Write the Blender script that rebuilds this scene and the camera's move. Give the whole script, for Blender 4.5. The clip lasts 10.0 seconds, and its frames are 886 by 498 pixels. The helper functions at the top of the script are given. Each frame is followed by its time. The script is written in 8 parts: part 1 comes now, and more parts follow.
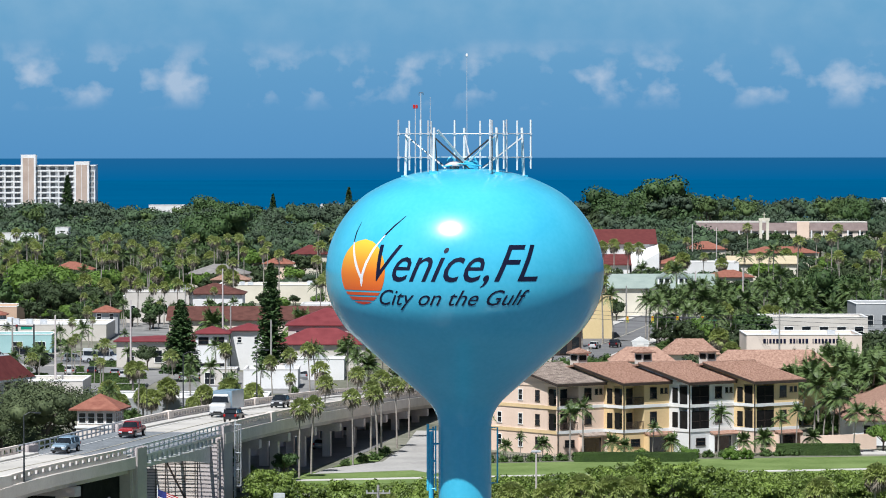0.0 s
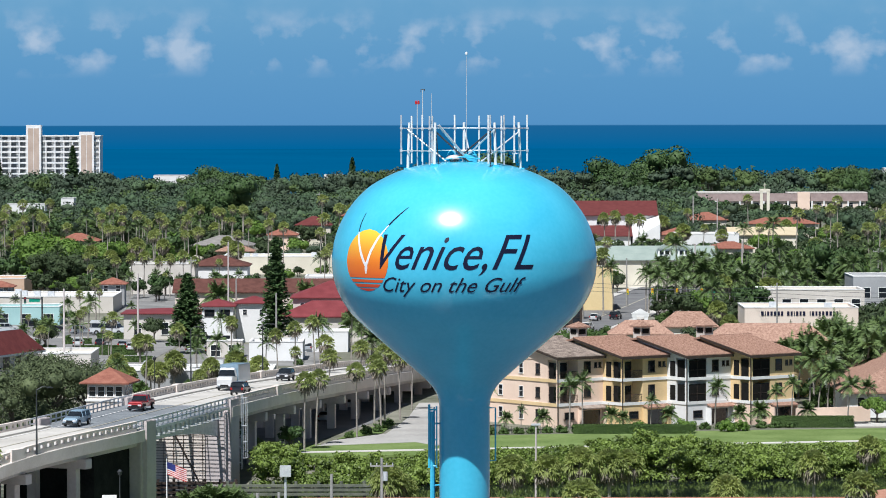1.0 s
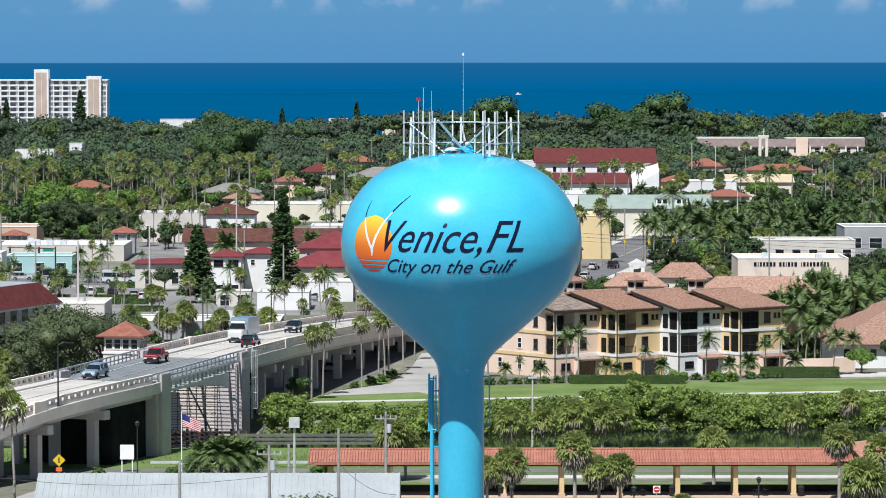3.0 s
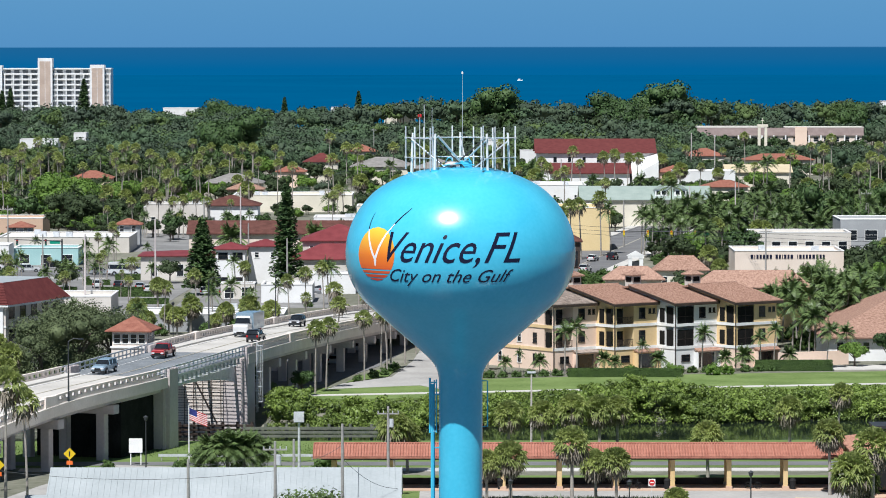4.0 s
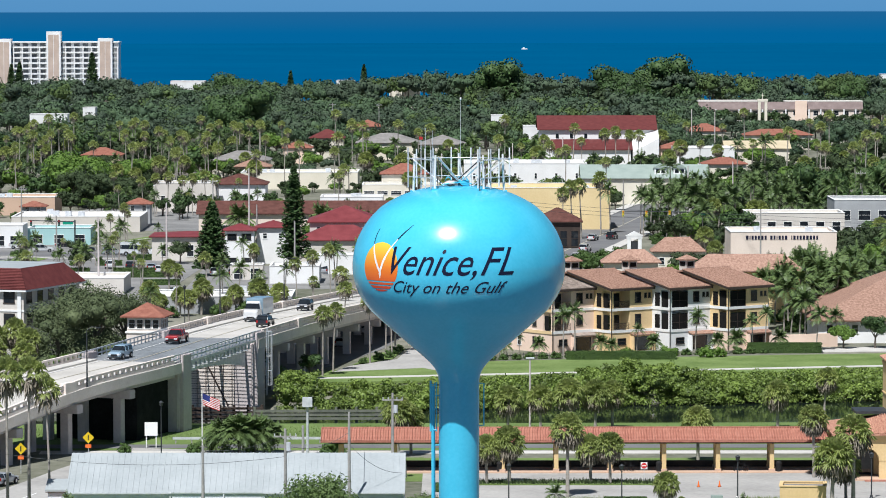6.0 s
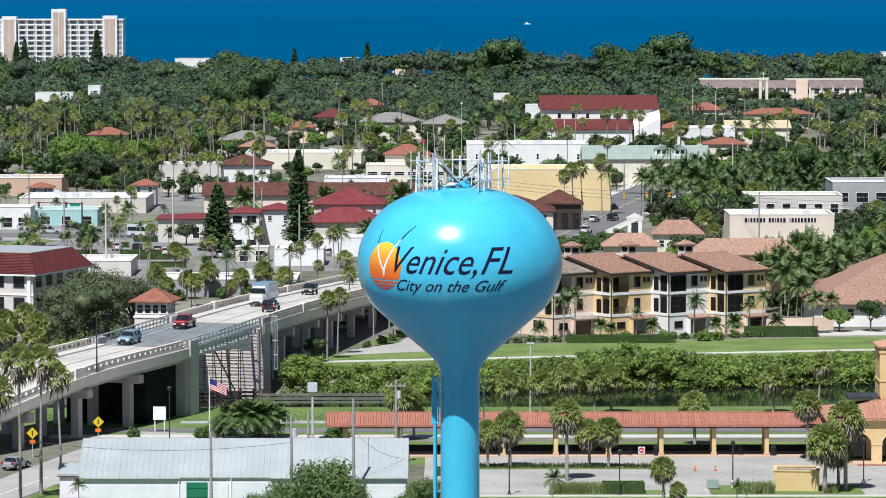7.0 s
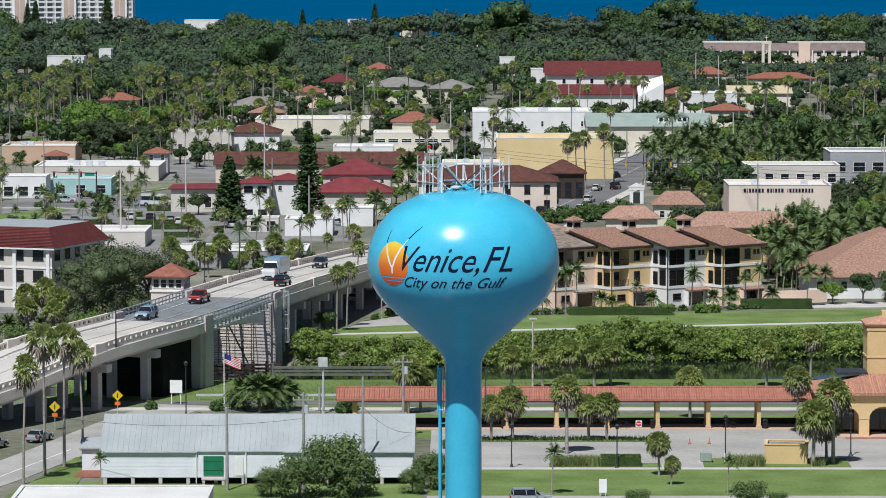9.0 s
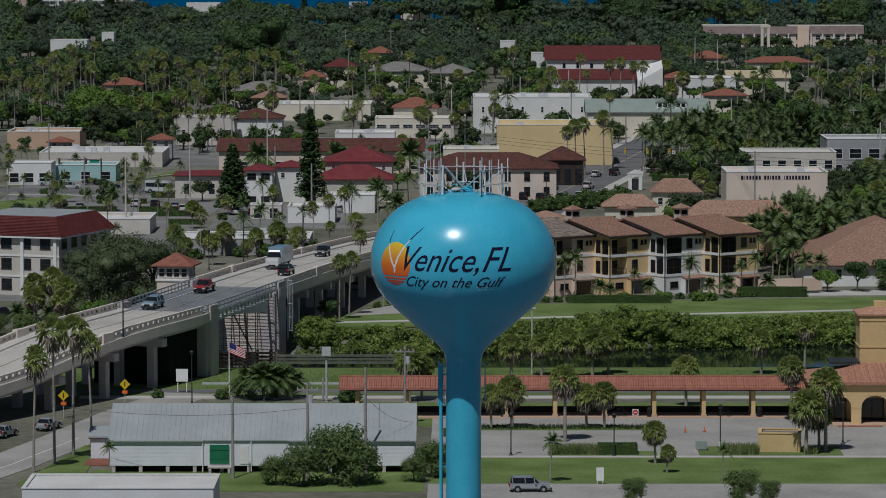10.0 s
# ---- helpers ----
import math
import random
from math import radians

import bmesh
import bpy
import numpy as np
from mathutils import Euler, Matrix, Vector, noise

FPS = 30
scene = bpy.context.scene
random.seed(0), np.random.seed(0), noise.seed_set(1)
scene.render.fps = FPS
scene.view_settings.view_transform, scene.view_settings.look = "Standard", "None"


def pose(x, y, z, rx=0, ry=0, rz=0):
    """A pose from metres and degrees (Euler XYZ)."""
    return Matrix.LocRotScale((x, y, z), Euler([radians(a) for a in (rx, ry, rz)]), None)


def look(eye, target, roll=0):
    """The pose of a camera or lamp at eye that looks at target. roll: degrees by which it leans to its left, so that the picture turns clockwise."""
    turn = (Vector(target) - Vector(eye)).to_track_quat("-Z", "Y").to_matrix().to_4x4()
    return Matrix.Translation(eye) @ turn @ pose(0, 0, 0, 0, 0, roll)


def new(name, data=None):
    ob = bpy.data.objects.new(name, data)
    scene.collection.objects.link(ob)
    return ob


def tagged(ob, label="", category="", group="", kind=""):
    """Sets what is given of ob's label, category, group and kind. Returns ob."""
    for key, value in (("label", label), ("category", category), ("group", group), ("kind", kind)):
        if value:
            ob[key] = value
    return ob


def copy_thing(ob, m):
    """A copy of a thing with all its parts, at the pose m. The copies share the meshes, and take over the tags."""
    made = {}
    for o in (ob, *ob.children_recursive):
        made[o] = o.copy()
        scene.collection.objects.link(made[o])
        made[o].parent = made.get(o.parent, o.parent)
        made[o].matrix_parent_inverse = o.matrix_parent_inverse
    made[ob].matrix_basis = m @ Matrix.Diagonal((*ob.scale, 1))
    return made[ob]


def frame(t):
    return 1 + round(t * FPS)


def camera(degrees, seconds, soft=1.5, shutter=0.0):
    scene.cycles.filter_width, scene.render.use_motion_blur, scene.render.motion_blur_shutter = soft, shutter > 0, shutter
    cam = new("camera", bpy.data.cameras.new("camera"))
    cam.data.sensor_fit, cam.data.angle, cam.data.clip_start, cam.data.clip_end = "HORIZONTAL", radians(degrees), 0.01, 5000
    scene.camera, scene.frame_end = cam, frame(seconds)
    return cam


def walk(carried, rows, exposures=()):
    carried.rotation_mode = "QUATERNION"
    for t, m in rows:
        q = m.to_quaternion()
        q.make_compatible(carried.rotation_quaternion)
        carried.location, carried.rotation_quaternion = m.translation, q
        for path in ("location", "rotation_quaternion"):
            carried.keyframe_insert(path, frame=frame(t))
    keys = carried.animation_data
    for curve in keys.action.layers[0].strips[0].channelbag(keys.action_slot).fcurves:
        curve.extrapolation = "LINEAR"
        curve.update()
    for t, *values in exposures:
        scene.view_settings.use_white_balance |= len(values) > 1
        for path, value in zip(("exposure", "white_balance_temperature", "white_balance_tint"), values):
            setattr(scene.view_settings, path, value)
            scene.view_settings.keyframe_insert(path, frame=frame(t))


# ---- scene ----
cam = camera(12.5, 10.0, soft=0.95)
# seconds, place in metres, then yaw to the left, pitch and roll in degrees
ROWS = [
    (0, 0.00, 0.00, 43.70, 0.000, -1.494, -0.076),
    (0.5, 0.06, -4.99, 44.46, 0.022, -1.682, -0.106),
    (1, 0.15, -10.97, 45.21, 0.047, -1.956, -0.081),
    (1.5, 0.27, -16.21, 46.02, 0.068, -2.212, -0.062),
    (2, 0.31, -21.89, 46.81, 0.076, -2.436, -0.024),
    (2.5, 0.41, -27.86, 47.78, 0.091, -2.669, -0.025),
    (4, 0.61, -45.28, 51.07, 0.127, -3.061, -0.048),
    (4.5, 0.74, -50.78, 52.21, 0.148, -3.178, -0.062),
    (5, 0.83, -56.26, 53.39, 0.164, -3.293, -0.051),
    (5.5, 0.95, -61.37, 54.42, 0.182, -3.406, -0.071),
    (7, 1.22, -76.90, 58.15, 0.249, -3.946, -0.062),
    (7.5, 1.28, -82.17, 59.41, 0.275, -4.132, -0.077),
    (8, 1.34, -87.26, 60.65, 0.300, -4.302, -0.077),
    (8.5, 1.40, -92.12, 61.86, 0.322, -4.440, -0.054),
    (9, 1.50, -97.07, 63.14, 0.349, -4.618, -0.046),
    (9.5, 1.56, -102.13, 64.43, 0.356, -4.787, -0.044),
    (10, 1.58, -107.20, 65.71, 0.363, -4.927, -0.054),
]


def level(x, y, z, yaw, pitch, roll):
    yaw, pitch = radians(yaw), radians(pitch)
    eye = Vector((x, y, z))
    way = Vector((-math.sin(yaw) * math.cos(pitch), math.cos(yaw) * math.cos(pitch), math.sin(pitch)))
    return look(eye, eye + 100 * way, roll)


walk(cam, [(t, level(*row)) for t, *row in ROWS],
     exposures=[(0.0, 0.15, 6280, 10), (8.6, 0.15, 6280, 10), (9.0, -0.2, 6280, 10), (9.5, -0.71, 6280, 10), (10.0, -1.3, 6280, 10)])

# ---- world and sun ----
SUN_WAY = Vector((-0.175, -0.5, 0.848)).normalized()
world = bpy.data.worlds.new("world")
scene.world = world
world.use_nodes = True
wn, wl = world.node_tree.nodes, world.node_tree.links
wn.clear()
w_out = wn.new("ShaderNodeOutputWorld")
w_bg = wn.new("ShaderNodeBackground")
w_bg.inputs["Strength"].default_value = 0.05
w_sky = wn.new("ShaderNodeTexSky")
w_sky.sky_type, w_sky.sun_disc = "NISHITA", False
w_sky.sun_elevation = math.asin(SUN_WAY.z)
w_sky.sun_rotation = math.atan2(SUN_WAY.x, SUN_WAY.y)
w_sky.air_density, w_sky.dust_density, w_sky.ozone_density = 0.55, 0.15, 3.0
w_co = wn.new("ShaderNodeTexCoord")
w_sep = wn.new("ShaderNodeSeparateXYZ")
wl.new(w_co.outputs["Generated"], w_sep.inputs[0])


def w_math(op, a, b=None, clamp=False):
    n = wn.new("ShaderNodeMath")
    n.operation, n.use_clamp = op, clamp
    for k, v in enumerate((a, b)):
        if v is None:
            continue
        if isinstance(v, (int, float)):
            n.inputs[k].default_value = v
        else:
            wl.new(v, n.inputs[k])
    return n.outputs[0]


def w_ramp(value, lo, hi):
    n = wn.new("ShaderNodeMapRange")
    n.clamp = True
    n.inputs["From Min"].default_value, n.inputs["From Max"].default_value = lo, hi
    wl.new(value, n.inputs["Value"])
    return n.outputs["Result"]


def w_mix(fac, a, b):
    n = wn.new("ShaderNodeMix")
    n.data_type = "RGBA"
    wl.new(fac, n.inputs[0])
    for k, v in ((6, a), (7, b)):
        if isinstance(v, tuple):
            n.inputs[k].default_value = (*v, 1)
        else:
            wl.new(v, n.inputs[k])
    return n.outputs[2]


w_z = w_sep.outputs["Z"]
# clear blue air low over the gulf, a little paler higher up
w_low = w_mix(w_ramp(w_z, -0.004, 0.036), (1.72, 5.15, 9.75), (2.85, 6.8, 10.5))
w_air = w_mix(w_ramp(w_z, 0.036, 0.16), w_low, w_sky.outputs[0])
# small fair-weather clouds in a band above the horizon
w_map = wn.new("ShaderNodeCombineXYZ")
wl.new(w_math("MULTIPLY", w_sep.outputs["X"], 1.0), w_map.inputs[0])
wl.new(w_math("MULTIPLY", w_z, 1.25), w_map.inputs[2])
w_big = wn.new("ShaderNodeTexNoise")
w_big.inputs["Scale"].default_value, w_big.inputs["Detail"].default_value = 85.0, 7.0
w_big.inputs["Roughness"].default_value = 0.5
wl.new(w_map.outputs[0], w_big.inputs["Vector"])
w_band = w_math("MULTIPLY", w_ramp(w_z, 0.008, 0.013), w_ramp(w_z, 0.026, 0.019))
w_cloud = w_math("MULTIPLY", w_ramp(w_big.outputs[0], 0.5, 0.68), w_band)
w_veil = w_math("MULTIPLY", w_ramp(w_big.outputs[0], 0.35, 0.7), w_math("MULTIPLY", w_ramp(w_z, 0.016, 0.036), 0.22))
w_sky2 = w_mix(w_math("MULTIPLY", w_cloud, 0.85), w_mix(w_veil, w_air, (7.812, 10.7, 12.9)), (7.986, 10.02, 12.52))
# the far gulf, out to its horizon
w_sea = w_mix(w_ramp(w_z, -0.0037, -0.009), (0.25, 2.35, 5.6), (0.045, 2.35, 5.95))
wl.new(w_mix(w_ramp(w_z, -0.0034, -0.0037), w_sky2, w_sea), w_bg.inputs["Color"])
wl.new(w_bg.outputs[0], w_out.inputs[0])

sun_data = bpy.data.lights.new("sun", "SUN")
sun_data.energy, sun_data.angle, sun_data.color = 5.3, radians(0.53), (0.985, 0.97, 0.945)
sun = new("sun", sun_data)
sun.matrix_world = look((0, 0, 300), Vector((0, 0, 300)) - SUN_WAY)

# ---- materials ----
def material(name, rough=0.7, metal=0.0, spec=0.4):
    m = bpy.data.materials.new(name)
    m.use_nodes = True
    b = m.node_tree.nodes["Principled BSDF"]
    b.inputs["Roughness"].default_value = rough
    b.inputs["Metallic"].default_value = metal
    b.inputs["Specular IOR Level"].default_value = spec
    return m, m.node_tree.nodes, m.node_tree.links, b


def surface(name, dark, light, scale=1.0, fine=9.0, rough=0.75, metal=0.0, spec=0.35, bump=0.15, random_by=0.0, islands=0.0, coords="Object", coat=0.0, thin=0.0):
    """Two tones mixed by noise at two sizes, with a fine bump and optional change from object to object or island to island."""
    m, n, l, b = material(name, rough, metal, spec)
    co = n.new("ShaderNodeTexCoord")
    big, small = n.new("ShaderNodeTexNoise"), n.new("ShaderNodeTexNoise")
    big.inputs["Scale"].default_value, big.inputs["Detail"].default_value = scale, 4
    small.inputs["Scale"].default_value, small.inputs["Detail"].default_value = scale * fine, 3
    for t in (big, small):
        l.new(co.outputs[coords], t.inputs["Vector"])
    add = n.new("ShaderNodeMath")
    add.operation = "MULTIPLY_ADD"
    l.new(small.outputs[0], add.inputs[0])
    add.inputs[1].default_value = 0.55
    l.new(big.outputs[0], add.inputs[2])
    value = add.outputs[0]
    for amount, node, socket in ((random_by, "ShaderNodeObjectInfo", "Random"), (islands, "ShaderNodeNewGeometry", "Random Per Island")):
        if amount:
            src, mad = n.new(node), n.new("ShaderNodeMath")
            mad.operation = "MULTIPLY_ADD"
            l.new(src.outputs[socket], mad.inputs[0])
            mad.inputs[1].default_value = amount
            l.new(value, mad.inputs[2])
            value = mad.outputs[0]
    rng = n.new("ShaderNodeMapRange")
    rng.inputs["From Min"].default_value, rng.inputs["From Max"].default_value = 0.5, 1.05 + random_by + islands
    l.new(value, rng.inputs["Value"])
    mix = n.new("ShaderNodeMix")
    mix.data_type = "RGBA"
    l.new(rng.outputs[0], mix.inputs[0])
    mix.inputs[6].default_value, mix.inputs[7].default_value = (*dark, 1), (*light, 1)
    l.new(mix.outputs[2], b.inputs["Base Color"])
    if bump:
        bp = n.new("ShaderNodeBump")
        bp.inputs["Strength"].default_value, bp.inputs["Distance"].default_value = bump, 0.05
        l.new(small.outputs[0], bp.inputs["Height"])
        l.new(bp.outputs[0], b.inputs["Normal"])
    if thin:
        through_leaf, blend = n.new("ShaderNodeBsdfTranslucent"), n.new("ShaderNodeMixShader")
        l.new(mix.outputs[2], through_leaf.inputs["Color"])
        blend.inputs[0].default_value = thin
        l.new(b.outputs[0], blend.inputs[1])
        l.new(through_leaf.outputs[0], blend.inputs[2])
        l.new(blend.outputs[0], n["Material Output"].inputs["Surface"])
    if coat:
        b.inputs["Coat Weight"].default_value, b.inputs["Coat Roughness"].default_value = coat, 0.08
    return m


TANK = surface("tank_paint", (0.055, 0.475, 0.68), (0.085, 0.555, 0.77), 0.35, 12, 0.25, spec=0.5, bump=0.006, coat=0.35)
NAVY = surface("navy_lettering", (0.004, 0.006, 0.025), (0.01, 0.012, 0.04), 1.5, rough=0.4, bump=0)
BIRD = surface("white_lettering", (0.75, 0.76, 0.78), (0.85, 0.85, 0.86), 2, rough=0.4, bump=0)
GALV = surface("galvanised_steel", (0.5, 0.52, 0.54), (0.72, 0.74, 0.76), 2, rough=0.4, metal=0.25, bump=0.05)
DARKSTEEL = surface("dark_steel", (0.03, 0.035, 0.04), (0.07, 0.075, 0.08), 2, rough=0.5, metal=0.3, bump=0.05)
GRASS = surface("lawn_grass", (0.095, 0.148, 0.04), (0.2, 0.268, 0.095), 0.16, 16, 0.9, spec=0.1, bump=0.4)
DRYGRASS = surface("verge_grass", (0.0935, 0.143, 0.0396), (0.1705, 0.2365, 0.0825), 0.12, 24, 0.9, spec=0.1, bump=0.4)
TOWN = surface("town_ground", (0.09, 0.1, 0.065), (0.27, 0.26, 0.215), 0.05, 14, 0.9, spec=0.1)
ASPHALT = surface("weathered_asphalt", (0.29, 0.28, 0.265), (0.45, 0.435, 0.41), 0.12, 14, 0.85, spec=0.2)
# unseen ground, kept dark to cut light bounced onto the tank
LOWBOUNCE = surface("low_bounce_ground", (0.075, 0.08, 0.095), (0.13, 0.137, 0.155), 0.1, 14, 0.85, spec=0.2)
LOT = surface("town_lot_asphalt", (0.17, 0.168, 0.165), (0.29, 0.285, 0.275), 0.1, 14, 0.85, spec=0.2)
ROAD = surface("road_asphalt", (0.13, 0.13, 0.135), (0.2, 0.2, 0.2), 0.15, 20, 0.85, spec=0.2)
WALKWAY = surface("concrete_pavement", (0.46, 0.44, 0.41), (0.6, 0.58, 0.54), 0.3, 14, 0.85, spec=0.2)
CONC = surface("bridge_concrete", (0.48, 0.427, 0.415), (0.64, 0.575, 0.56), 0.25, 12, 0.85, spec=0.2)
PARAPET = surface("painted_parapet", (0.65, 0.57, 0.51), (0.8, 0.72, 0.66), 0.4, 10, 0.8, spec=0.2)
STEELDECK = surface("steel_deck_grating", (0.24, 0.26, 0.28), (0.36, 0.385, 0.41), 0.3, 12, 0.6, metal=0.1, spec=0.3)
DECK = surface("bridge_deck_concrete", (0.43, 0.41, 0.375), (0.58, 0.555, 0.515), 0.2, 18, 0.85, spec=0.2)
WATER = surface("canal_water", (0.008, 0.013, 0.011), (0.014, 0.021, 0.017), 0.08, 30, 0.07, spec=0.4, bump=0.05)
SEA = surface("gulf_water", (0.0005, 0.068, 0.165), (0.0006, 0.08, 0.185), 0.004, 10, 1.0, spec=0.0, bump=0)
SAND = surface("beach_sand", (0.5, 0.46, 0.38), (0.62, 0.57, 0.48), 0.1, 10, 0.9)
WHITE = surface("white_stucco", (0.6948, 0.6896, 0.6738), (0.8272, 0.8272, 0.8212), 0.25, 14, 0.85, spec=0.2)
CREAM = surface("cream_stucco", (0.655, 0.605, 0.5), (0.785, 0.735, 0.62), 0.25, 14, 0.85, spec=0.2)
YELLOW = surface("yellow_stucco", (0.66, 0.51, 0.27), (0.76, 0.61, 0.35), 0.2, 14, 0.85, spec=0.2)
OCHRE = surface("ochre_stucco", (0.6, 0.43, 0.21), (0.73, 0.54, 0.29), 0.25, 14, 0.85, spec=0.2)
APTOCHRE = surface("pale_ochre_stucco", (0.672, 0.492, 0.264), (0.816, 0.612, 0.348), 0.25, 14, 0.85, spec=0.2)
BEIGE = surface("beige_stucco", (0.55, 0.51, 0.46), (0.67, 0.63, 0.58), 0.25, 14, 0.85, spec=0.2)
PALEPINK = surface("pale_pink_stucco", (0.67, 0.57, 0.49), (0.79, 0.68, 0.59), 0.25, 14, 0.85, spec=0.2)
SANDROOF = surface("pale_sand_roof", (0.48, 0.4, 0.26), (0.58, 0.49, 0.34), 0.3, 9, 0.85)
SCHOOLROOF = surface("faded_mansard_roof", (0.2, 0.15, 0.14), (0.3, 0.235, 0.22), 0.4, 9, 0.85)
PEACH = surface("peach_stucco", (0.75, 0.57, 0.45), (0.87, 0.68, 0.56), 0.25, 14, 0.85, spec=0.2)
PINK = surface("pinkish_stucco", (0.52, 0.36, 0.26), (0.62, 0.44, 0.33), 0.25, 14, 0.85, spec=0.2)
HOTELTAN = surface("tan_panel", (0.43, 0.33, 0.27), (0.54, 0.43, 0.36), 0.25, 14, 0.85, spec=0.2)
TURQ = surface("turquoise_stucco", (0.3, 0.5, 0.5), (0.4, 0.6, 0.6), 0.25, 14, 0.85, spec=0.2)
GREYWALL = surface("grey_stucco", (0.3, 0.31, 0.32), (0.4, 0.41, 0.42), 0.25, 14, 0.85, spec=0.2)
TILE = surface("barrel_tile_roof", (0.17, 0.09, 0.062), (0.5, 0.32, 0.245), 2.6, 4, 0.85, spec=0.15, bump=0.5, random_by=0.15)
GREYTILE = surface("grey_brown_tile_roof", (0.13, 0.1, 0.085), (0.42, 0.35, 0.3), 1.2, 6, 0.85, spec=0.15, bump=0.5)
TERRA = surface("terracotta_tile", (0.22, 0.07, 0.048), (0.5, 0.235, 0.17), 1.3, 7, 0.8, spec=0.2, bump=0.5, random_by=0.35)
DEPOTTILE = surface("mottled_barrel_tile", (0.17, 0.04, 0.025), (0.74, 0.44, 0.31), 4.5, 3, 0.8, spec=0.2, bump=0.5, random_by=0.2)
ROOFTERRA = surface("dull_terracotta_roof", (0.2, 0.07, 0.05), (0.34, 0.15, 0.105), 1.3, 7, 0.8, spec=0.2, bump=0.5)
REDROOF = surface("red_metal_roof", (0.15, 0.028, 0.032), (0.23, 0.05, 0.055), 0.5, 12, 0.6, spec=0.3)
BROWNROOF = surface("brown_tile_roof", (0.075, 0.032, 0.026), (0.15, 0.066, 0.054), 0.8, 9, 0.85, spec=0.15)
DARKRED = surface("dark_red_roof", (0.1, 0.026, 0.026), (0.16, 0.045, 0.042), 0.8, 9, 0.75, spec=0.15)
METALROOF = surface("pale_metal_roof", (0.3612, 0.3956, 0.4042), (0.4558, 0.4902, 0.4988), 0.3, 10, 0.5, metal=0.15, spec=0.4, bump=0.03)
WHITEROOF = surface("white_membrane_roof", (0.6, 0.59, 0.57), (0.75, 0.74, 0.72), 0.2, 12, 0.85)
GREYROOF = surface("grey_shingle_roof", (0.17, 0.16, 0.15), (0.28, 0.265, 0.25), 0.6, 9, 0.85)
GREENROOF = surface("grey_green_metal_roof", (0.25, 0.31, 0.28), (0.34, 0.4, 0.36), 0.4, 9, 0.6)
SIDING = surface("white_clapboard", (0.67, 0.69, 0.73), (0.79, 0.81, 0.86), 0.4, 10, 0.7)
GREENDOOR = surface("green_door_paint", (0.01, 0.14, 0.07), (0.02, 0.2, 0.1), 1, 8, 0.6)
DARK = surface("dark_void", (0.01, 0.01, 0.01), (0.02, 0.02, 0.022), 1, rough=0.8, bump=0)
GLASS = surface("dark_window_glass", (0.008, 0.01, 0.013), (0.022, 0.028, 0.035), 0.8, rough=0.06, spec=0.5, bump=0)
HOTELGLASS = surface("curtained_window", (0.1, 0.11, 0.12), (0.24, 0.25, 0.26), 0.4, 9, 0.3, spec=0.5, bump=0)
SCREEN = surface("black_insect_screen", (0.008, 0.008, 0.008), (0.02, 0.019, 0.018), 1.2, rough=0.8, spec=0.1, bump=0)
TRIM = surface("white_trim", (0.735, 0.735, 0.7245), (0.861, 0.861, 0.84), 1, rough=0.6, bump=0.02)
BROWNTRIM = surface("dark_brown_trim", (0.035, 0.025, 0.02), (0.07, 0.05, 0.04), 1, rough=0.6, bump=0.05)
BARK = surface("tree_bark", (0.09, 0.07, 0.055), (0.2, 0.165, 0.135), 1.5, 8, 0.9, bump=0.5)
PALMBARK = surface("palm_trunk", (0.22, 0.2, 0.175), (0.42, 0.385, 0.34), 2.0, 8, 0.9, bump=0.5)
WOODPOLE = surface("weathered_pole", (0.25, 0.24, 0.225), (0.4, 0.39, 0.37), 1.2, 8, 0.9)
TIMBER = surface("grey_green_timber", (0.09, 0.105, 0.08), (0.19, 0.2, 0.155), 1.0, 8, 0.9)
LEAF = surface("tree_leaves", (0.012, 0.031, 0.0105), (0.088, 0.155, 0.045), 0.35, 6, 0.65, spec=0.3, bump=0, random_by=0.2, islands=0.35)
OAKLEAF = surface("grey_oak_leaves", (0.028, 0.045, 0.021), (0.15, 0.185, 0.085), 0.3, 6, 0.7, spec=0.25, bump=0, random_by=0.2, islands=0.35)
BUSHLEAF = surface("bushy_leaves", (0.032, 0.065, 0.02), (0.21, 0.3, 0.1), 0.5, 6, 0.6, spec=0.3, bump=0, random_by=0.2, islands=0.35, thin=0.25)
OLIVELEAF = surface("oak_leaves", (0.011, 0.022, 0.0095), (0.068, 0.099, 0.039), 0.3, 6, 0.7, spec=0.25, bump=0, random_by=0.2, islands=0.35)
BRIGHTLEAF = surface("bright_leaves", (0.05, 0.11, 0.018), (0.2, 0.32, 0.062), 0.35, 6, 0.65, spec=0.3, bump=0, random_by=0.2, islands=0.35, thin=0.25)
MANGROVE = surface("mangrove_leaves", (0.02, 0.044, 0.01), (0.33, 0.45, 0.095), 0.22, 6, 0.5, spec=0.4, bump=0, islands=0.35, thin=0.25)
PINELEAF = surface("norfolk_pine_needles", (0.0187, 0.0462, 0.0143), (0.077, 0.143, 0.0385), 0.6, 6, 0.8, bump=0, islands=0.3)
FROND = surface("palm_fronds", (0.13, 0.185, 0.055), (0.55, 0.61, 0.22), 0.8, 5, 0.45, spec=0.4, bump=0, random_by=0.25, islands=0.35, thin=0.48)
FEATHER = surface("feather_fronds", (0.032, 0.062, 0.02), (0.17, 0.24, 0.08), 0.8, 5, 0.45, spec=0.4, bump=0, random_by=0.25, islands=0.35)
DEADFROND = surface("dead_palm_fronds", (0.15, 0.13, 0.1), (0.36, 0.32, 0.26), 1, 5, 0.85, bump=0, islands=0.3)
HEDGE = surface("hedge_leaves", (0.023, 0.0517, 0.0115), (0.0805, 0.138, 0.0287), 0.8, 6, 0.7, bump=0, islands=0.35)
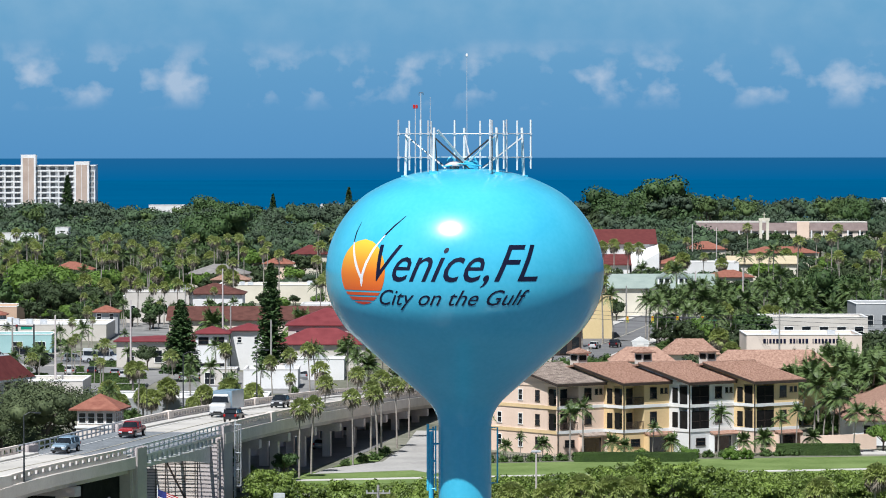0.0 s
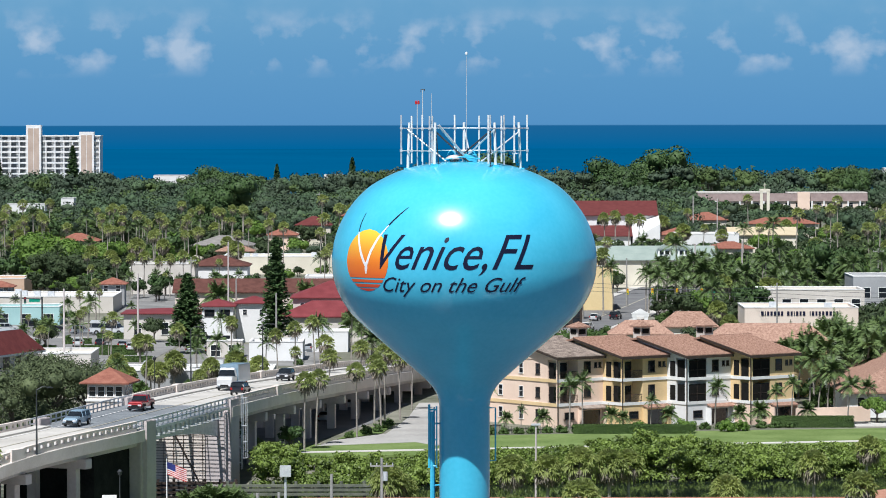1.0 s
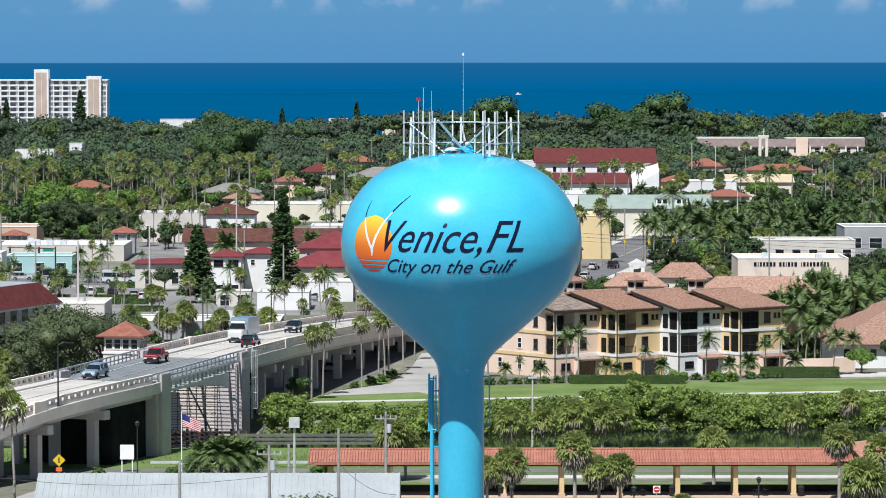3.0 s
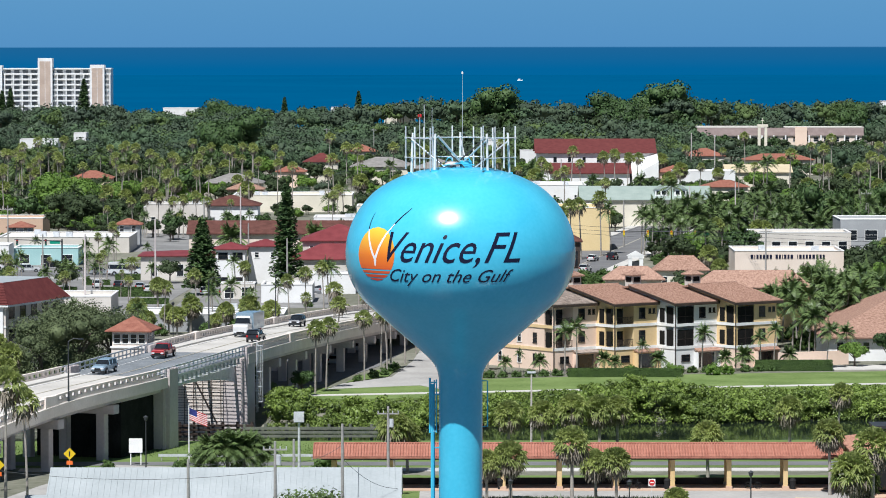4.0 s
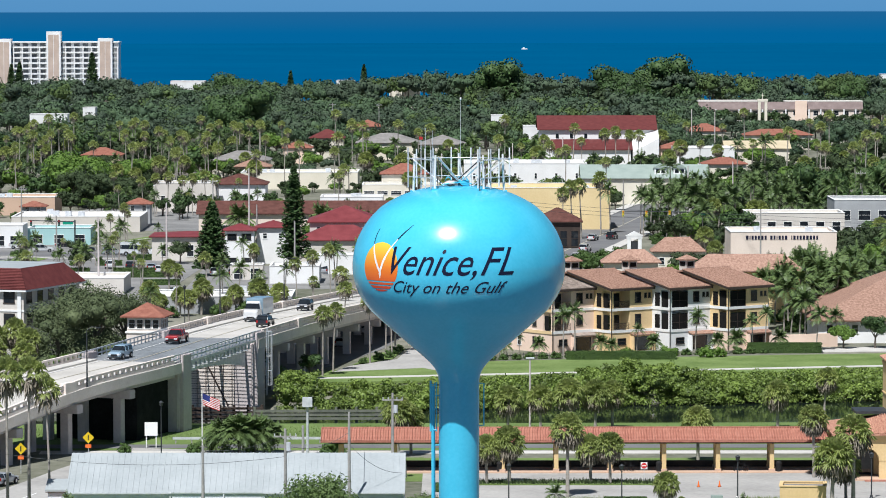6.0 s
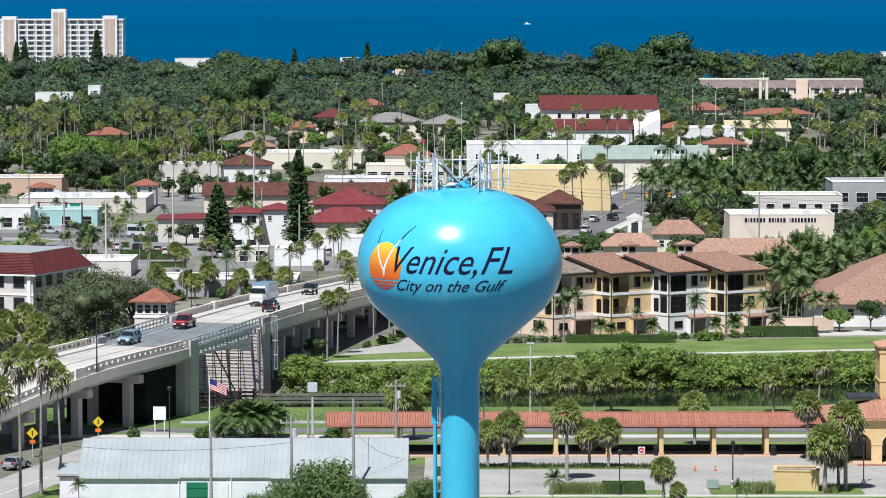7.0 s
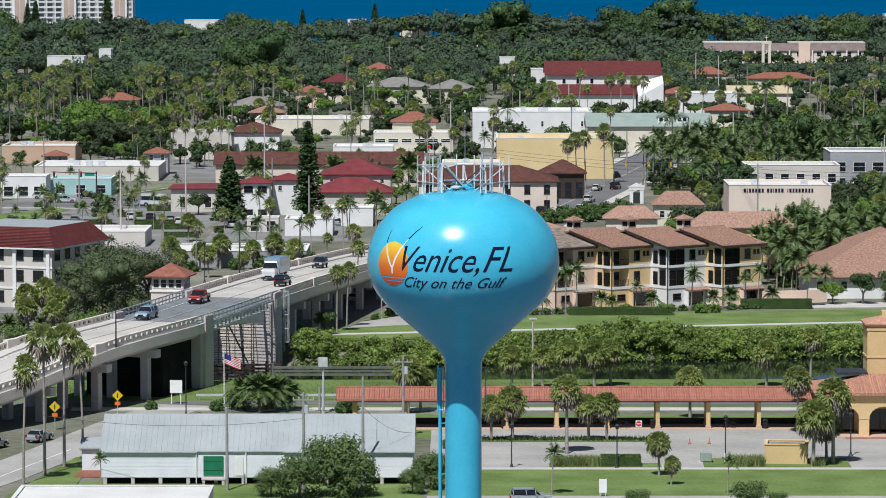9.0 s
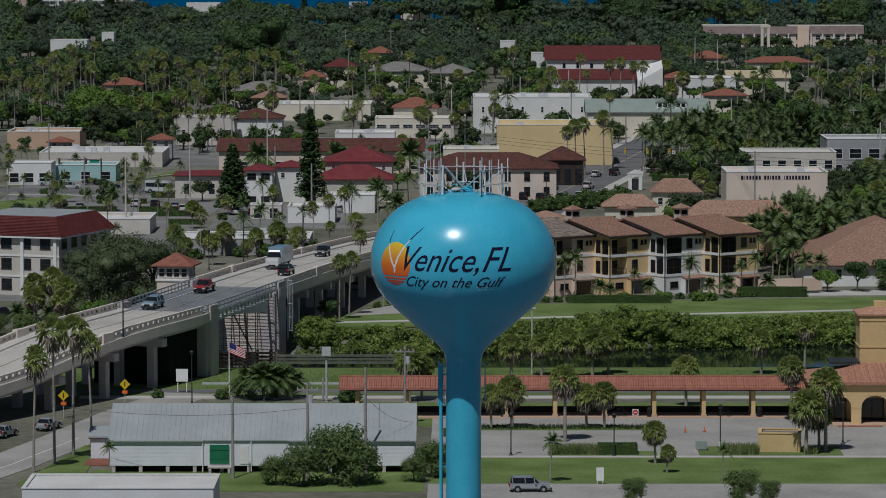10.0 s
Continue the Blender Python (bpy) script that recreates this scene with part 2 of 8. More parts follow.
TALLGRASS = surface("ornamental_grass", (0.13, 0.175, 0.055), (0.28, 0.34, 0.13), 0.5, 6, 0.8, bump=0, islands=0.3, thin=0.25)
# distance haze is mixed into these leaf colours: paler darks, more blue
HAZYLEAF = surface("hazy_woodland_leaves", (0.034, 0.058, 0.039), (0.1, 0.155, 0.076), 0.07, 9, 0.8, spec=0.15, bump=0, islands=0.2)
HAZYOLIVE = surface("hazy_olive_leaves", (0.032, 0.05, 0.037), (0.086, 0.12, 0.07), 0.07, 9, 0.8, spec=0.15, bump=0, islands=0.2)
HAZYBRIGHT = surface("hazy_bright_leaves", (0.044, 0.074, 0.024), (0.115, 0.165, 0.06), 0.07, 9, 0.8, spec=0.15, bump=0, islands=0.2)
RUBBER = surface("black_rubber", (0.01, 0.01, 0.01), (0.03, 0.03, 0.03), 3, rough=0.8, bump=0.05)
CHROME = surface("bright_metal", (0.5, 0.5, 0.52), (0.7, 0.7, 0.72), 3, rough=0.25, metal=0.9, bump=0)
LAMPGLASS = surface("headlight_glass", (0.6, 0.62, 0.65), (0.75, 0.77, 0.8), 3, rough=0.1, bump=0)
TAILRED = surface("red_lens", (0.3, 0.01, 0.01), (0.45, 0.02, 0.02), 3, rough=0.2, bump=0)
ORANGE = surface("orange_plastic", (0.7, 0.12, 0.02), (0.85, 0.2, 0.04), 2, rough=0.5, bump=0)
FADEDLINE = surface("faded_road_paint", (0.42, 0.39, 0.32), (0.5, 0.46, 0.34), 0.6, 9, 0.8)
# near-black colour carries the shade under the bridge
SHADEWALL = surface("shade_black_wall", (0.012, 0.013, 0.013), (0.03, 0.031, 0.03), 0.5, 9, 0.95, spec=0.05)
SIGNYELLOW = surface("yellow_sign_paint", (0.6, 0.42, 0.01), (0.72, 0.5, 0.02), 2, rough=0.5, bump=0)
SIGNRED = surface("red_sign_paint", (0.5, 0.02, 0.02), (0.6, 0.04, 0.04), 2, rough=0.5, bump=0)
SIGNGREEN = surface("green_sign_paint", (0.0, 0.25, 0.16), (0.01, 0.3, 0.2), 2, rough=0.5, bump=0)
FLAGBLUE = surface("flag_blue", (0.02, 0.03, 0.14), (0.03, 0.04, 0.2), 2, rough=0.8, bump=0)


def car_paint(name, c):
    return surface(name, tuple(0.85 * v for v in c), c, 1.5, 6, 0.3, metal=0.2, spec=0.5, bump=0, coat=0.6)


SILVER = car_paint("silver_car_paint", (0.42, 0.45, 0.48))
BLUECAR = car_paint("light_blue_car_paint", (0.3, 0.42, 0.52))
REDCAR = car_paint("red_car_paint", (0.35, 0.02, 0.025))
WHITECAR = car_paint("white_car_paint", (0.72, 0.73, 0.74))
BLACKCAR = car_paint("black_car_paint", (0.015, 0.017, 0.025))


def sunset_paint():
    """Yellow at the crown through orange to coral at the foot of the painted sun."""
    m, n, l, b = material("painted_sunset", 0.35)
    co, sep, ramp = n.new("ShaderNodeTexCoord"), n.new("ShaderNodeSeparateXYZ"), n.new("ShaderNodeValToRGB")
    l.new(co.outputs["Generated"], sep.inputs[0])
    l.new(sep.outputs["Z"], ramp.inputs[0])
    e = ramp.color_ramp.elements
    e[0].position, e[0].color = 0.0, (0.72, 0.06, 0.03, 1)
    e[1].position, e[1].color = 1.0, (0.85, 0.62, 0.06, 1)
    mid = e.new(0.5)
    mid.color = (0.82, 0.22, 0.02, 1)
    l.new(ramp.outputs[0], b.inputs["Base Color"])
    return m


SUNSET = sunset_paint()

# ---- mesh helpers ----
class Shape:
    """Collects faces for one mesh."""

    def __init__(self):
        self.v, self.f = [], []

    def add(self, verts, faces):
        k = len(self.v)
        self.v += [tuple(p) for p in verts]
        self.f += [tuple(i + k for i in f) for f in faces]
        return self

    def box(self, x0, y0, z0, x1, y1, z1, m=None):
        c = [Vector((x, y, z)) for z in (z0, z1) for x, y in ((x0, y0), (x1, y0), (x1, y1), (x0, y1))]
        if m:
            c = [m @ p for p in c]
        return self.add(c, [(3, 2, 1, 0), (4, 5, 6, 7), (0, 1, 5, 4), (1, 2, 6, 5), (2, 3, 7, 6), (3, 0, 4, 7)])

    def prism(self, outline, z0, z1):
        n = len(outline)
        c = [(x, y, z0) for x, y in outline] + [(x, y, z1) for x, y in outline]
        return self.add(c, [tuple(range(n))[::-1], tuple(range(n, 2 * n))] + [(i, (i + 1) % n, n + (i + 1) % n, n + i) for i in range(n)])

    def extrude(self, outline, a, b):
        """An outline in (x, z), drawn out along y from a to b."""
        n = len(outline)
        c = [(x, a, z) for x, z in outline] + [(x, b, z) for x, z in outline]
        return self.add(c, [tuple(range(n)), tuple(range(n, 2 * n))[::-1]] + [(i, n + i, n + (i + 1) % n, (i + 1) % n) for i in range(n)])

    def tube(self, points, radii, n=8, cap=True):
        k, pts = len(self.v), [Vector(p) for p in points]
        if not hasattr(radii, "__len__"):
            radii = [radii] * len(pts)
        for i, p in enumerate(pts):
            d = (pts[min(i + 1, len(pts) - 1)] - pts[max(i - 1, 0)]).normalized()
            side = d.cross(Vector((0, 0, 1)) if abs(d.z) < 0.9 else Vector((1, 0, 0))).normalized()
            up = side.cross(d)
            self.v += [tuple(p + radii[i] * (math.cos(a) * side + math.sin(a) * up)) for a in (2 * math.pi * j / n for j in range(n))]
        for i in range(len(pts) - 1):
            self.f += [(k + i * n + j, k + i * n + (j + 1) % n, k + (i + 1) * n + (j + 1) % n, k + (i + 1) * n + j) for j in range(n)]
        if cap:
            self.f += [tuple(k + j for j in range(n))[::-1], tuple(k + (len(pts) - 1) * n + j for j in range(n))]
        return self

    def lathe(self, profile, n=48):
        """(radius, z) pairs turned about the z axis."""
        k = len(self.v)
        for r, z in profile:
            self.v += [(r * math.cos(2 * math.pi * j / n), r * math.sin(2 * math.pi * j / n), z) for j in range(n)]
        for i in range(len(profile) - 1):
            self.f += [(k + i * n + j, k + i * n + (j + 1) % n, k + (i + 1) * n + (j + 1) % n, k + (i + 1) * n + j) for j in range(n)]
        return self

    def mesh(self, name, mat, smooth=False):
        me = bpy.data.meshes.new(name)
        me.from_pydata(self.v, [], self.f)
        me.materials.append(mat)
        if smooth:
            me.shade_smooth()
        me.update()
        return me


def part(name, shape, mat, parent=None, label="", m=None, smooth=False):
    data = shape.mesh(name, mat, smooth) if isinstance(shape, Shape) else shape
    ob = new(name, data)
    ob.parent = parent
    if m is not None:
        ob.matrix_basis = m
    return tagged(ob, label)


def thing(name, m, label, category, group="", kind=""):
    ob = new(name)
    ob.empty_display_size = 0.3
    ob.matrix_basis = m
    return tagged(ob, label, category, group, kind)


def softened(shape, width, name, mat, segments=2):
    """The shape as a mesh with its edges rounded."""
    bm = bmesh.new()
    tmp = shape.mesh(name + "_raw", mat)
    bm.from_mesh(tmp)
    bmesh.ops.remove_doubles(bm, verts=bm.verts, dist=1e-4)
    bmesh.ops.bevel(bm, geom=bm.edges[:], offset=width, segments=segments, affect="EDGES", clamp_overlap=True)
    bm.to_mesh(tmp)
    bm.free()
    tmp.name = name
    return tmp


# ---- ground, canal and gulf ----
def bank_near(x):
    return 463.5 + 0.03 * x


def bank_far(x):
    return 486.0 + 0.2 * max(x, -45.0)


def ground_height(x, y):
    a, b = bank_near(x), bank_far(x)
    if y <= a - 5:
        return 0.0
    if y < a:
        return -2.2 * (1 - (a - y) / 5)
    if y < b:
        return -2.2
    if y < b + 8:
        return -2.2 + 2.6 * (y - b) / 8
    if y < 1945:
        return 0.4 + 0.6 * min(1.0, (y - b - 8) / 40)
    return max(-4.0, 1.0 - 5.0 * (y - 1945) / 40)


ys = [-400, 150, 300, 380, 420, 440] + [444 + 2 * i for i in range(45)] + [540, 560, 600, 700, 900, 1200, 1600, 1930, 1945, 1965, 1990]
xs = [-2400, -900, -400, -200] + [-120 + 6 * i for i in range(41)] + [160, 220, 400, 900, 2400]
land = Shape()
land.add([(x, y, ground_height(x, y)) for y in ys for x in xs],
         [(j * len(xs) + i, j * len(xs) + i + 1, (j + 1) * len(xs) + i + 1, (j + 1) * len(xs) + i) for j in range(len(ys) - 1) for i in range(len(xs) - 1)])
tagged(part("ground", land, TOWN), "flat town ground with patchy grass, sand and paving", "ground", kind="structure")


def sheet(name, outline, z, mat, label, category, thick=0.3):
    """A slab of pavement, lawn or road whose top lies at z."""
    s = Shape().prism(outline, z - thick, z)
    return tagged(part(name, s, mat), label, category, kind="structure")


def strip(points, width, z, thick=0.3):
    """A slab along a line of (x, y), width wide."""
    s, n = Shape(), len(points)
    pts = [Vector((x, y)) for x, y in points]
    left, right = [], []
    for i, p in enumerate(pts):
        d = (pts[min(i + 1, n - 1)] - pts[max(i - 1, 0)]).normalized()
        q = Vector((-d.y, d.x)) * width / 2
        left.append(p + q)
        right.append(p - q)
    for i in range(n - 1):
        s.prism([right[i], right[i + 1], left[i + 1], left[i]], z - thick, z)
    return s


canal = Shape()
cx = [-300 + 20 * i for i in range(31)]
canal.add([(x, y, -0.95) for x in cx for y in (bank_near(x) - 4, bank_far(x) + 6)], [(2 * i, 2 * i + 2, 2 * i + 3, 2 * i + 1) for i in range(len(cx) - 1)])
tagged(part("water", canal, WATER), "dark still brackish water of the narrow waterway", "water", kind="structure")
gulf = Shape().add([(-2400, 1960, -1.0), (2400, 1960, -1.0), (2400, 4950, -1.0), (-2400, 4950, -1.0)], [(0, 1, 2, 3)])
tagged(part("sea", gulf, SEA), "deep blue open gulf water reaching the horizon", "sea", kind="structure")
sheet("beach", [(-500, 1935), (500, 1935), (500, 1958), (-500, 1958)], 1.06, SAND, "narrow strip of pale beach sand", "beach")

# near side of the water: lots, lawns, trail and drive
sheet("lawn", [(-3, 338), (95, 338), (95, 367.0), (-3, 367.0)], 0.06, GRASS, "mown green lawn between the drive and the parking lot", "lawn")
sheet("lawn", [(-3, 409.5), (90, 409.5), (90, 419.5), (-3, 419.5)], 0.05, GRASS, "narrow mown lawn behind the station canopy", "lawn")
sheet("lawn", [(-60, 428.5), (90, 428.5), (90, 461), (-60, 459)], 0.02, DRYGRASS, "rough grass bank beside the waterway", "grass bank")
sheet("lawn", [(-42, 340), (-3.5, 340), (-3.5, 357), (-42, 357)], 0.05, GRASS, "grass round the white warehouse", "lawn")
sheet("lawn", [(-33, 396), (-3, 396), (-3, 420), (-33, 420)], 0.05, DRYGRASS, "worn grass verge behind the warehouse", "lawn")
sheet("drive", [(-3, 330), (95, 330), (95, 345.5), (-3, 345.5)], 0.09, ASPHALT, "pale grey drive along the lawn", "road")
sheet("parking_lot", [(-3, 368.2), (95, 368.2), (95, 403.5), (-3, 403.5)], 0.07, ASPHALT, "pale worn asphalt parking lot", "parking lot")
sheet("pavement", [(-3, 367.0), (95, 367.0), (95, 368.2), (-3, 368.2)], 0.16, WALKWAY, "light concrete kerb walk beside the lawn", "pavement")
sheet("station_platform", [(-16, 403.5), (60, 403.5), (60, 409.5), (-16, 409.5)], 0.22, PINK, "reddish platform paving under the long canopy", "platform")
sheet("trail", [(-50, 424.2), (95, 424.2), (95, 427.0), (-50, 427.0)], 0.085, WALKWAY, "pale concrete trail along the waterway", "path")
sheet("road", [(-60, 430.5), (95, 430.5), (95, 434.5), (-60, 434.5)], 0.05, ROAD, "narrow dark asphalt lane by the waterway", "road")
sheet("planting_bed", [(3, 391.8), (24, 391.8), (24, 395.0), (3, 395.0)], 0.2, DRYGRASS, "raised planting island in the parking lot", "planting bed")
sheet("planting_bed", [(11, 368.3), (24, 368.3), (24, 371.8), (11, 371.8)], 0.2, DRYGRASS, "planting bed with tall grass and a hedge", "planting bed")
sheet("planting_bed", [(29, 368.3), (46, 368.3), (46, 376), (29, 376)], 0.2, DRYGRASS, "grassy island round the small ochre hut", "planting bed")
street = strip([(-62, 330), (-52.5, 362), (-47, 385), (-42, 408), (-36, 430)], 8.0, 0.06)
tagged(part("lane_line", strip([(-61.2, 330), (-51.7, 362), (-46.2, 385)], 0.16, 0.072, 0.05), TRIM), "worn white lane line on the side street", "road marking", kind="structure")
sheet("planting_bed", [(-43.4, 360.3), (-43.2, 365.8), (-40.2, 365.8), (-40.2, 360.3)], 0.16, ROOFTERRA, "reddish mulch bed beside the warehouse", "planting bed")
tagged(part("side_street", street, ASPHALT), "two-lane side street running under the bridge", "road", kind="structure")
sheet("lawn", [(-49.5, 345), (-42.5, 340), (-42.5, 378), (-44.8, 378)], 0.09, GRASS, "grass verge with tall palms beside the street", "lawn")

# unseen dark ground and pale strip round the tower, added for its mirrored underside
sheet("yard", [(-220, -380), (220, -380), (220, 318), (-220, 318)], 0.05, LOWBOUNCE, "unseen dark ground added to cut bounce light onto the tank", "parking lot")
sheet("side_street", [(-15, -200), (-6, -200), (-6, 200), (-15, 200)], 0.09, ASPHALT, "unseen pale strip added for the tank's reflection", "road")

# far side of the water: lawn with a walk, parking, streets
sheet("lawn", [(-22, 505), (90, 522), (90, 556), (30, 545), (-4, 536), (-22, 520)], 1.03, GRASS, "smooth green lawn below the apartment row", "lawn")
walkside = strip([(-19, 511.5), (8, 517.5), (34, 523.5), (66, 530.5), (95, 536)], 2.2, 1.08)
tagged(part("waterfront_walk", walkside, WALKWAY), "curving pale concrete waterfront walk", "path", kind="structure")
sheet("drive", [(52, 553), (95, 558), (95, 566), (52, 561)], 1.06, WALKWAY, "pale paved drive beside the tiled house", "drive")
sheet("drive", [(-17, 521.5), (-4, 527.5), (-1, 521.5), (2, 535), (4, 560), (3, 600), (-4, 600), (-5.4, 570), (-8.1, 541.7), (-15, 530.5)], 1.07, ASPHALT, "sandy pale drive under the bridge end", "drive")
# road grey used here to deepen the shade under the deck
sheet("underpass_yard", [(-24.5, 500), (-22.3, 505.5), (-22.3, 520), (-17, 532), (-10.5, 560), (-5.6, 600), (-21, 603), (-30, 560), (-42, 545), (-42, 500)], 1.045, ROAD, "asphalt yard coloured darker for the shade under the bridge", "yard", 0.8)
sheet("planting_bed", [(-14.6, 532.0), (-8.7, 542.6), (-7.0, 560), (-11.0, 552)], 1.1, DRYGRASS, "grassy island with palms beside the bridge ramp", "planting bed")
avenue = strip([(4, 655), (12, 720), (22, 790), (34, 860), (50, 960), (75, 1100)], 16, 1.06)
tagged(part("avenue", avenue, ROAD), "grey asphalt avenue leading away through the town", "road", kind="structure")
AVENUE = [(4, 655), (12, 720), (22, 790), (34, 860), (50, 960), (75, 1100)]
for off in (-9.0, 9.0):
    tagged(part("pavement", strip([(x + off, y - 0.15 * off) for x, y in AVENUE], 2.6, 1.2, 0.3), WALKWAY), "pale concrete pavement along the avenue", "pavement", kind="structure")
tagged(part("lane_line", strip(AVENUE, 0.25, 1.075, 0.05), FADEDLINE), "faded yellow centre line of the avenue", "road marking", kind="structure")
sheet("parking_lot", [(-100, 640), (-55, 640), (-50, 760), (-100, 850)], 1.05, LOT, "wide pale parking lot with islands", "parking lot")
sheet("parking_lot", [(-50, 690), (-22, 690), (-22, 752), (-50, 756)], 1.05, LOT, "pale parking court in front of the red-roofed building", "parking lot")
sheet("lawn", [(-98, 738), (-88, 754.4), (-84.7, 778.2), (-87.9, 781.7), (-100, 762)], 1.12, GRASS, "kerbed grass corner beside the cross street", "lawn")
sheet("lawn", [(-77.2, 822.2), (-67.6, 847.8), (-68.5, 860.2), (-76.1, 831.9)], 1.12, GRASS, "narrow grass strip behind the cross street", "lawn")
cross = strip([(-112, 800), (-84, 793), (-60, 786), (-30, 800)], 11, 1.09)
tagged(part("cross_street", cross, ROAD), "grey asphalt cross street by the shops", "road", kind="structure")
for line in ([(-100, 782.5), (-88.5, 782.8), (-84, 779), (-70, 777)], [(-78.4, 821.5), (-68.6, 848)]):
    tagged(part("kerb", strip(line, 0.5, 1.22, 0.25), WALKWAY), "pale concrete kerb along the grass", "kerb", kind="structure")
sheet("parking_lot", [(-95, 880), (40, 880), (40, 1000), (-95, 1000)], 1.05, LOT, "pale paved lots between downtown shops", "parking lot")
sheet("parking_lot", [(-78, 545), (-46, 545), (-46, 590), (-78, 590)], 1.06, LOT, "paved yard beside the office building", "parking lot")


# ---- bridge ----
NEAR_EDGE = [(-74, 372, 2.6), (-64, 388, 4.0), (-54.8, 405, 5.3), (-45, 424, 8.0), (-34.2, 450, 8.95), (-26, 483, 9.2), (-20.3, 514, 8.7), (-14.4, 549, 7.6), (-3.3, 614, 5.2), (5.5, 665, 2.4), (10, 690, 1.1)]
WIDTH = 13.5


def smooth_line(points, n=8):
    out = []
    for i in range(len(points) - 1):
        p = [Vector(points[min(max(k, 0), len(points) - 1)]) for k in (i - 1, i, i + 1, i + 2)]
        for j in range(n):
            t = j / n
            out.append(0.5 * (2 * p[1] + (p[2] - p[0]) * t + (2 * p[0] - 5 * p[1] + 4 * p[2] - p[3]) * t * t + (3 * p[1] - p[0] - 3 * p[2] + p[3]) * t**3))
    return out + [Vector(points[-1])]


EDGE = smooth_line(NEAR_EDGE)


def edge_frame(s):
    """Place on the near edge, the way along it and across it, s metres from its start."""
    for a, b in zip(EDGE, EDGE[1:]):
        d = (b - a).length
        if s <= d:
            w = (b - a).normalized()
            return a + w * s, w, Vector((-w.y, w.x, 0)).normalized()
        s -= d
    w = (EDGE[-1] - EDGE[-2]).normalized()
    return EDGE[-1], w, Vector((-w.y, w.x, 0)).normalized()


LENGTH = sum((b - a).length for a, b in zip(EDGE, EDGE[1:]))


def edge_at(y):
    """Metres along the edge at which it reaches y."""
    s = 0
    for a, b in zip(EDGE, EDGE[1:]):
        if b.y >= y:
            return s + (b - a).length * (y - a.y) / (b.y - a.y)
        s += (b - a).length
    return LENGTH


bridge = thing("bridge", Matrix(), "concrete road bridge with pierced pinkish parapets and a raised bascule span", "bridge")


def swept(section, step=2.0, s0=0.0, s1=None):
    """A section of (across, up) carried along the bridge."""
    s1 = s1 or LENGTH
    n, k = max(1, round((s1 - s0) / step)), len(section)
    out = Shape()
    for i in range(n + 1):
        p, w, q = edge_frame(s0 + (s1 - s0) * i / n)
        out.v += [tuple(p + q * a + Vector((0, 0, b))) for a, b in section]
    for i in range(n):
        out.f += [(i * k + j, i * k + (j + 1) % k, (i + 1) * k + (j + 1) % k, (i + 1) * k + j) for j in range(k)]
    out.f += [tuple(range(k))[::-1], tuple(n * k + j for j in range(k))]
    return out


SPAN0, SPAN1 = edge_at(449), edge_at(483)
for a, b in ((0, SPAN0), (SPAN1, LENGTH)):
    part("deck", swept([(-0.3, -0.55), (WIDTH + 0.3, -0.55), (WIDTH + 0.3, 0), (-0.3, 0)], 2, a, b), DECK, bridge, "pale concrete deck")
grating = Shape()
for i in range(int((SPAN1 - SPAN0) / 0.3)):
    p, w, q = edge_frame(SPAN0 + 0.05 + 0.3 * i)
    m = Matrix.Translation(p) @ Matrix(((w.x, q.x, 0), (w.y, q.y, 0), (w.z, 0, 1))).to_4x4()
    grating.box(0, 0.1, -0.085, 0.035, WIDTH - 0.1, 0.0, m)
tagged(part("steel_deck", grating, STEELDECK, bridge, "grey-blue open steel grid of the lifting span"), kind="stuff")
for a in (0.2, WIDTH - 2.1):
    for s0, s1 in ((0, SPAN0), (SPAN1, LENGTH)):
        part("sidewalk", swept([(a, 0.005), (a + 1.9, 0.005), (a + 1.9, 0.2), (a, 0.2)], 2, s0, s1), WALKWAY, bridge, "raised concrete sidewalk")
for a in (0.6, 4.2, 8.2, 11.8):
    for s0, s1 in ((0, SPAN0), (SPAN1, LENGTH)):
        part("girder", swept([(a, -1.9), (a + 0.8, -1.9), (a + 0.8, -0.55), (a, -0.55)], 2, s0, s1), CONC, bridge)


def arched_girder(a):
    """A steel plate girder of the lifting span, deepest at its hinge."""
    out, n = Shape(), 16
    for i in range(n + 1):
        u = i / n
        p, w, q = edge_frame(SPAN0 + (SPAN1 - 3.0 - SPAN0) * u)
        low = -1.55 - 2.0 * u**2.2 - 0.5 * (1 - u)**3
        for across, up in ((a, low), (a + 0.16, low), (a + 0.16, -0.14), (a, -0.14)):
            out.v.append(tuple(p + q * across + Vector((0, 0, up))))
    for i in range(n):
        out.f += [(i * 4 + k, i * 4 + (k + 1) % 4, i * 4 + 4 + (k + 1) % 4, i * 4 + 4 + k) for k in range(4)]
    out.f += [(3, 2, 1, 0), tuple(n * 4 + k for k in range(4))]
    return out


for a in (1.1, 4.6, 8.4, WIDTH - 1.3):
    part("steel_girder", arched_girder(a), GALV, bridge, "grey arched steel girder of the lifting span")
for a in (0.0, WIDTH):
    for s0, s1 in ((0, SPAN0), (SPAN1 - 1.5, LENGTH)):
        part("fascia", swept([(a - 0.35, -1.3), (a + 0.35, -1.3), (a + 0.35, -0.02), (a - 0.35, -0.02)], 2, s0, s1), PARAPET, bridge, "stained pinkish edge beam")
    part("edge_channel", swept([(a - 0.1, -0.32), (a + 0.1, -0.32), (a + 0.1, -0.02), (a - 0.1, -0.02)], 2, SPAN0, SPAN1 - 1.5), GALV, bridge, "grey steel edge channel")
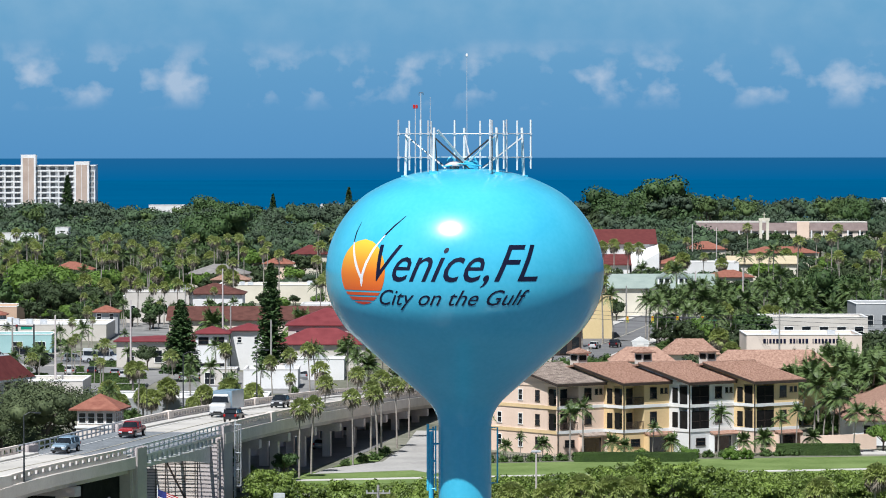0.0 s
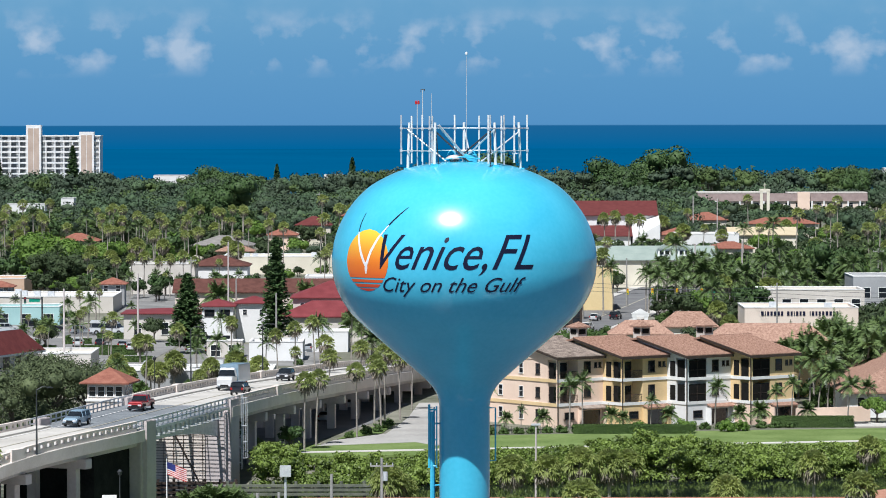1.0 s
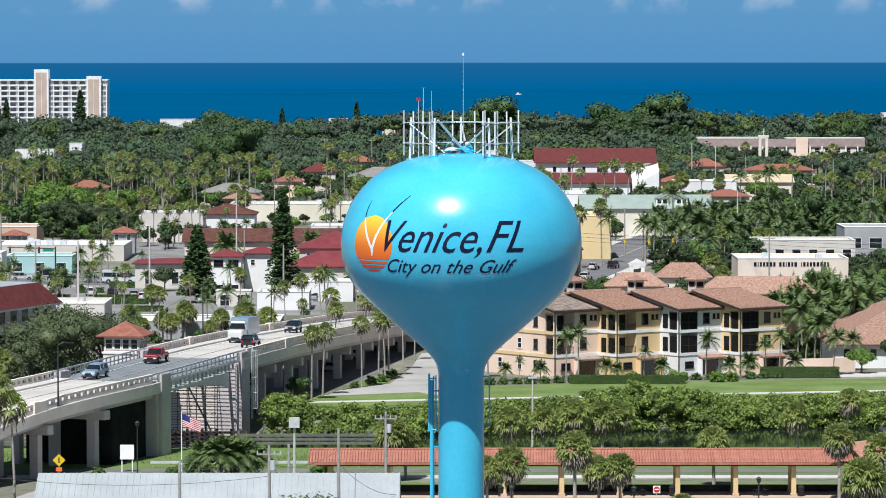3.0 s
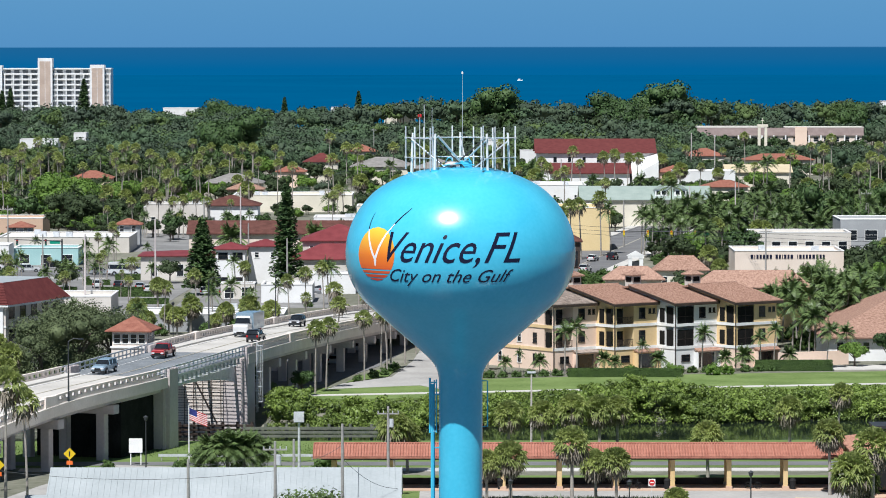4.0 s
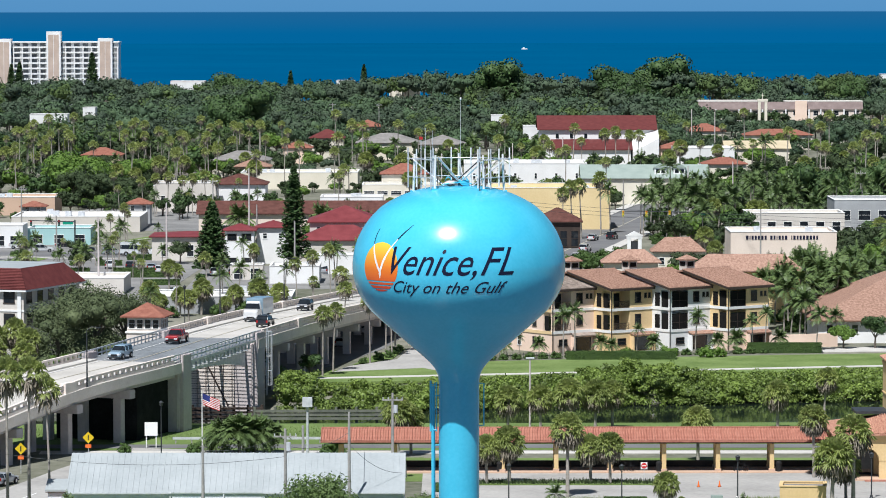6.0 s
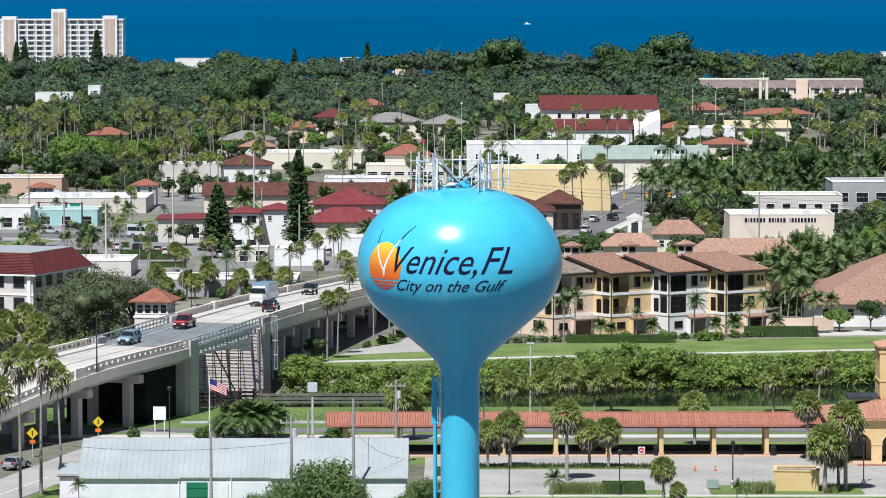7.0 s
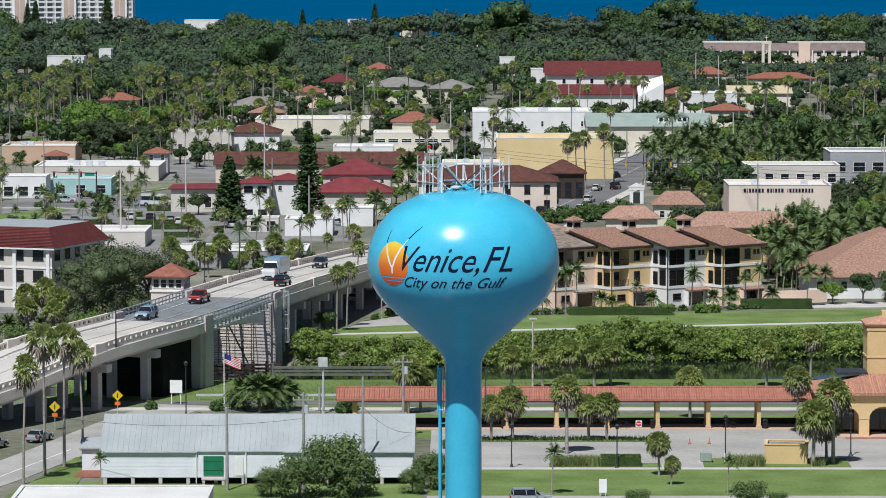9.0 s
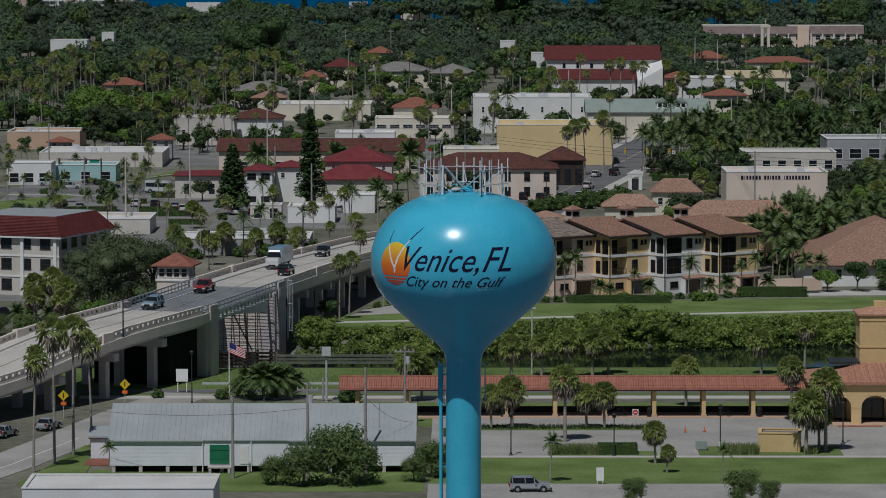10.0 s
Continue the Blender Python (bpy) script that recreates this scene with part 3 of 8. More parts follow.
for i in range(18):
    p, w, q = edge_frame(SPAN0 + 1.0 + 1.7 * i)
    m = Matrix.Translation(p) @ Matrix(((w.x, q.x, 0), (w.y, q.y, 0), (0, 0, 1))).to_4x4()
    part("bracket", Shape().box(-0.09, -0.12, -1.05, 0.09, 0.12, -0.323, m).box(-0.06, 0.123, -1.3, 0.06, 1.097, -1.1, m), GALV, bridge, "steel walkway bracket")
part("lane_line", swept([(WIDTH / 2 - 0.08, 0.035), (WIDTH / 2 + 0.08, 0.035), (WIDTH / 2 + 0.08, 0.045), (WIDTH / 2 - 0.08, 0.045)]), FADEDLINE, bridge, "faded yellow centre line")
for a in (2.7, WIDTH - 2.85):
    part("edge_line", swept([(a, 0.035), (a + 0.13, 0.035), (a + 0.13, 0.045), (a, 0.045)]), TRIM, bridge)


BALUSTER = Shape().box(-0.28, 0.01, 0.4, 0.28, 0.29, 0.9).mesh("baluster", PARAPET)


def parapet(off, s0, s1, mat):
    """A solid low wall with a row of openings under its coping, between s0 and s1."""
    base = part("parapet", swept([(off, 0), (off + 0.3, 0), (off + 0.3, 0.42), (off, 0.42)], 2, s0, s1), mat, bridge)
    part("coping", swept([(off - 0.05, 0.88), (off + 0.35, 0.88), (off + 0.35, 1.12), (off - 0.05, 1.12)], 2, s0, s1), mat, base)
    s = s0
    while s < s1:
        p, w, q = edge_frame(s)
        m = Matrix.Translation(p) @ Matrix(((w.x, q.x, 0), (w.y, q.y, 0), (w.z, 0, 1))).to_4x4()
        part("baluster", BALUSTER, mat, base, m=m @ pose(0, off, 0))
        s += 1.45


for off in (0.0, WIDTH - 0.3):
    for a, b in ((0, SPAN0 - 30), (SPAN0 - 29, SPAN0 - 1.5), (SPAN1 + 1.5, SPAN1 + 24), (SPAN1 + 25, SPAN1 + 75), (SPAN1 + 76, LENGTH - 2)):
        parapet(off, max(a, 0), b, PARAPET)
    for s in (SPAN0 - 29.5, SPAN1 + 24.5, SPAN1 + 75.5):
        p, w, q = edge_frame(s)
        m = Matrix.Translation(p) @ Matrix(((w.x, q.x, 0), (w.y, q.y, 0), (0, 0, 1))).to_4x4()
        part("pilaster", Shape().box(-1.3, off - 0.25, -0.4, 1.3, off + 0.55, 1.2, m), PARAPET, bridge, "solid pinkish pilaster block")
    # steel rail on the lifting span
    part("parapet", swept([(off + 0.05, 0.95), (off + 0.2, 0.95), (off + 0.2, 1.12), (off + 0.05, 1.12)], 2, SPAN0 - 1.5, SPAN1 + 1.5), GALV, bridge, "grey steel railing")
    part("rail", swept([(off + 0.05, 0.35), (off + 0.2, 0.35), (off + 0.2, 0.5), (off + 0.05, 0.5)], 2, SPAN0 - 1.5, SPAN1 + 1.5), GALV, bridge)
    s = SPAN0 - 1.5
    while s < SPAN1 + 1.5:
        p, w, q = edge_frame(s)
        part("rail_post", Shape().tube([p + q * (off + 0.12), p + q * (off + 0.12) + Vector((0, 0, 1.0))], 0.09, 6), GALV, bridge)
        s += 1.7


def pier(s, wide, solid=False):
    p, w, q = edge_frame(s)
    m = Matrix.Translation((p.x, p.y, 0)) @ Matrix(((w.x, q.x, 0), (w.y, q.y, 0), (0, 0, 1))).to_4x4()
    top = p.z - 1.9
    if solid:
        if wide < 3:
            # added block, its dark colour standing in for shade below the deck
            part("machinery_room", Shape().box(-13, 1.6, -0.6, -wide - 0.003, WIDTH - 1.0, p.z - 2.0, m), SHADEWALL, bridge, "machinery room wall coloured near-black for the shade under the bridge")
        box = part("bascule_pier", softened(Shape().box(-wide, 0.2, -2.6, wide, WIDTH - 0.2, p.z - 0.6, m), 0.12, "bascule_pier", CONC), CONC, bridge, "massive plain concrete pier")
        for a in (-0.25, WIDTH - 0.65):
            part("pier_tower", softened(Shape().box(-wide * 0.7, a, -2.6, wide * 0.7, a + 0.9, p.z + 0.9, m), 0.08, "pier_tower", CONC), CONC, box)
        return
    cap = part("pier_cap", softened(Shape().box(-0.7, -0.1, top - 1.1, 0.7, WIDTH + 0.1, top, m), 0.06, "pier_cap", CONC), CONC, bridge)
    base = ground_height(p.x, p.y) - 0.6
    for a in (1.3, 6.4, 11.4):
        part("pier_column", softened(Shape().box(-0.55, a, base, 0.55, a + 1.1, top - 1.1, m), 0.06, "pier_column", CONC), CONC, cap)


for y in (398, 412, 424, 436):
    pier(edge_at(y), 1)
pier(SPAN0 + 2.2, 2.2, True)
pier(SPAN1 + 0.2, 3.0, True)
for y in (500, 517, 534, 551, 568, 585, 602, 619):
    pier(edge_at(y), 1)

# ribbed wall on the face of the far bascule pier
pb, wb, qb = edge_frame(SPAN1 + 0.2 - 3.0)
leaf = thing("ribbed_wall", Matrix.Translation((pb.x, pb.y, 0)) @ Matrix(((qb.x, wb.x, 0), (qb.y, wb.y, 0), (0, 0, 1))).to_4x4(), "ribbed pinkish wall panel under the lifting span", "wall panel")
# dark backing puts the shade of the gaps into its colour
part("backing", Shape().box(2.7, -0.25, -0.6, WIDTH - 0.5, -0.01, 7.2), DARKSTEEL, leaf, "dark backing coloured as shade between the slats")
# slats and gaps also stand for shade stripes from the deck grid
for i in range(22):
    z = -0.2 + 7.1 * i / 21
    part("slat", Shape().box(2.7, -0.33, z, WIDTH - 0.5, -0.26, z + 0.275), PARAPET, leaf)
# girder shadow lines on the wall, built as dark bars
for i in range(9):
    x = 2.9 + (WIDTH - 3.7) * i / 8
    part("upright", Shape().box(x, -0.5, -0.4, x + 0.06, -0.425, 7.2), BROWNTRIM, leaf)
for a, b in ((3.4, 7.0), (11.0, 8.8)):
    part("brace", Shape().tube([(a, -0.56, 0.2), (b, -0.56, 7.0)], 0.085, 4), BROWNTRIM, leaf)

# caged ladder down the outside of the far bascule pier
pl, wl, ql = edge_frame(SPAN1 + 2.4)
ladder = thing("caged_ladder", Matrix.Translation((pl.x, pl.y, 0)) @ Matrix(((wl.x, ql.x, 0), (wl.y, ql.y, 0), (0, 0, 1))).to_4x4(), "galvanised caged ladder fixed to the bridge pier", "ladder")
for x in (-0.3, 0.3):
    part("stile", Shape().tube([(x, -0.5, 1.2), (x, -0.5, pl.z + 1.3)], 0.05, 6), GALV, ladder)
z = 1.5
while z < pl.z + 1.0:
    part("rung", Shape().tube([(-0.3, -0.5, z), (0.3, -0.5, z)], 0.03, 5), GALV, ladder)
    z += 0.4
for z in (2.6, 4.6, 6.6, pl.z + 0.8):
    part("hoop", Shape().tube([(-0.3, -0.5, z), (-0.42, -0.85, z), (-0.2, -1.2, z), (0.2, -1.2, z), (0.42, -0.85, z), (0.3, -0.5, z)], 0.04, 5), GALV, ladder)
for x, y in ((-0.42, -0.85), (-0.2, -1.2), (0.2, -1.2), (0.42, -0.85)):
    part("cage_strap", Shape().tube([(x, y, 2.6), (x, y, pl.z + 0.8)], 0.03, 5), GALV, ladder)
for z in (2.0, 4.0, 6.0):
    part("wall_bracket", Shape().box(-0.34, -0.5, z, -0.26, 0.3, z + 0.08).box(0.26, -0.5, z, 0.34, 0.3, z + 0.08), GALV, ladder)

# timber fender in the water
fender = thing("timber_fender", Matrix(), "weathered grey-green timber guide fence standing in the waterway", "fender")
for x0, x1, y in ((-62, -41, 470), (-26, -7.0, 471)):
    for z in (-0.7, -0.2, 0.3):
        part("wale", Shape().box(x0, y - 0.15, z, x1, y + 0.15, z + 0.34), TIMBER, fender)
    n = round((x1 - x0) / 2.6)
    for i in range(n + 1):
        x = x0 + (x1 - x0) * i / n
        part("fender_post", Shape().tube([(x, y + 0.3, -3), (x, y + 0.3, 1.0)], 0.2, 8), TIMBER, fender)


pier_fender = thing("pier_fender", Matrix(), "dark tarred timber fender below the ribbed wall", "fender")
for z in (-0.8, -0.25, 0.3):
    part("wale", Shape().box(-40.5, 474.6, z, -25.0, 474.9, z + 0.3), BROWNTRIM, pier_fender)
for i in range(9):
    part("fender_post", Shape().tube([(-40.2 + 1.87 * i, 475.1, -3), (-40.2 + 1.87 * i, 475.1, 0.9)], 0.18, 8), BROWNTRIM, pier_fender)


# ---- water tower ----
tower = thing("water_tower", pose(1.17, 218.0, 0), "glossy sky-blue spheroid water tower on a slender column with city lettering", "water tower")
PROFILE = [(0, 42.35), (1.2, 42.33), (2.1, 42.22), (3.0, 42.02), (4.0, 41.68), (5.2, 41.05), (6.0, 40.35), (6.6, 39.6), (7.05, 38.8), (7.35, 37.95), (7.48, 37.15), (7.5, 36.6), (7.44, 35.9), (7.25, 35.2), (6.95, 34.55), (6.45, 33.8), (5.8, 33.15), (4.1, 31.65), (2.7, 30.45), (2.05, 29.85), (1.7, 29.4), (1.5, 28.95), (1.43, 28.5)]


def refined(profile, n=5):
    pts = [p.xy for p in smooth_line([(r, z, 0) for r, z in profile], n)]
    return [(max(0.002, p.x), p.y) for p in pts]


FINE = refined(PROFILE)
part("tank", Shape().lathe(FINE[::-1], 128), TANK, tower, smooth=True)
col = part("column", Shape().lathe([(2.6, 0), (2.5, 0.6), (1.9, 2.4), (1.5, 4.4), (1.43, 5.5), (1.43, 15), (1.43, 28.5)], 96), TANK, tower, smooth=True)


def tank_radius(z):
    for (r0, z0), (r1, z1) in zip(FINE, FINE[1:]):
        if z1 <= z <= z0:
            return r0 + (r1 - r0) * (z0 - z) / max(1e-6, z0 - z1)
    return 1.43


def on_tank(angle, z, lift=0.012):
    """A place on the tank's skin; angle from the side that faces the lot, to the right, in radians."""
    r = tank_radius(z) + lift
    return Vector((r * math.sin(angle), -r * math.cos(angle), z))


def tank_patch(name, outline_mesh, mat, label="", lift=0.012):
    """Lays a flat mesh of (arc metres, z) onto the tank."""
    bm = bmesh.new()
    bm.from_mesh(outline_mesh)
    bmesh.ops.triangulate(bm, faces=bm.faces[:])
    for _ in range(5):
        long = [e for e in bm.edges if e.calc_length() > 0.22]
        if not long:
            break
        bmesh.ops.subdivide_edges(bm, edges=long, cuts=1)
        bmesh.ops.triangulate(bm, faces=[f for f in bm.faces if len(f.verts) > 4])
    for v in bm.verts:
        v.co = on_tank(v.co.x / 7.4, v.co.y, lift)
    if name != "lettering":
        me = bpy.data.meshes.new(name)
        bm.to_mesh(me)
        bm.free()
        me.materials.append(mat)
        return part(name, me, mat, tower, label)
    # one part for each letter
    bm.verts.ensure_lookup_table()
    left = set(bm.verts)
    while left:
        seed = min(left, key=lambda v: v.index)
        island, queue = {seed}, [seed]
        while queue:
            for e in queue.pop().link_edges:
                for v in e.verts:
                    if v not in island:
                        island.add(v)
                        queue.append(v)
        left -= island
        order = sorted(island, key=lambda v: v.index)
        at = {v: i for i, v in enumerate(order)}
        s = Shape().add([v.co for v in order], [tuple(at[v] for v in f.verts) for f in bm.faces if f.verts[0] in island])
        part("letter", s, mat, tower, label)
    bm.free()


def lettering(text, x, z, height, shear, spread, mat, bold=0.0):
    cu = bpy.data.curves.new("lettering", "FONT")
    cu.body, cu.size, cu.shear, cu.offset = text, height / 0.7, shear, bold
    cu.space_character = spread
    cu.resolution_u = 3
    ob = bpy.data.objects.new("lettering", cu)
    scene.collection.objects.link(ob)
    me = bpy.data.meshes.new_from_object(ob.evaluated_get(bpy.context.evaluated_depsgraph_get()))
    bpy.data.objects.remove(ob)
    w = max(v.co.x for v in me.vertices) - min(v.co.x for v in me.vertices)
    for v in me.vertices:
        v.co.x, v.co.y = v.co.x + x, v.co.y + z
    return me, w


def squeezed(me, x0, x1):
    """Stretches flat lettering to run from x0 to x1."""
    lo, hi = min(v.co.x for v in me.vertices), max(v.co.x for v in me.vertices)
    for v in me.vertices:
        v.co.x = x0 + (v.co.x - lo) * (x1 - x0) / (hi - lo)
    return me


def arc(px):
    return 7.4 * math.asin(max(-1, min(1, px / 7.35)))


for text, x0, x1, z, h, bold in (("Venice,", -4.6, 1.2, 36.5, 1.95, 0.0), ("FL", 1.45, 3.7, 36.5, 1.95, -0.004), ("City on the Gulf", -4.5, 3.3, 35.25, 0.82, 0.0)):
    me, w = lettering(text, 0, z, h, 0.5, 1.0, NAVY, bold)
    tank_patch("lettering", squeezed(me, arc(x0), arc(x1)), NAVY, "dark navy slanted lettering", 0.02)

# painted sun with stripes cut from its foot, and a white gull over it
SUN_X, SUN_Z, SUN_R = arc(-5.42), 36.95, 1.72


def disc_band(z0, z1, n=12):
    pts = []
    for k in range(n + 1):
        z = z0 + (z1 - z0) * k / n
        pts.append((math.sqrt(max(0.0, SUN_R**2 - (z - SUN_Z) ** 2)) * 1.0, z))
    out = Shape()
    out.add([(SUN_X + r, z, 0) for r, z in pts] + [(SUN_X - r, z, 0) for r, z in pts], [(k, k + 1, n + 2 + k, n + 1 + k) for k in range(n)])
    return out


disc = Shape()
for z0, z1 in ((35.98, 38.67), (35.72, 35.88), (35.45, 35.63), (35.23, 35.38)):
    b = disc_band(z0, z1, 24 if z1 > 38 else 3)
    disc.add(b.v, b.f)
tank_patch("painted_sun", disc.mesh("painted_sun", SUNSET), SUNSET, "yellow to coral painted sun with striped foot", 0.012)


def stroke(points, widths):
    s, n = Shape(), len(points)
    pts = [Vector(p) for p in points]
    side = []
    for i in range(n):
        d = (pts[min(i + 1, n - 1)] - pts[max(i - 1, 0)]).normalized()
        side.append(Vector((-d.y, d.x)) * widths[i])
    s.add([(*(p + q), 0) for p, q in zip(pts, side)] + [(*(p - q), 0) for p, q in zip(pts, side)], [(i, i + 1, n + i + 1, n + i) for i in range(n - 1)])
    return s


bx, bz = SUN_X + 0.1, 36.6
wing_l = stroke([(bx, bz), (bx - 0.45, bz + 0.7), (bx - 0.85, bz + 1.5), (bx - 1.05, bz + 2.0)], [0.08, 0.09, 0.07, 0.03])
wing_r = stroke([(bx, bz), (bx + 0.3, bz + 0.8), (bx + 0.75, bz + 1.6), (bx + 1.3, bz + 2.3)], [0.08, 0.09, 0.07, 0.03])
body = stroke([(bx - 0.02, bz - 0.42), (bx, bz - 0.1), (bx + 0.02, bz + 0.25)], [0.03, 0.11, 0.07])
gull = Shape()
for s in (wing_l, wing_r, body):
    gull.add(s.v, s.f)
tank_patch("painted_gull", gull.mesh("painted_gull", BIRD), BIRD, "white painted gull", 0.02)
for s in (stroke([(bx - 1.02, bz + 1.9), (bx - 1.12, bz + 2.4), (bx - 1.1, bz + 2.95)], [0.045, 0.04, 0.015]), stroke([(bx + 1.2, bz + 2.2), (bx + 1.75, bz + 2.8), (bx + 2.3, bz + 3.3)], [0.05, 0.045, 0.015])):
    tank_patch("painted_wingtip", s.mesh("painted_wingtip", NAVY), NAVY, "dark painted wing tip", 0.02)

# antenna frame on the crown: three sectors of upright pipes on two rails, on splayed legs
LEFT_PIPES = [(-3.57, 0.9), (-2.97, -0.1), (-2.36, -1.1), (-1.95, -1.85)]
RIGHT_PIPES = [(1.34, -2.5), (2.09, -1.45), (2.24, -1.2), (2.83, -0.25), (3.58, 0.9)]
BACK_PIPES = [(-1.8, 1.9), (-0.53, 2.2), (0.86, 2.2), (1.5, 2.0)]
rack = part("antenna_frame", Shape().tube([(x, y, 44.22) for x, y in LEFT_PIPES], 0.035, 6), GALV, tower, "white galvanised antenna ring frame")
for pipes, z in ((LEFT_PIPES, 42.95), (RIGHT_PIPES, 44.22), (RIGHT_PIPES, 42.95), (BACK_PIPES, 44.22), (BACK_PIPES, 42.95)):
    part("rail", Shape().tube([(x, y, z) for x, y in pipes], 0.035, 6), GALV, rack)
for a, b in ((LEFT_PIPES[-1], BACK_PIPES[0]), (RIGHT_PIPES[0], BACK_PIPES[-1]), (LEFT_PIPES[0], (-1.8, 1.9)), (RIGHT_PIPES[-1], (1.5, 2.0))):
    part("rail", Shape().tube([(*a, 44.22), (*b, 44.22)], 0.026, 6), GALV, rack)
for k, (x, y) in enumerate(LEFT_PIPES + RIGHT_PIPES + BACK_PIPES):
    pipe = part("antenna_pipe", Shape().tube([(x, y - 0.06, 42.18 + 0.08 * (k % 3)), (x, y - 0.06, 44.98 - 0.05 * (k % 2))], 0.05, 8), TRIM if k % 3 else GALV, rack)
    for z in (42.95, 44.22):
        part("clamp", Shape().box(x - 0.075, y - 0.14, z - 0.06, x + 0.075, y + 0.05, z + 0.06), GALV, pipe)
for x, y in ((-3.2, 0.5), (-1.68, -1.75), (1.75, -1.9), (3.19, 0.5), (0.0, 2.35)):
    foot = math.hypot(x, y)
    top = next(z for r, z in FINE if r >= foot)
    leg = part("mast_leg", Shape().tube([(x, y, top - 0.1), (x * 0.97, y * 0.97, 44.55)], [0.085, 0.07], 8), TRIM, rack, "white upright leg")
    part("foot_plate", Shape().box(-0.22, -0.22, -0.2, 0.22, 0.22, 0.07, pose(x, y, top)), TANK, leg, "blue welded foot")
for a, b, r in (((-1.45, -1.6, 44.4), (-0.05, -0.75, 42.75), 0.075), ((-3.2, 0.5, 44.15), (-0.95, -0.9, 42.3), 0.05), ((-1.6, 1.6, 44.0), (0.45, -1.3, 42.15), 0.045), ((1.3, 1.9, 43.9), (-0.75, -1.3, 42.2), 0.045), ((3.15, 0.5, 44.05), (0.95, -0.9, 42.35), 0.05), ((1.75, -1.8, 44.2), (0.2, -0.6, 42.7), 0.05), ((0.0, 2.3, 44.2), (0.4, 0.3, 42.4), 0.05)):
    part("brace", Shape().tube([a, b], r, 6), GALV if r > 0.045 else DARKSTEEL, rack, "" if r > 0.045 else "dark cable-wrapped brace")
for a, b in (((-3.15, 0.45, 44.1), (-1.0, -0.85, 42.42)), ((3.1, 0.45, 44.0), (1.0, -0.85, 42.45)), ((1.45, -2.4, 44.1), (1.45, -2.4, 42.1)), ((-1.62, -1.7, 44.5), (-1.45, -1.5, 42.2))):
    part("cable_run", Shape().tube([a, b], 0.03, 5), DARKSTEEL, rack, "black cable run")
part("roof_hatch", Shape().lathe([(0.001, 42.78), (0.32, 42.77), (0.4, 42.7), (0.42, 42.25)], 24), TANK, tower, "blue access hatch", m=pose(0.35, -0.3, 0))
part("vent", Shape().lathe([(0.001, 42.78), (0.3, 42.74), (0.5, 42.6), (0.5, 42.52), (0.25, 42.5), (0.25, 42.2)], 24), CONC, tower, "grey mushroom vent", m=pose(-0.55, -0.5, -0.03))
for x0 in (-1.0, 0.15):
    part("handrail", Shape().tube([(x0 + 0.27 * (1 - math.cos(a)), -0.55, 42.35 + 0.62 * math.sin(a)) for a in (math.pi * k / 10 for k in range(11))], 0.04, 6), TANK, tower, "blue curved handrail")
part("crown_pipe", Shape().tube([(-1.2, -1.0, 42.45), (-0.2, -0.9, 42.62), (0.9, -0.8, 42.5)], 0.045, 6), TANK, tower, "blue pipe across the crown")
for x, y, top, r, nm in ((0.13, 0.2, 48.35, 0.02, "lightning_mast"), (-2.35, -0.6, 46.4, 0.022, "whip_mast"), (-1.85, 0.5, 46.2, 0.014, "whip_mast"), (-2.65, -0.2, 45.6, 0.022, "beacon_mast")):
    mast = part(nm, Shape().tube([(x, y, 41.9), (x, y, 45.6 if r == 0.02 else 44.0), (x, y, top)], [r * 1.9, r * 1.7, r] if r != 0.02 else [0.026, 0.02, 0.011], 6), GALV, tower)
    if nm == "lightning_mast":
        part("tip_light", Shape().lathe([(0.001, 0.2), (0.06, 0.17), (0.07, 0.05), (0.04, 0)], 10), TRIM, mast, "pale tip light", m=pose(x, y, top))
    if nm == "beacon_mast":
        for dx in (-0.07, 0.07):
            part("beacon", Shape().lathe([(0.001, 0.2), (0.06, 0.17), (0.065, 0), (0.04, -0.02)], 12), SIGNRED, mast, "red obstruction beacon", m=pose(x + dx, y, top))
    if top == 46.4:
        part("wind_arm", Shape().tube([(x - 0.1, y, top - 0.12), (x - 0.1, y, top + 0.02), (x + 0.12, y, top + 0.02), (x + 0.12, y, top - 0.08)], 0.025, 5), DARKSTEEL, mast)
# ladder with safety cage beside the column
lad = part("ladder", Shape().tube([(-1.85, -0.35, 0.5), (-1.85, -0.35, 28.2)], 0.12, 6), TANK, tower, "blue ladder rail")
part("ladder_rail", Shape().tube([(-1.72, 0.25, 0.5), (-1.72, 0.25, 28.4)], 0.05, 6), TANK, lad)
rungs = Shape()
for k in range(80):
    z = 1.0 + 0.34 * k
    rungs.tube([(-1.85, -0.35, z), (-1.72, 0.25, z)], 0.02, 4)
part("rungs", rungs, TANK, lad)
for z in (4, 8, 12, 16, 20.0, 24, 27.5):
    part("standoff", Shape().tube([(-1.4, -0.05, z), (-1.85, -0.35, z)], 0.05, 5), TANK, lad)
gate = part("ladder_gate", Shape().tube([(-2.0, -0.4, 25.0), (-2.0, -0.4, 28.6)], 0.08, 6), TANK, lad, "blue locked ladder guard")
for z in (25.1, 26.6, 28.3):
    part("guard_bar", Shape().tube([(-2.0, -0.4, z), (-1.55, -0.4, z)], 0.05, 6), TANK, gate)
part("guard_post", Shape().tube([(-1.58, -0.4, 25.0), (-1.58, -0.4, 28.5)], 0.05, 6), TANK, gate)
rest = part("vent_pipe", Shape().tube([(1.42, -0.3, 28.4), (1.75, -0.3, 28.4), (1.75, -0.3, 25.4), (1.42, -0.3, 25.4)], 0.05, 6), TANK, tower, "thin blue guard rail")

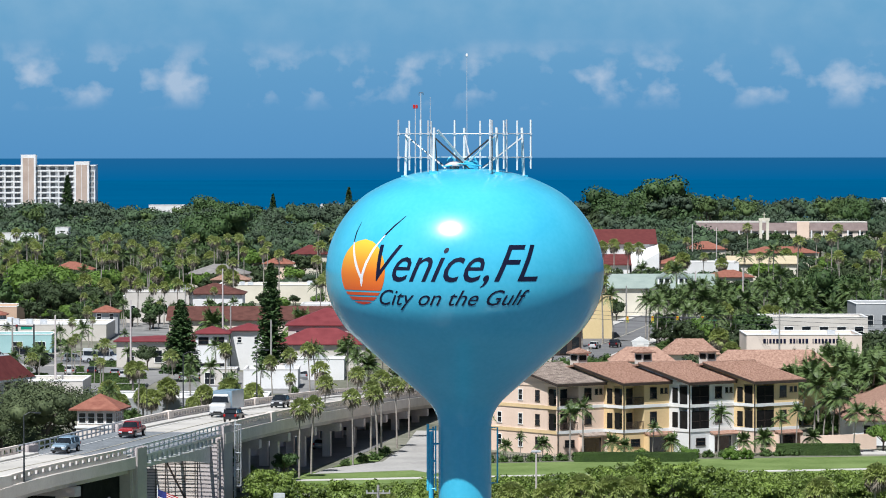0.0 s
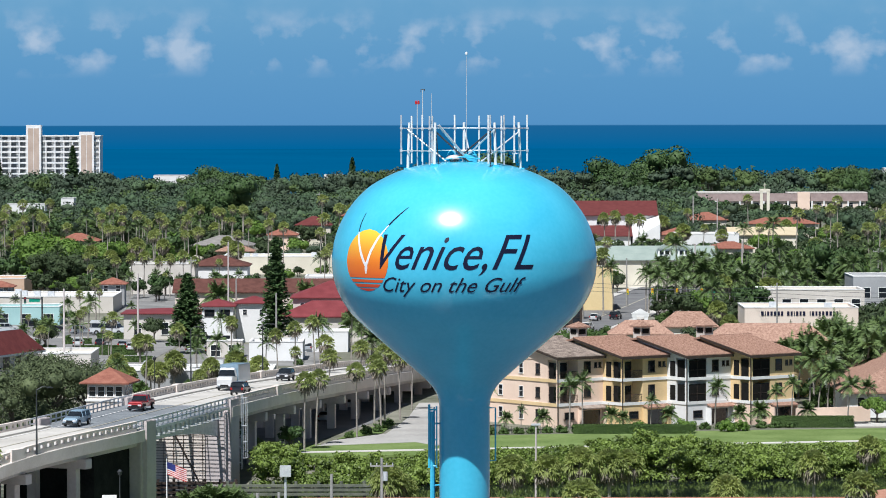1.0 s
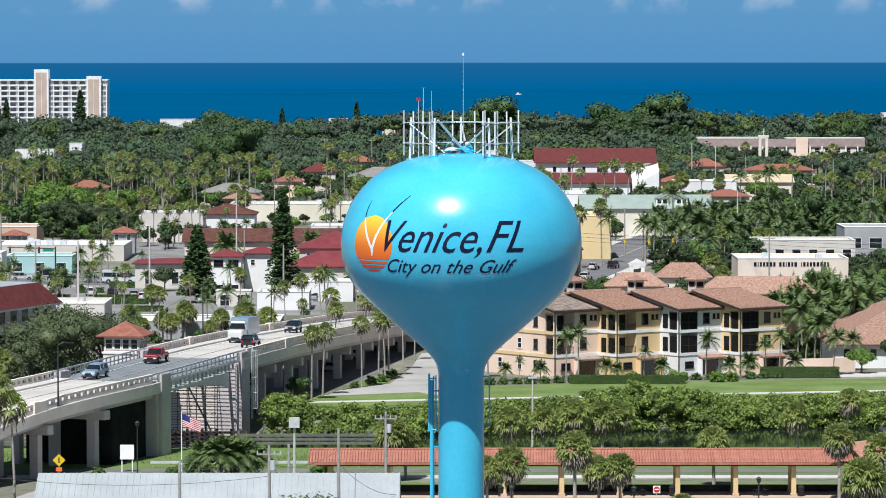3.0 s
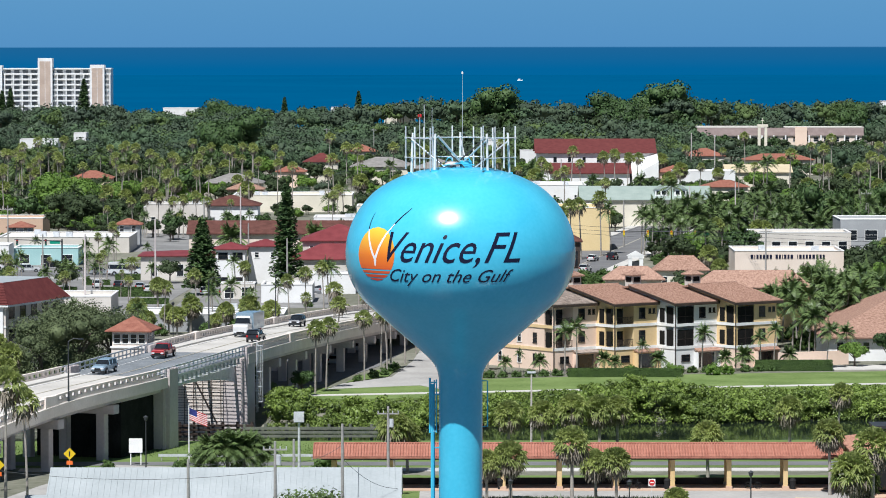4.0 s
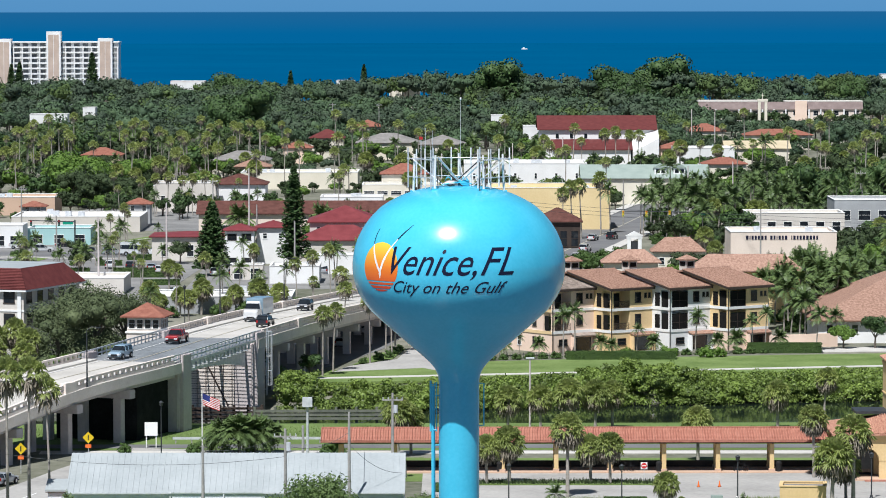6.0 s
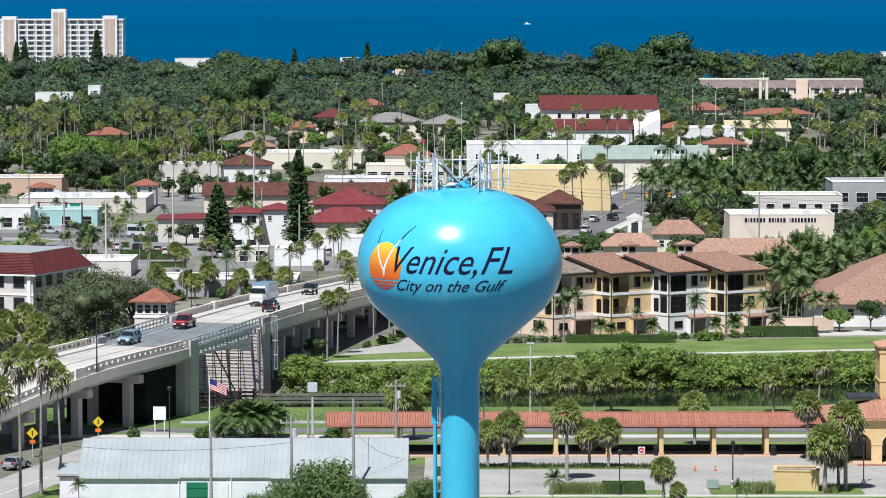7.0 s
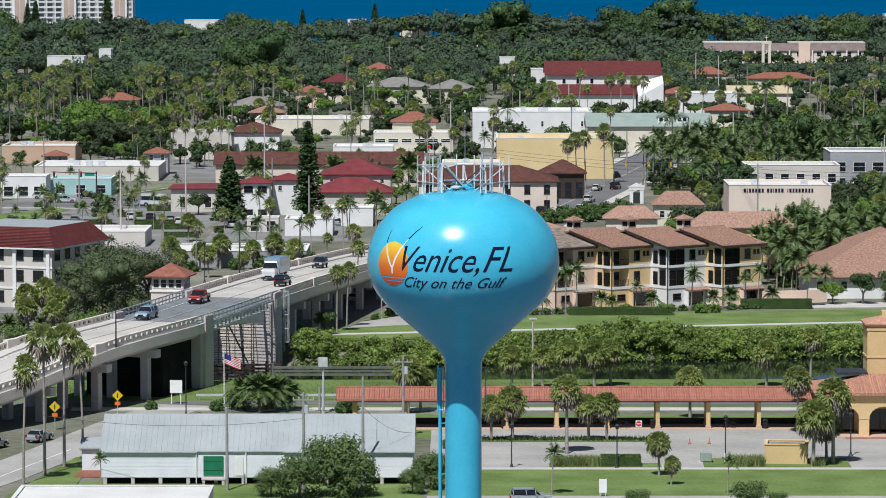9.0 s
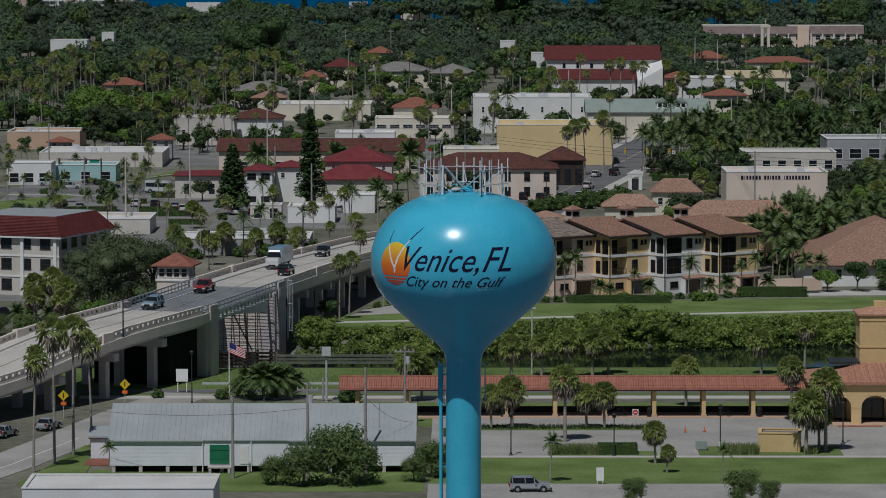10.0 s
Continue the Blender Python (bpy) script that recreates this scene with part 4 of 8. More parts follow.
# ---- buildings ----
FOOT = [(-93, 1424, -65, 1456, 26), (27, 1228, 66, 1263, 7), (-84, 550, -64, 580, 13), (8, 545, 64, 585, 12), (-46, 499, -39, 507, 12)]

def window(parent, x, z, w, h, y=0.0, frame_mat=None, m=None, mullion=True):
    """A window in a wall that faces -y: a frame standing 6 cm proud with a dark pane in it."""
    f = Shape()
    t = 0.09
    f.box(x, y - 0.06, z, x + t, y + 0.02, z + h).box(x + w - t, y - 0.06, z, x + w, y + 0.02, z + h)
    f.box(x + t, y - 0.06, z + h - t, x + w - t, y + 0.02, z + h).box(x - 0.06, y - 0.1, z - 0.1, x + w + 0.06, y + 0.02, z)
    if mullion:
        f.box(x + t, y - 0.05, z + h * 0.5 - 0.03, x + w - t, y + 0.02, z + h * 0.5 + 0.03)
    win = part("window", f, frame_mat or TRIM, parent, m=m)
    part("pane", Shape().box(x + t, y - 0.03, z + 0.02, x + w - t, y + 0.02, z + h - t), GLASS, win)
    return win


def roof_hip(x0, y0, x1, y1, z, rise, over=0.6, thick=0.18):
    s = Shape()
    x0, y0, x1, y1 = x0 - over, y0 - over, x1 + over, y1 + over
    half = min(x1 - x0, y1 - y0) / 2
    if x1 - x0 >= y1 - y0:
        a, b = ((x0 + half, (y0 + y1) / 2), (x1 - half, (y0 + y1) / 2))
    else:
        a, b = (((x0 + x1) / 2, y0 + half), ((x0 + x1) / 2, y1 - half))
    lo = [(x0, y0, z - thick), (x1, y0, z - thick), (x1, y1, z - thick), (x0, y1, z - thick)]
    up = [(p[0], p[1], z) for p in lo]
    top = [(*a, z + rise), (*b, z + rise)]
    if x1 - x0 >= y1 - y0:
        faces = [(4, 5, 9, 8), (5, 6, 9), (6, 7, 8, 9), (7, 4, 8)]
    else:
        faces = [(4, 5, 8), (5, 6, 9, 8), (6, 7, 9), (7, 4, 8, 9)]
    return s.add(lo + up + top, [(3, 2, 1, 0), (0, 1, 5, 4), (1, 2, 6, 5), (2, 3, 7, 6), (3, 0, 4, 7)] + faces)


def roof_gable(x0, y0, x1, y1, z, rise, over=0.5, thick=0.2, ridge=None):
    """A pitched roof whose ridge runs along x."""
    y0, y1, x0, x1 = y0 - over, y1 + over, x0 - over, x1 + over
    r = (y0 + y1) / 2 if ridge is None else ridge
    s, c = Shape(), []
    for x in (x0, x1):
        c += [(x, y0, z), (x, r, z + rise), (x, y1, z), (x, y1, z - thick), (x, r, z + rise - thick), (x, y0, z - thick)]
    return s.add(c, [(0, 6, 7, 1), (1, 7, 8, 2), (2, 8, 9, 3), (3, 9, 10, 4), (4, 10, 11, 5), (5, 11, 6, 0), (0, 1, 4, 5), (1, 2, 3, 4), (6, 11, 10, 7), (7, 10, 9, 8)])


def seams(x0, y0, x1, y1, z, rise, step, over=0.5, h=0.05, front_only=True):
    """Standing ribs on the front slope of a pitched roof."""
    s = Shape()
    r = (y0 + y1) / 2
    y0 -= over
    x = x0 - over + 0.1
    while x < x1 + over:
        s.add([(x, y0, z), (x + 0.05, y0, z), (x + 0.05, r, z + rise), (x, r, z + rise), (x, y0, z + h), (x + 0.05, y0, z + h), (x + 0.05, r, z + rise + h), (x, r, z + rise + h)],
              [(4, 5, 6, 7), (0, 4, 7, 3), (1, 2, 6, 5), (0, 1, 5, 4)])
        x += step
    return s


def building(name, label, x0, y0, w, d, h, wall, roof="flat", roof_mat=None, rise=2.0, yaw=0.0, z0=0.95, rows=(), cols=0, win=(1.1, 1.4), parapet_h=0.6, frame_mat=None, over=0.6, units=0):
    """A house or shop with its front-left corner at (x0, y0); rows: sill heights of its window rows."""
    FOOT.append((x0, y0, x0 + w, y0 + d, h + (rise if roof != "flat" else 0)))
    b = thing(name, pose(x0, y0, z0, 0, 0, yaw), label, "building")
    if roof == "flat":
        s = Shape().box(0, 0, -1.0, w, d, h - parapet_h)
        wl_ = part("wall", s, wall, b)
        t = 0.3
        part("parapet", Shape().box(0, 0, h - parapet_h, w, t, h).box(0, d - t, h - parapet_h, w, d, h).box(0, t, h - parapet_h, t, d - t, h).box(w - t, t, h - parapet_h, w, d - t, h), wall, wl_)
        part("coping", Shape().box(-0.08, -0.08, h, w + 0.08, t + 0.05, h + 0.12).box(-0.08, d - t - 0.05, h, w + 0.08, d + 0.08, h + 0.12).box(-0.08, t + 0.05, h, t + 0.05, d - t - 0.05, h + 0.12).box(w - t - 0.05, t + 0.05, h, w + 0.08, d - t - 0.05, h + 0.12), TRIM if wall not in (WHITE, OCHRE) else WHITEROOF if wall is WHITE else OCHRE, wl_)
        part("roof", Shape().box(t, t, h - parapet_h + 0.004, w - t, d - t, h - parapet_h + 0.08), roof_mat or WHITEROOF, b)
    else:
        part("wall", Shape().box(0, 0, -1.0, w, d, h), wall, b)
        if roof == "hip":
            part("roof", roof_hip(0, 0, w, d, h + 0.15, rise, over), roof_mat, b)
        else:
            part("roof", roof_gable(0, 0, w, d, h + 0.2, rise, over), roof_mat, b)
            part("gable", Shape().add([(0, 0, h), (0, d, h), (0, d / 2, h + rise * 0.96), (0.25, 0, h), (0.25, d, h), (0.25, d / 2, h + rise * 0.96)], [(0, 2, 1), (3, 4, 5), (0, 3, 5, 2), (1, 2, 5, 4)])
                 .add([(w, 0, h), (w, d, h), (w, d / 2, h + rise * 0.96), (w - 0.25, 0, h), (w - 0.25, d, h), (w - 0.25, d / 2, h + rise * 0.96)], [(0, 1, 2), (3, 5, 4), (0, 2, 5, 3), (1, 4, 5, 2)]), wall, b)
        part("fascia", Shape().box(-over + 0.05, -over + 0.02, h - 0.12, w + over - 0.05, -over + 0.1, h - 0.035), BROWNTRIM, b)
    for z in rows:
        for i in range(cols):
            window(b, w * (i + 0.5) / cols - win[0] / 2, z, win[0], win[1], frame_mat=frame_mat)
    for i in range(units):
        x, y = w * (0.15 + 0.7 * random.random()), d * (0.2 + 0.5 * random.random())
        u = part("air_unit", softened(Shape().box(x, y, h - parapet_h + 0.08, x + 1.5, y + 1.3, h - parapet_h + 1.25), 0.05, "air_unit", GALV), GALV, b, "grey rooftop air unit")
    return b


# apartment row: four stepped units seen across the lawn
CT = 38.0
c_u = Vector((math.cos(radians(CT)), math.sin(radians(CT)), 0))
c_v = Vector((-math.sin(radians(CT)), math.cos(radians(CT)), 0))
A_W, A_STEP, A_DEPTH, A_FLOOR, A_EAVE = 8.25, 4.2, 20.0, 3.22, 9.75


RAILBAR = Shape().box(0, 0, 0, 0.03, 0.04, 0.92).mesh("bar", BROWNTRIM)


def apartment(k, wall, side, roof_mat, screened, label):
    corner = Vector((24.75, 553.4, 1.0)) + (k - 1) * (A_W * c_u - A_STEP * c_v)
    b = thing("apartment_house", Matrix.Translation(corner) @ pose(0, 0, 0, 0, 0, CT), label, "apartment house", "apartment row by the water")
    bay, deep = 3.7, 2.2
    low = part("ground_floor_wall", Shape().box(0, 0, -0.6, A_W, A_DEPTH, A_FLOOR - 0.2), side, b)
    part("upper_wall", Shape().prism([(bay, 0), (A_W, 0), (A_W, A_DEPTH), (0, A_DEPTH), (0, deep + 1.4), (0.0, deep), (bay, deep)], A_FLOOR - 0.2, A_EAVE), wall, b)
    for i, z in enumerate((A_FLOOR - 0.25, 2 * A_FLOOR - 0.1, A_EAVE - 0.35)):
        part("band", Shape().box(-0.1, -0.1, z, A_W + 0.04, 0.0, z + 0.42).box(-0.1, 0.0, z, -0.001, A_DEPTH * 0.97, z + 0.42), TRIM if i < 2 else wall, b, "white stringcourse" if i < 2 else "")
        if i < 2:
            part("balcony_slab", Shape().box(0, 0, z, bay, deep, z + 0.3), TRIM, b)
    part("corner_post", Shape().box(0.0, 0.0, A_FLOOR - 0.2, 0.4, 0.4, A_EAVE), wall, b)
    part("downpipe", Shape().tube([(-0.12, -0.14, 0.1), (-0.12, -0.14, A_EAVE - 0.1)], 0.07, 6), BROWNTRIM, b)
    for z in (A_FLOOR + 0.17, 2 * A_FLOOR + 0.32):
        top = z + 2.42
        if screened:
            s1 = part("screen", Shape().box(0.45, 0.12, z, bay - 0.05, 0.16, top), SCREEN, b, "black insect screen")
            part("screen_frame", Shape().box(0.4, 0.08, z, 0.47, 0.18, top).box(2.0, 0.08, z, 2.06, 0.18, top).box(bay - 0.1, 0.08, z, bay, 0.18, top).box(0.4, 0.08, z + 1.0, bay, 0.18, z + 1.06), BROWNTRIM, s1)
            part("side_screen", Shape().box(0.12, 0.45, z, 0.16, deep - 0.1, top), SCREEN, b)
        else:
            rail = part("railing", Shape().box(0.4, 0.1, z + 1.0, bay, 0.16, z + 1.07).box(0.1, 0.4, z + 1.0, 0.16, deep, z + 1.07).box(0.4, 0.1, z + 0.1, bay, 0.16, z + 0.16), BROWNTRIM, b, "dark metal balcony railing")
            for i in range(22):
                part("bar", RAILBAR, BROWNTRIM, rail, m=pose(0.45 + (bay - 0.5) * i / 21, 0.11, z + 0.1))
            door = part("balcony_door", Shape().box(0.5, deep - 0.06, z, bay - 0.4, deep - 0.002, z + 2.15), GLASS, b, "dark sliding glass door")
            part("door_frame", Shape().box(1.85, deep - 0.1, z, 1.95, deep - 0.06, z + 2.15).box(0.42, deep - 0.1, z, 0.5, deep - 0.01, z + 2.2).box(bay - 0.4, deep - 0.1, z, bay - 0.32, deep - 0.01, z + 2.2), BROWNTRIM, door)
        window(b, bay + 1.0, z + 0.75, 1.25, 1.6, frame_mat=BROWNTRIM)
        # narrow opening round the corner
        part("side_opening", Shape().box(-0.03, 0.9, z + 0.1, 0.02, 1.9, top - 0.1), SCREEN, b) if not screened else None
    for x in (bay + 2.9, bay + 3.7):
        window(b, x, 2 * A_FLOOR + 1.75, 0.5, 0.75, frame_mat=BROWNTRIM, mullion=False)
    # ground floor: lean-to roof, doors and windows
    part("lean_to", Shape().add([(bay, -1.0, 2.6), (A_W, -1.0, 2.6), (A_W, 0, 3.0), (bay, 0, 3.0), (bay, -1.0, 2.45), (A_W, -1.0, 2.45), (A_W, 0, 2.8), (bay, 0, 2.8)], [(0, 1, 2, 3), (7, 6, 5, 4), (0, 4, 5, 1), (1, 5, 6, 2), (3, 7, 4, 0)]), roof_mat, b, "small tiled lean-to roof")
    part("patio_wall", Shape().box(bay, -0.9, -0.5, bay + 0.2, -0.002, 2.4), side, b)
    part("patio_wall", Shape().box(A_W - 0.2, -0.9, -0.5, A_W, -0.002, 2.4), side, b)
    part("patio_door", Shape().box(bay + 0.7, -0.05, 0.1, A_W - 0.6, -0.003, 2.2), GLASS, b, "dark patio door")
    window(b, 1.2, 1.1, 1.7, 1.0, frame_mat=BROWNTRIM)
    if k == 0:
        # long plain flank with a regular set of windows
        flank = pose(0, 0, 0, 0, 0, -90)
        for z in (0.9, A_FLOOR + 0.8, 2 * A_FLOOR + 0.9):
            for y in (3.9, 7.6, 12.2, 16.8):
                window(b, -y - 0.95, z, 0.95, 1.5, frame_mat=TRIM if y > 4 else BROWNTRIM, m=flank)
        part("flank_band", Shape().box(-0.115, 0.1, A_FLOOR - 0.28, -0.102, A_DEPTH * 0.97, A_FLOOR + 0.19).box(-0.115, 0.1, 2 * A_FLOOR - 0.13, -0.102, A_DEPTH * 0.97, 2 * A_FLOOR + 0.34), APTOCHRE, b, "ochre painted band")
    else:
        flank = pose(0, 0, 0, 0, 0, -90)
        for z in (A_FLOOR + 0.3, 2 * A_FLOOR + 0.45):
            part("side_window", Shape().box(-0.05, 2.4, z, -0.003, 3.5, z + 2.1), SCREEN, b, "tall narrow dark window")
    ridge = 9.8
    part("roof", roof_gable(0, 0, A_W, A_DEPTH, A_EAVE + 0.15, 2.15, 0.75, 0.28, ridge), roof_mat, b, "weathered barrel tile roof")
    part("gable", Shape().add([(0.02, 0, A_EAVE), (0.02, A_DEPTH, A_EAVE), (0.02, ridge, A_EAVE + 1.95), (0.3, 0, A_EAVE), (0.3, A_DEPTH, A_EAVE), (0.3, ridge, A_EAVE + 1.95)], [(0, 2, 1), (3, 4, 5), (0, 3, 5, 2), (1, 2, 5, 4)]), wall, b)
    rolls = Shape()
    for i in range(27):
        x = -0.72 + 0.355 * i + 0.03 * random.random()
        rolls.tube([(x, -0.76, A_EAVE + 0.16), (x, ridge, A_EAVE + 2.31)], 0.085, 5, False)
    tagged(part("tiling", rolls, roof_mat, b, "rows of rounded roof tiles"), kind="stuff")
    part("ridge_tiles", Shape().tube([(-0.75, ridge, A_EAVE + 2.32), (A_W + 0.75, ridge, A_EAVE + 2.32)], 0.16, 7), roof_mat, b)
    part("eave_board", Shape().box(-0.75, -0.8, A_EAVE - 0.28, A_W + 0.75, -0.753, A_EAVE + 0.1), BROWNTRIM, b, "dark brown eave board")
    part("rake_board", Shape().add([(-0.8, -0.75, A_EAVE - 0.2), (-0.8, ridge, A_EAVE + 2.02), (-0.8, ridge, A_EAVE + 2.3), (-0.8, -0.75, A_EAVE + 0.15), (-0.756, -0.75, A_EAVE - 0.2), (-0.756, ridge, A_EAVE + 2.02), (-0.756, ridge, A_EAVE + 2.3), (-0.756, -0.75, A_EAVE + 0.15)], [(0, 1, 2, 3), (7, 6, 5, 4), (3, 2, 6, 7), (0, 4, 5, 1)]), BROWNTRIM, b)
    # square chimney-like roof lantern
    ch = part("cupola", Shape().box(0.5, 10.4, A_EAVE + 0.6, 2.2, 12.1, A_EAVE + 3.7), BEIGE, b, "pale roof lantern with a tiled cap")
    part("cupola_louvre", Shape().box(0.75, 10.35, A_EAVE + 2.75, 1.95, 10.397, A_EAVE + 3.45).box(0.45, 10.65, A_EAVE + 2.75, 0.497, 11.85, A_EAVE + 3.45), SCREEN, ch)
    part("cupola_roof", roof_hip(0.5, 10.4, 2.2, 12.1, A_EAVE + 3.85, 0.7, 0.4), roof_mat, ch)
    return b


apartment(0, PEACH, PEACH, GREYTILE, False, "peach stucco apartment house with dark balconies and grey tile roof")
apartment(1, APTOCHRE, APTOCHRE, TILE, False, "ochre stucco apartment house with open balconies")
apartment(2, WHITE, WHITE, TILE, True, "white stucco apartment house with black screened porches")
apartment(3, APTOCHRE, PEACH, TILE, True, "ochre and tan apartment house with screened porches")

building("apartment_wing", "rear apartment wing with a tiled hip roof", 26.8, 640, 9.4, 4.6, 8.2, CREAM, "hip", TILE, 2.1, rows=(1.6, 5.2), cols=3)
building("apartment_wing", "rear apartment wing with a long tiled hip roof", 40.6, 612, 18.2, 5.4, 8.6, APTOCHRE, "hip", TILE, 2.6, rows=(1.6, 5.2), cols=4)
building("clubhouse", "cream stucco house with tiled hip roof and small cap", 39.3, 720, 9.6, 4.8, 5.1, CREAM, "hip", TILE, 2.6, rows=(2.6,), cols=3)
building("apartment_wing", "low rear wing with a tiled hip roof", 9.0, 602, 12.5, 12, 7.6, PEACH, "hip", TILE, 2.2, rows=(1.6, 5.0), cols=3)
building("tiled_house", "white house under a broad weathered tile hip roof", 57.8, 570, 28, 34, 3.6, WHITE, "hip", TILE, 6.8, over=1.0, rows=(1.6,), cols=7)
building("insurance_office", "pale pinkish flat-roofed office with dark wall lettering", 56.5, 752.5, 21.5, 18, 7.0, PALEPINK, units=2)
building("shop_block", "beige shop block with porch openings behind the office", 63.7, 806, 21, 14, 8.0, BEIGE, rows=(4.2,), cols=6, win=(1.9, 2.0))
building("shop_block", "grey two-storey block with wide window bands", 84.0, 822, 22, 18, 10.0, GREYWALL, rows=(2.0, 5.6), cols=5, win=(2.8, 2.2))
building("yellow_store", "tall plain yellow store with a white coping", 8.6, 883, 28.4, 24, 9.9, YELLOW, units=3, parapet_h=1.2)
building("white_block", "large white block with stepped parapet and paired windows", 2.9, 1018.5, 33, 26, 10.0, WHITE, rows=(6.0,), cols=6, win=(0.75, 1.5), units=5)
building("cream_shops", "low cream shop row with a dark window band", -23.9, 995, 21.4, 14, 5.5, CREAM, rows=(2.9,), cols=6, win=(2.8, 1.0))
building("orange_roofed_shop", "cream shop under a bright orange tile hip roof", -19.1, 1010, 12, 10, 7.6, CREAM, "hip", ROOFTERRA, 2.6)
building("white_shops", "long low cream flat-roofed shop", -60.6, 1085, 33.3, 22, 4.8, CREAM, units=3)
building("tiled_shop", "white shop with a brown tiled hip roof", -62.6, 979.5, 14, 13, 6.3, WHITE, "hip", BROWNROOF, 2.4)
building("white_shops", "pale low shop with a flat roof", -78.6, 993, 14, 18, 5.4, BEIGE, rows=(1.2,), cols=4)
building("shop_arcade", "long brown-tiled shop row", -57.3, 845, 48, 12, 5.8, PALEPINK, "gable", BROWNROOF, 2.6, rows=(1.5,), cols=12, win=(1.8, 1.9))
building("corner_tavern", "pinkish corner building with arches and brown tile roof", -8.9, 767, 29.5, 16, 6.8, PALEPINK, "hip", BROWNROOF, 3.0, rows=(1.0, 4.2), cols=7, win=(1.3, 1.9), frame_mat=BROWNTRIM)
# solid dark walls put the open arcade's inner shade into colour
building("corner_turret", "corner pavilion, walls coloured dark for its shaded openings, brown hip roof", 18.2, 812, 9.6, 9, 5.8, BROWNTRIM, "hip", BROWNROOF, 2.8, rows=(0.5,), cols=4, win=(1.6, 3.4), frame_mat=BROWNTRIM)
building("red_roofed_block", "beige two-storey block with a red hip roof", -29.6, 772.5, 14.5, 14, 8.0, BEIGE, "hip", REDROOF, 3.0, rows=(6.2,), cols=4, win=(0.9, 0.9))
building("red_roofed_wing", "beige front wing with a red hip roof", -31.2, 761, 16.4, 11, 4.9, BEIGE, "hip", REDROOF, 2.8, rows=(1.4,), cols=5)
building("red_roofed_arcade", "white arcaded bank front with a low red hip roof", -46.3, 756.0, 5.9, 7, 7.2, WHITE, "hip", REDROOF, 1.2, rows=(0.4, 5.3), cols=2, win=(1.9, 1.3), frame_mat=BROWNTRIM)
building("red_roofed_arcade", "white bank wing with a low red hip roof", -40.0, 762.0, 6.4, 7, 7.5, WHITE, "hip", REDROOF, 1.2, rows=(5.3,), cols=2, win=(0.9, 1.1))
building("red_roofed_wing", "low cream wing with an arched niche and red roof edge", -62.4, 772, 16, 14, 5.0, BEIGE, "hip", REDROOF, 0.7, rows=(1.0,), cols=3, win=(1.5, 2.4))
building("flat_shop", "low pinkish shop with a pale flat roof", -119, 948, 19, 18, 4.6, PINK, units=2)
building("kiosk", "small grey-walled upper storey with a red tile hip roof", -103.4, 902, 5.4, 5, 4.6, GREYWALL, "hip", ROOFTERRA, 1.2, rows=(3.2,), cols=2)
building("kiosk", "small grey-walled upper storey with a red tile hip roof", -78.2, 902, 5.6, 5, 5.2, GREYWALL, "hip", ROOFTERRA, 1.3, rows=(3.6,), cols=2)
building("flat_shop", "long low flat-roofed shop with a pale roof", -103, 876, 30, 24, 3.6, BEIGE, units=4, parapet_h=0.3)
building("fuel_station", "white fuel station with a flat canopy", -104, 815, 10.2, 10, 5.0, WHITE, rows=(0.6,), cols=3, win=(2.2, 2.2))
building("turquoise_shop", "turquoise and white low shop", -94, 826, 14, 12, 3.8, TURQ, rows=(0.5,), cols=3, win=(2.2, 1.9))
green_hall = building("green_roofed_hall", "low hall with a grey-green metal roof and dormers", 34.2, 1000, 33, 18, 6.8, CREAM, "gable", GREENROOF, 3.2)
for x in (19.0, 24.0):
    dormer = part("dormer", Shape().box(x, 2.0, 7.6, x + 3.2, 6.0, 9.6), TRIM, green_hall, "white dormer with twin windows")
    part("dormer_roof", Shape().extrude([(x - 0.3, 9.6), (x + 3.5, 9.6), (x + 1.6, 10.7)], 1.7, 6.0), GREENROOF, dormer)
    part("dormer_pane", Shape().box(x + 0.4, 1.95, 8.2, x + 1.4, 1.997, 9.2).box(x + 1.8, 1.95, 8.2, x + 2.8, 1.997, 9.2), GLASS, dormer)
building("white_shops", "white flat-roofed block among palms", 69.6, 1210, 19, 18, 7.0, WHITE, units=1)
building("tiled_shop", "cream shop with a red tile roof", 73.4, 1120, 12.5, 10, 5.6, CREAM, "hip", ROOFTERRA, 1.8)
building("yellow_roofed_hall", "hall with a pale yellow roof", 88, 1241, 20.5, 16, 5.6, CREAM, "gable", SANDROOF, 2.2)
building("flat_shop", "long low building with a pale flat roof", -53.6, 631, 26, 16, 3.0, GREYWALL, units=3, parapet_h=0.2)
building("flat_shop", "low building with a white flat roof", -74.4, 677, 14, 16, 3.0, BEIGE, roof_mat=WHITEROOF)
building("white_shops", "low white flat-roofed shop beside the pine", -34.8, 704, 9.5, 12, 3.4, WHITE, units=1)
building("white_shops", "low white flat-roofed shop before the red roofs", -27.3, 730, 9.4, 10, 3.8, WHITE, units=2)
building("storage_shed", "small pale storage shed with dark doors", -42.9, 714, 6.4, 5, 3.0, BEIGE, rows=(0.3,), cols=2, win=(1.8, 2.1))
building("white_shops", "plain white flat-roofed store", -31.9, 905, 15, 14, 6.7, WHITE, units=2)
building("cream_shops", "cream two-storey shop with paired windows", -4.4, 850, 13.2, 12, 6.0, CREAM, rows=(3.6,), cols=4, win=(1.3, 1.3), units=1)
building("white_block", "tall white store with a blank front wall", -76.0, 965, 15.5, 12, 7.4, BEIGE, units=1, rows=(3.0,), cols=4, win=(1.2, 1.2))
building("tiled_house", "house with an orange tile hip roof", -37.4, 1442, 10, 10, 6.5, CREAM, "hip", ROOFTERRA, 2.4)
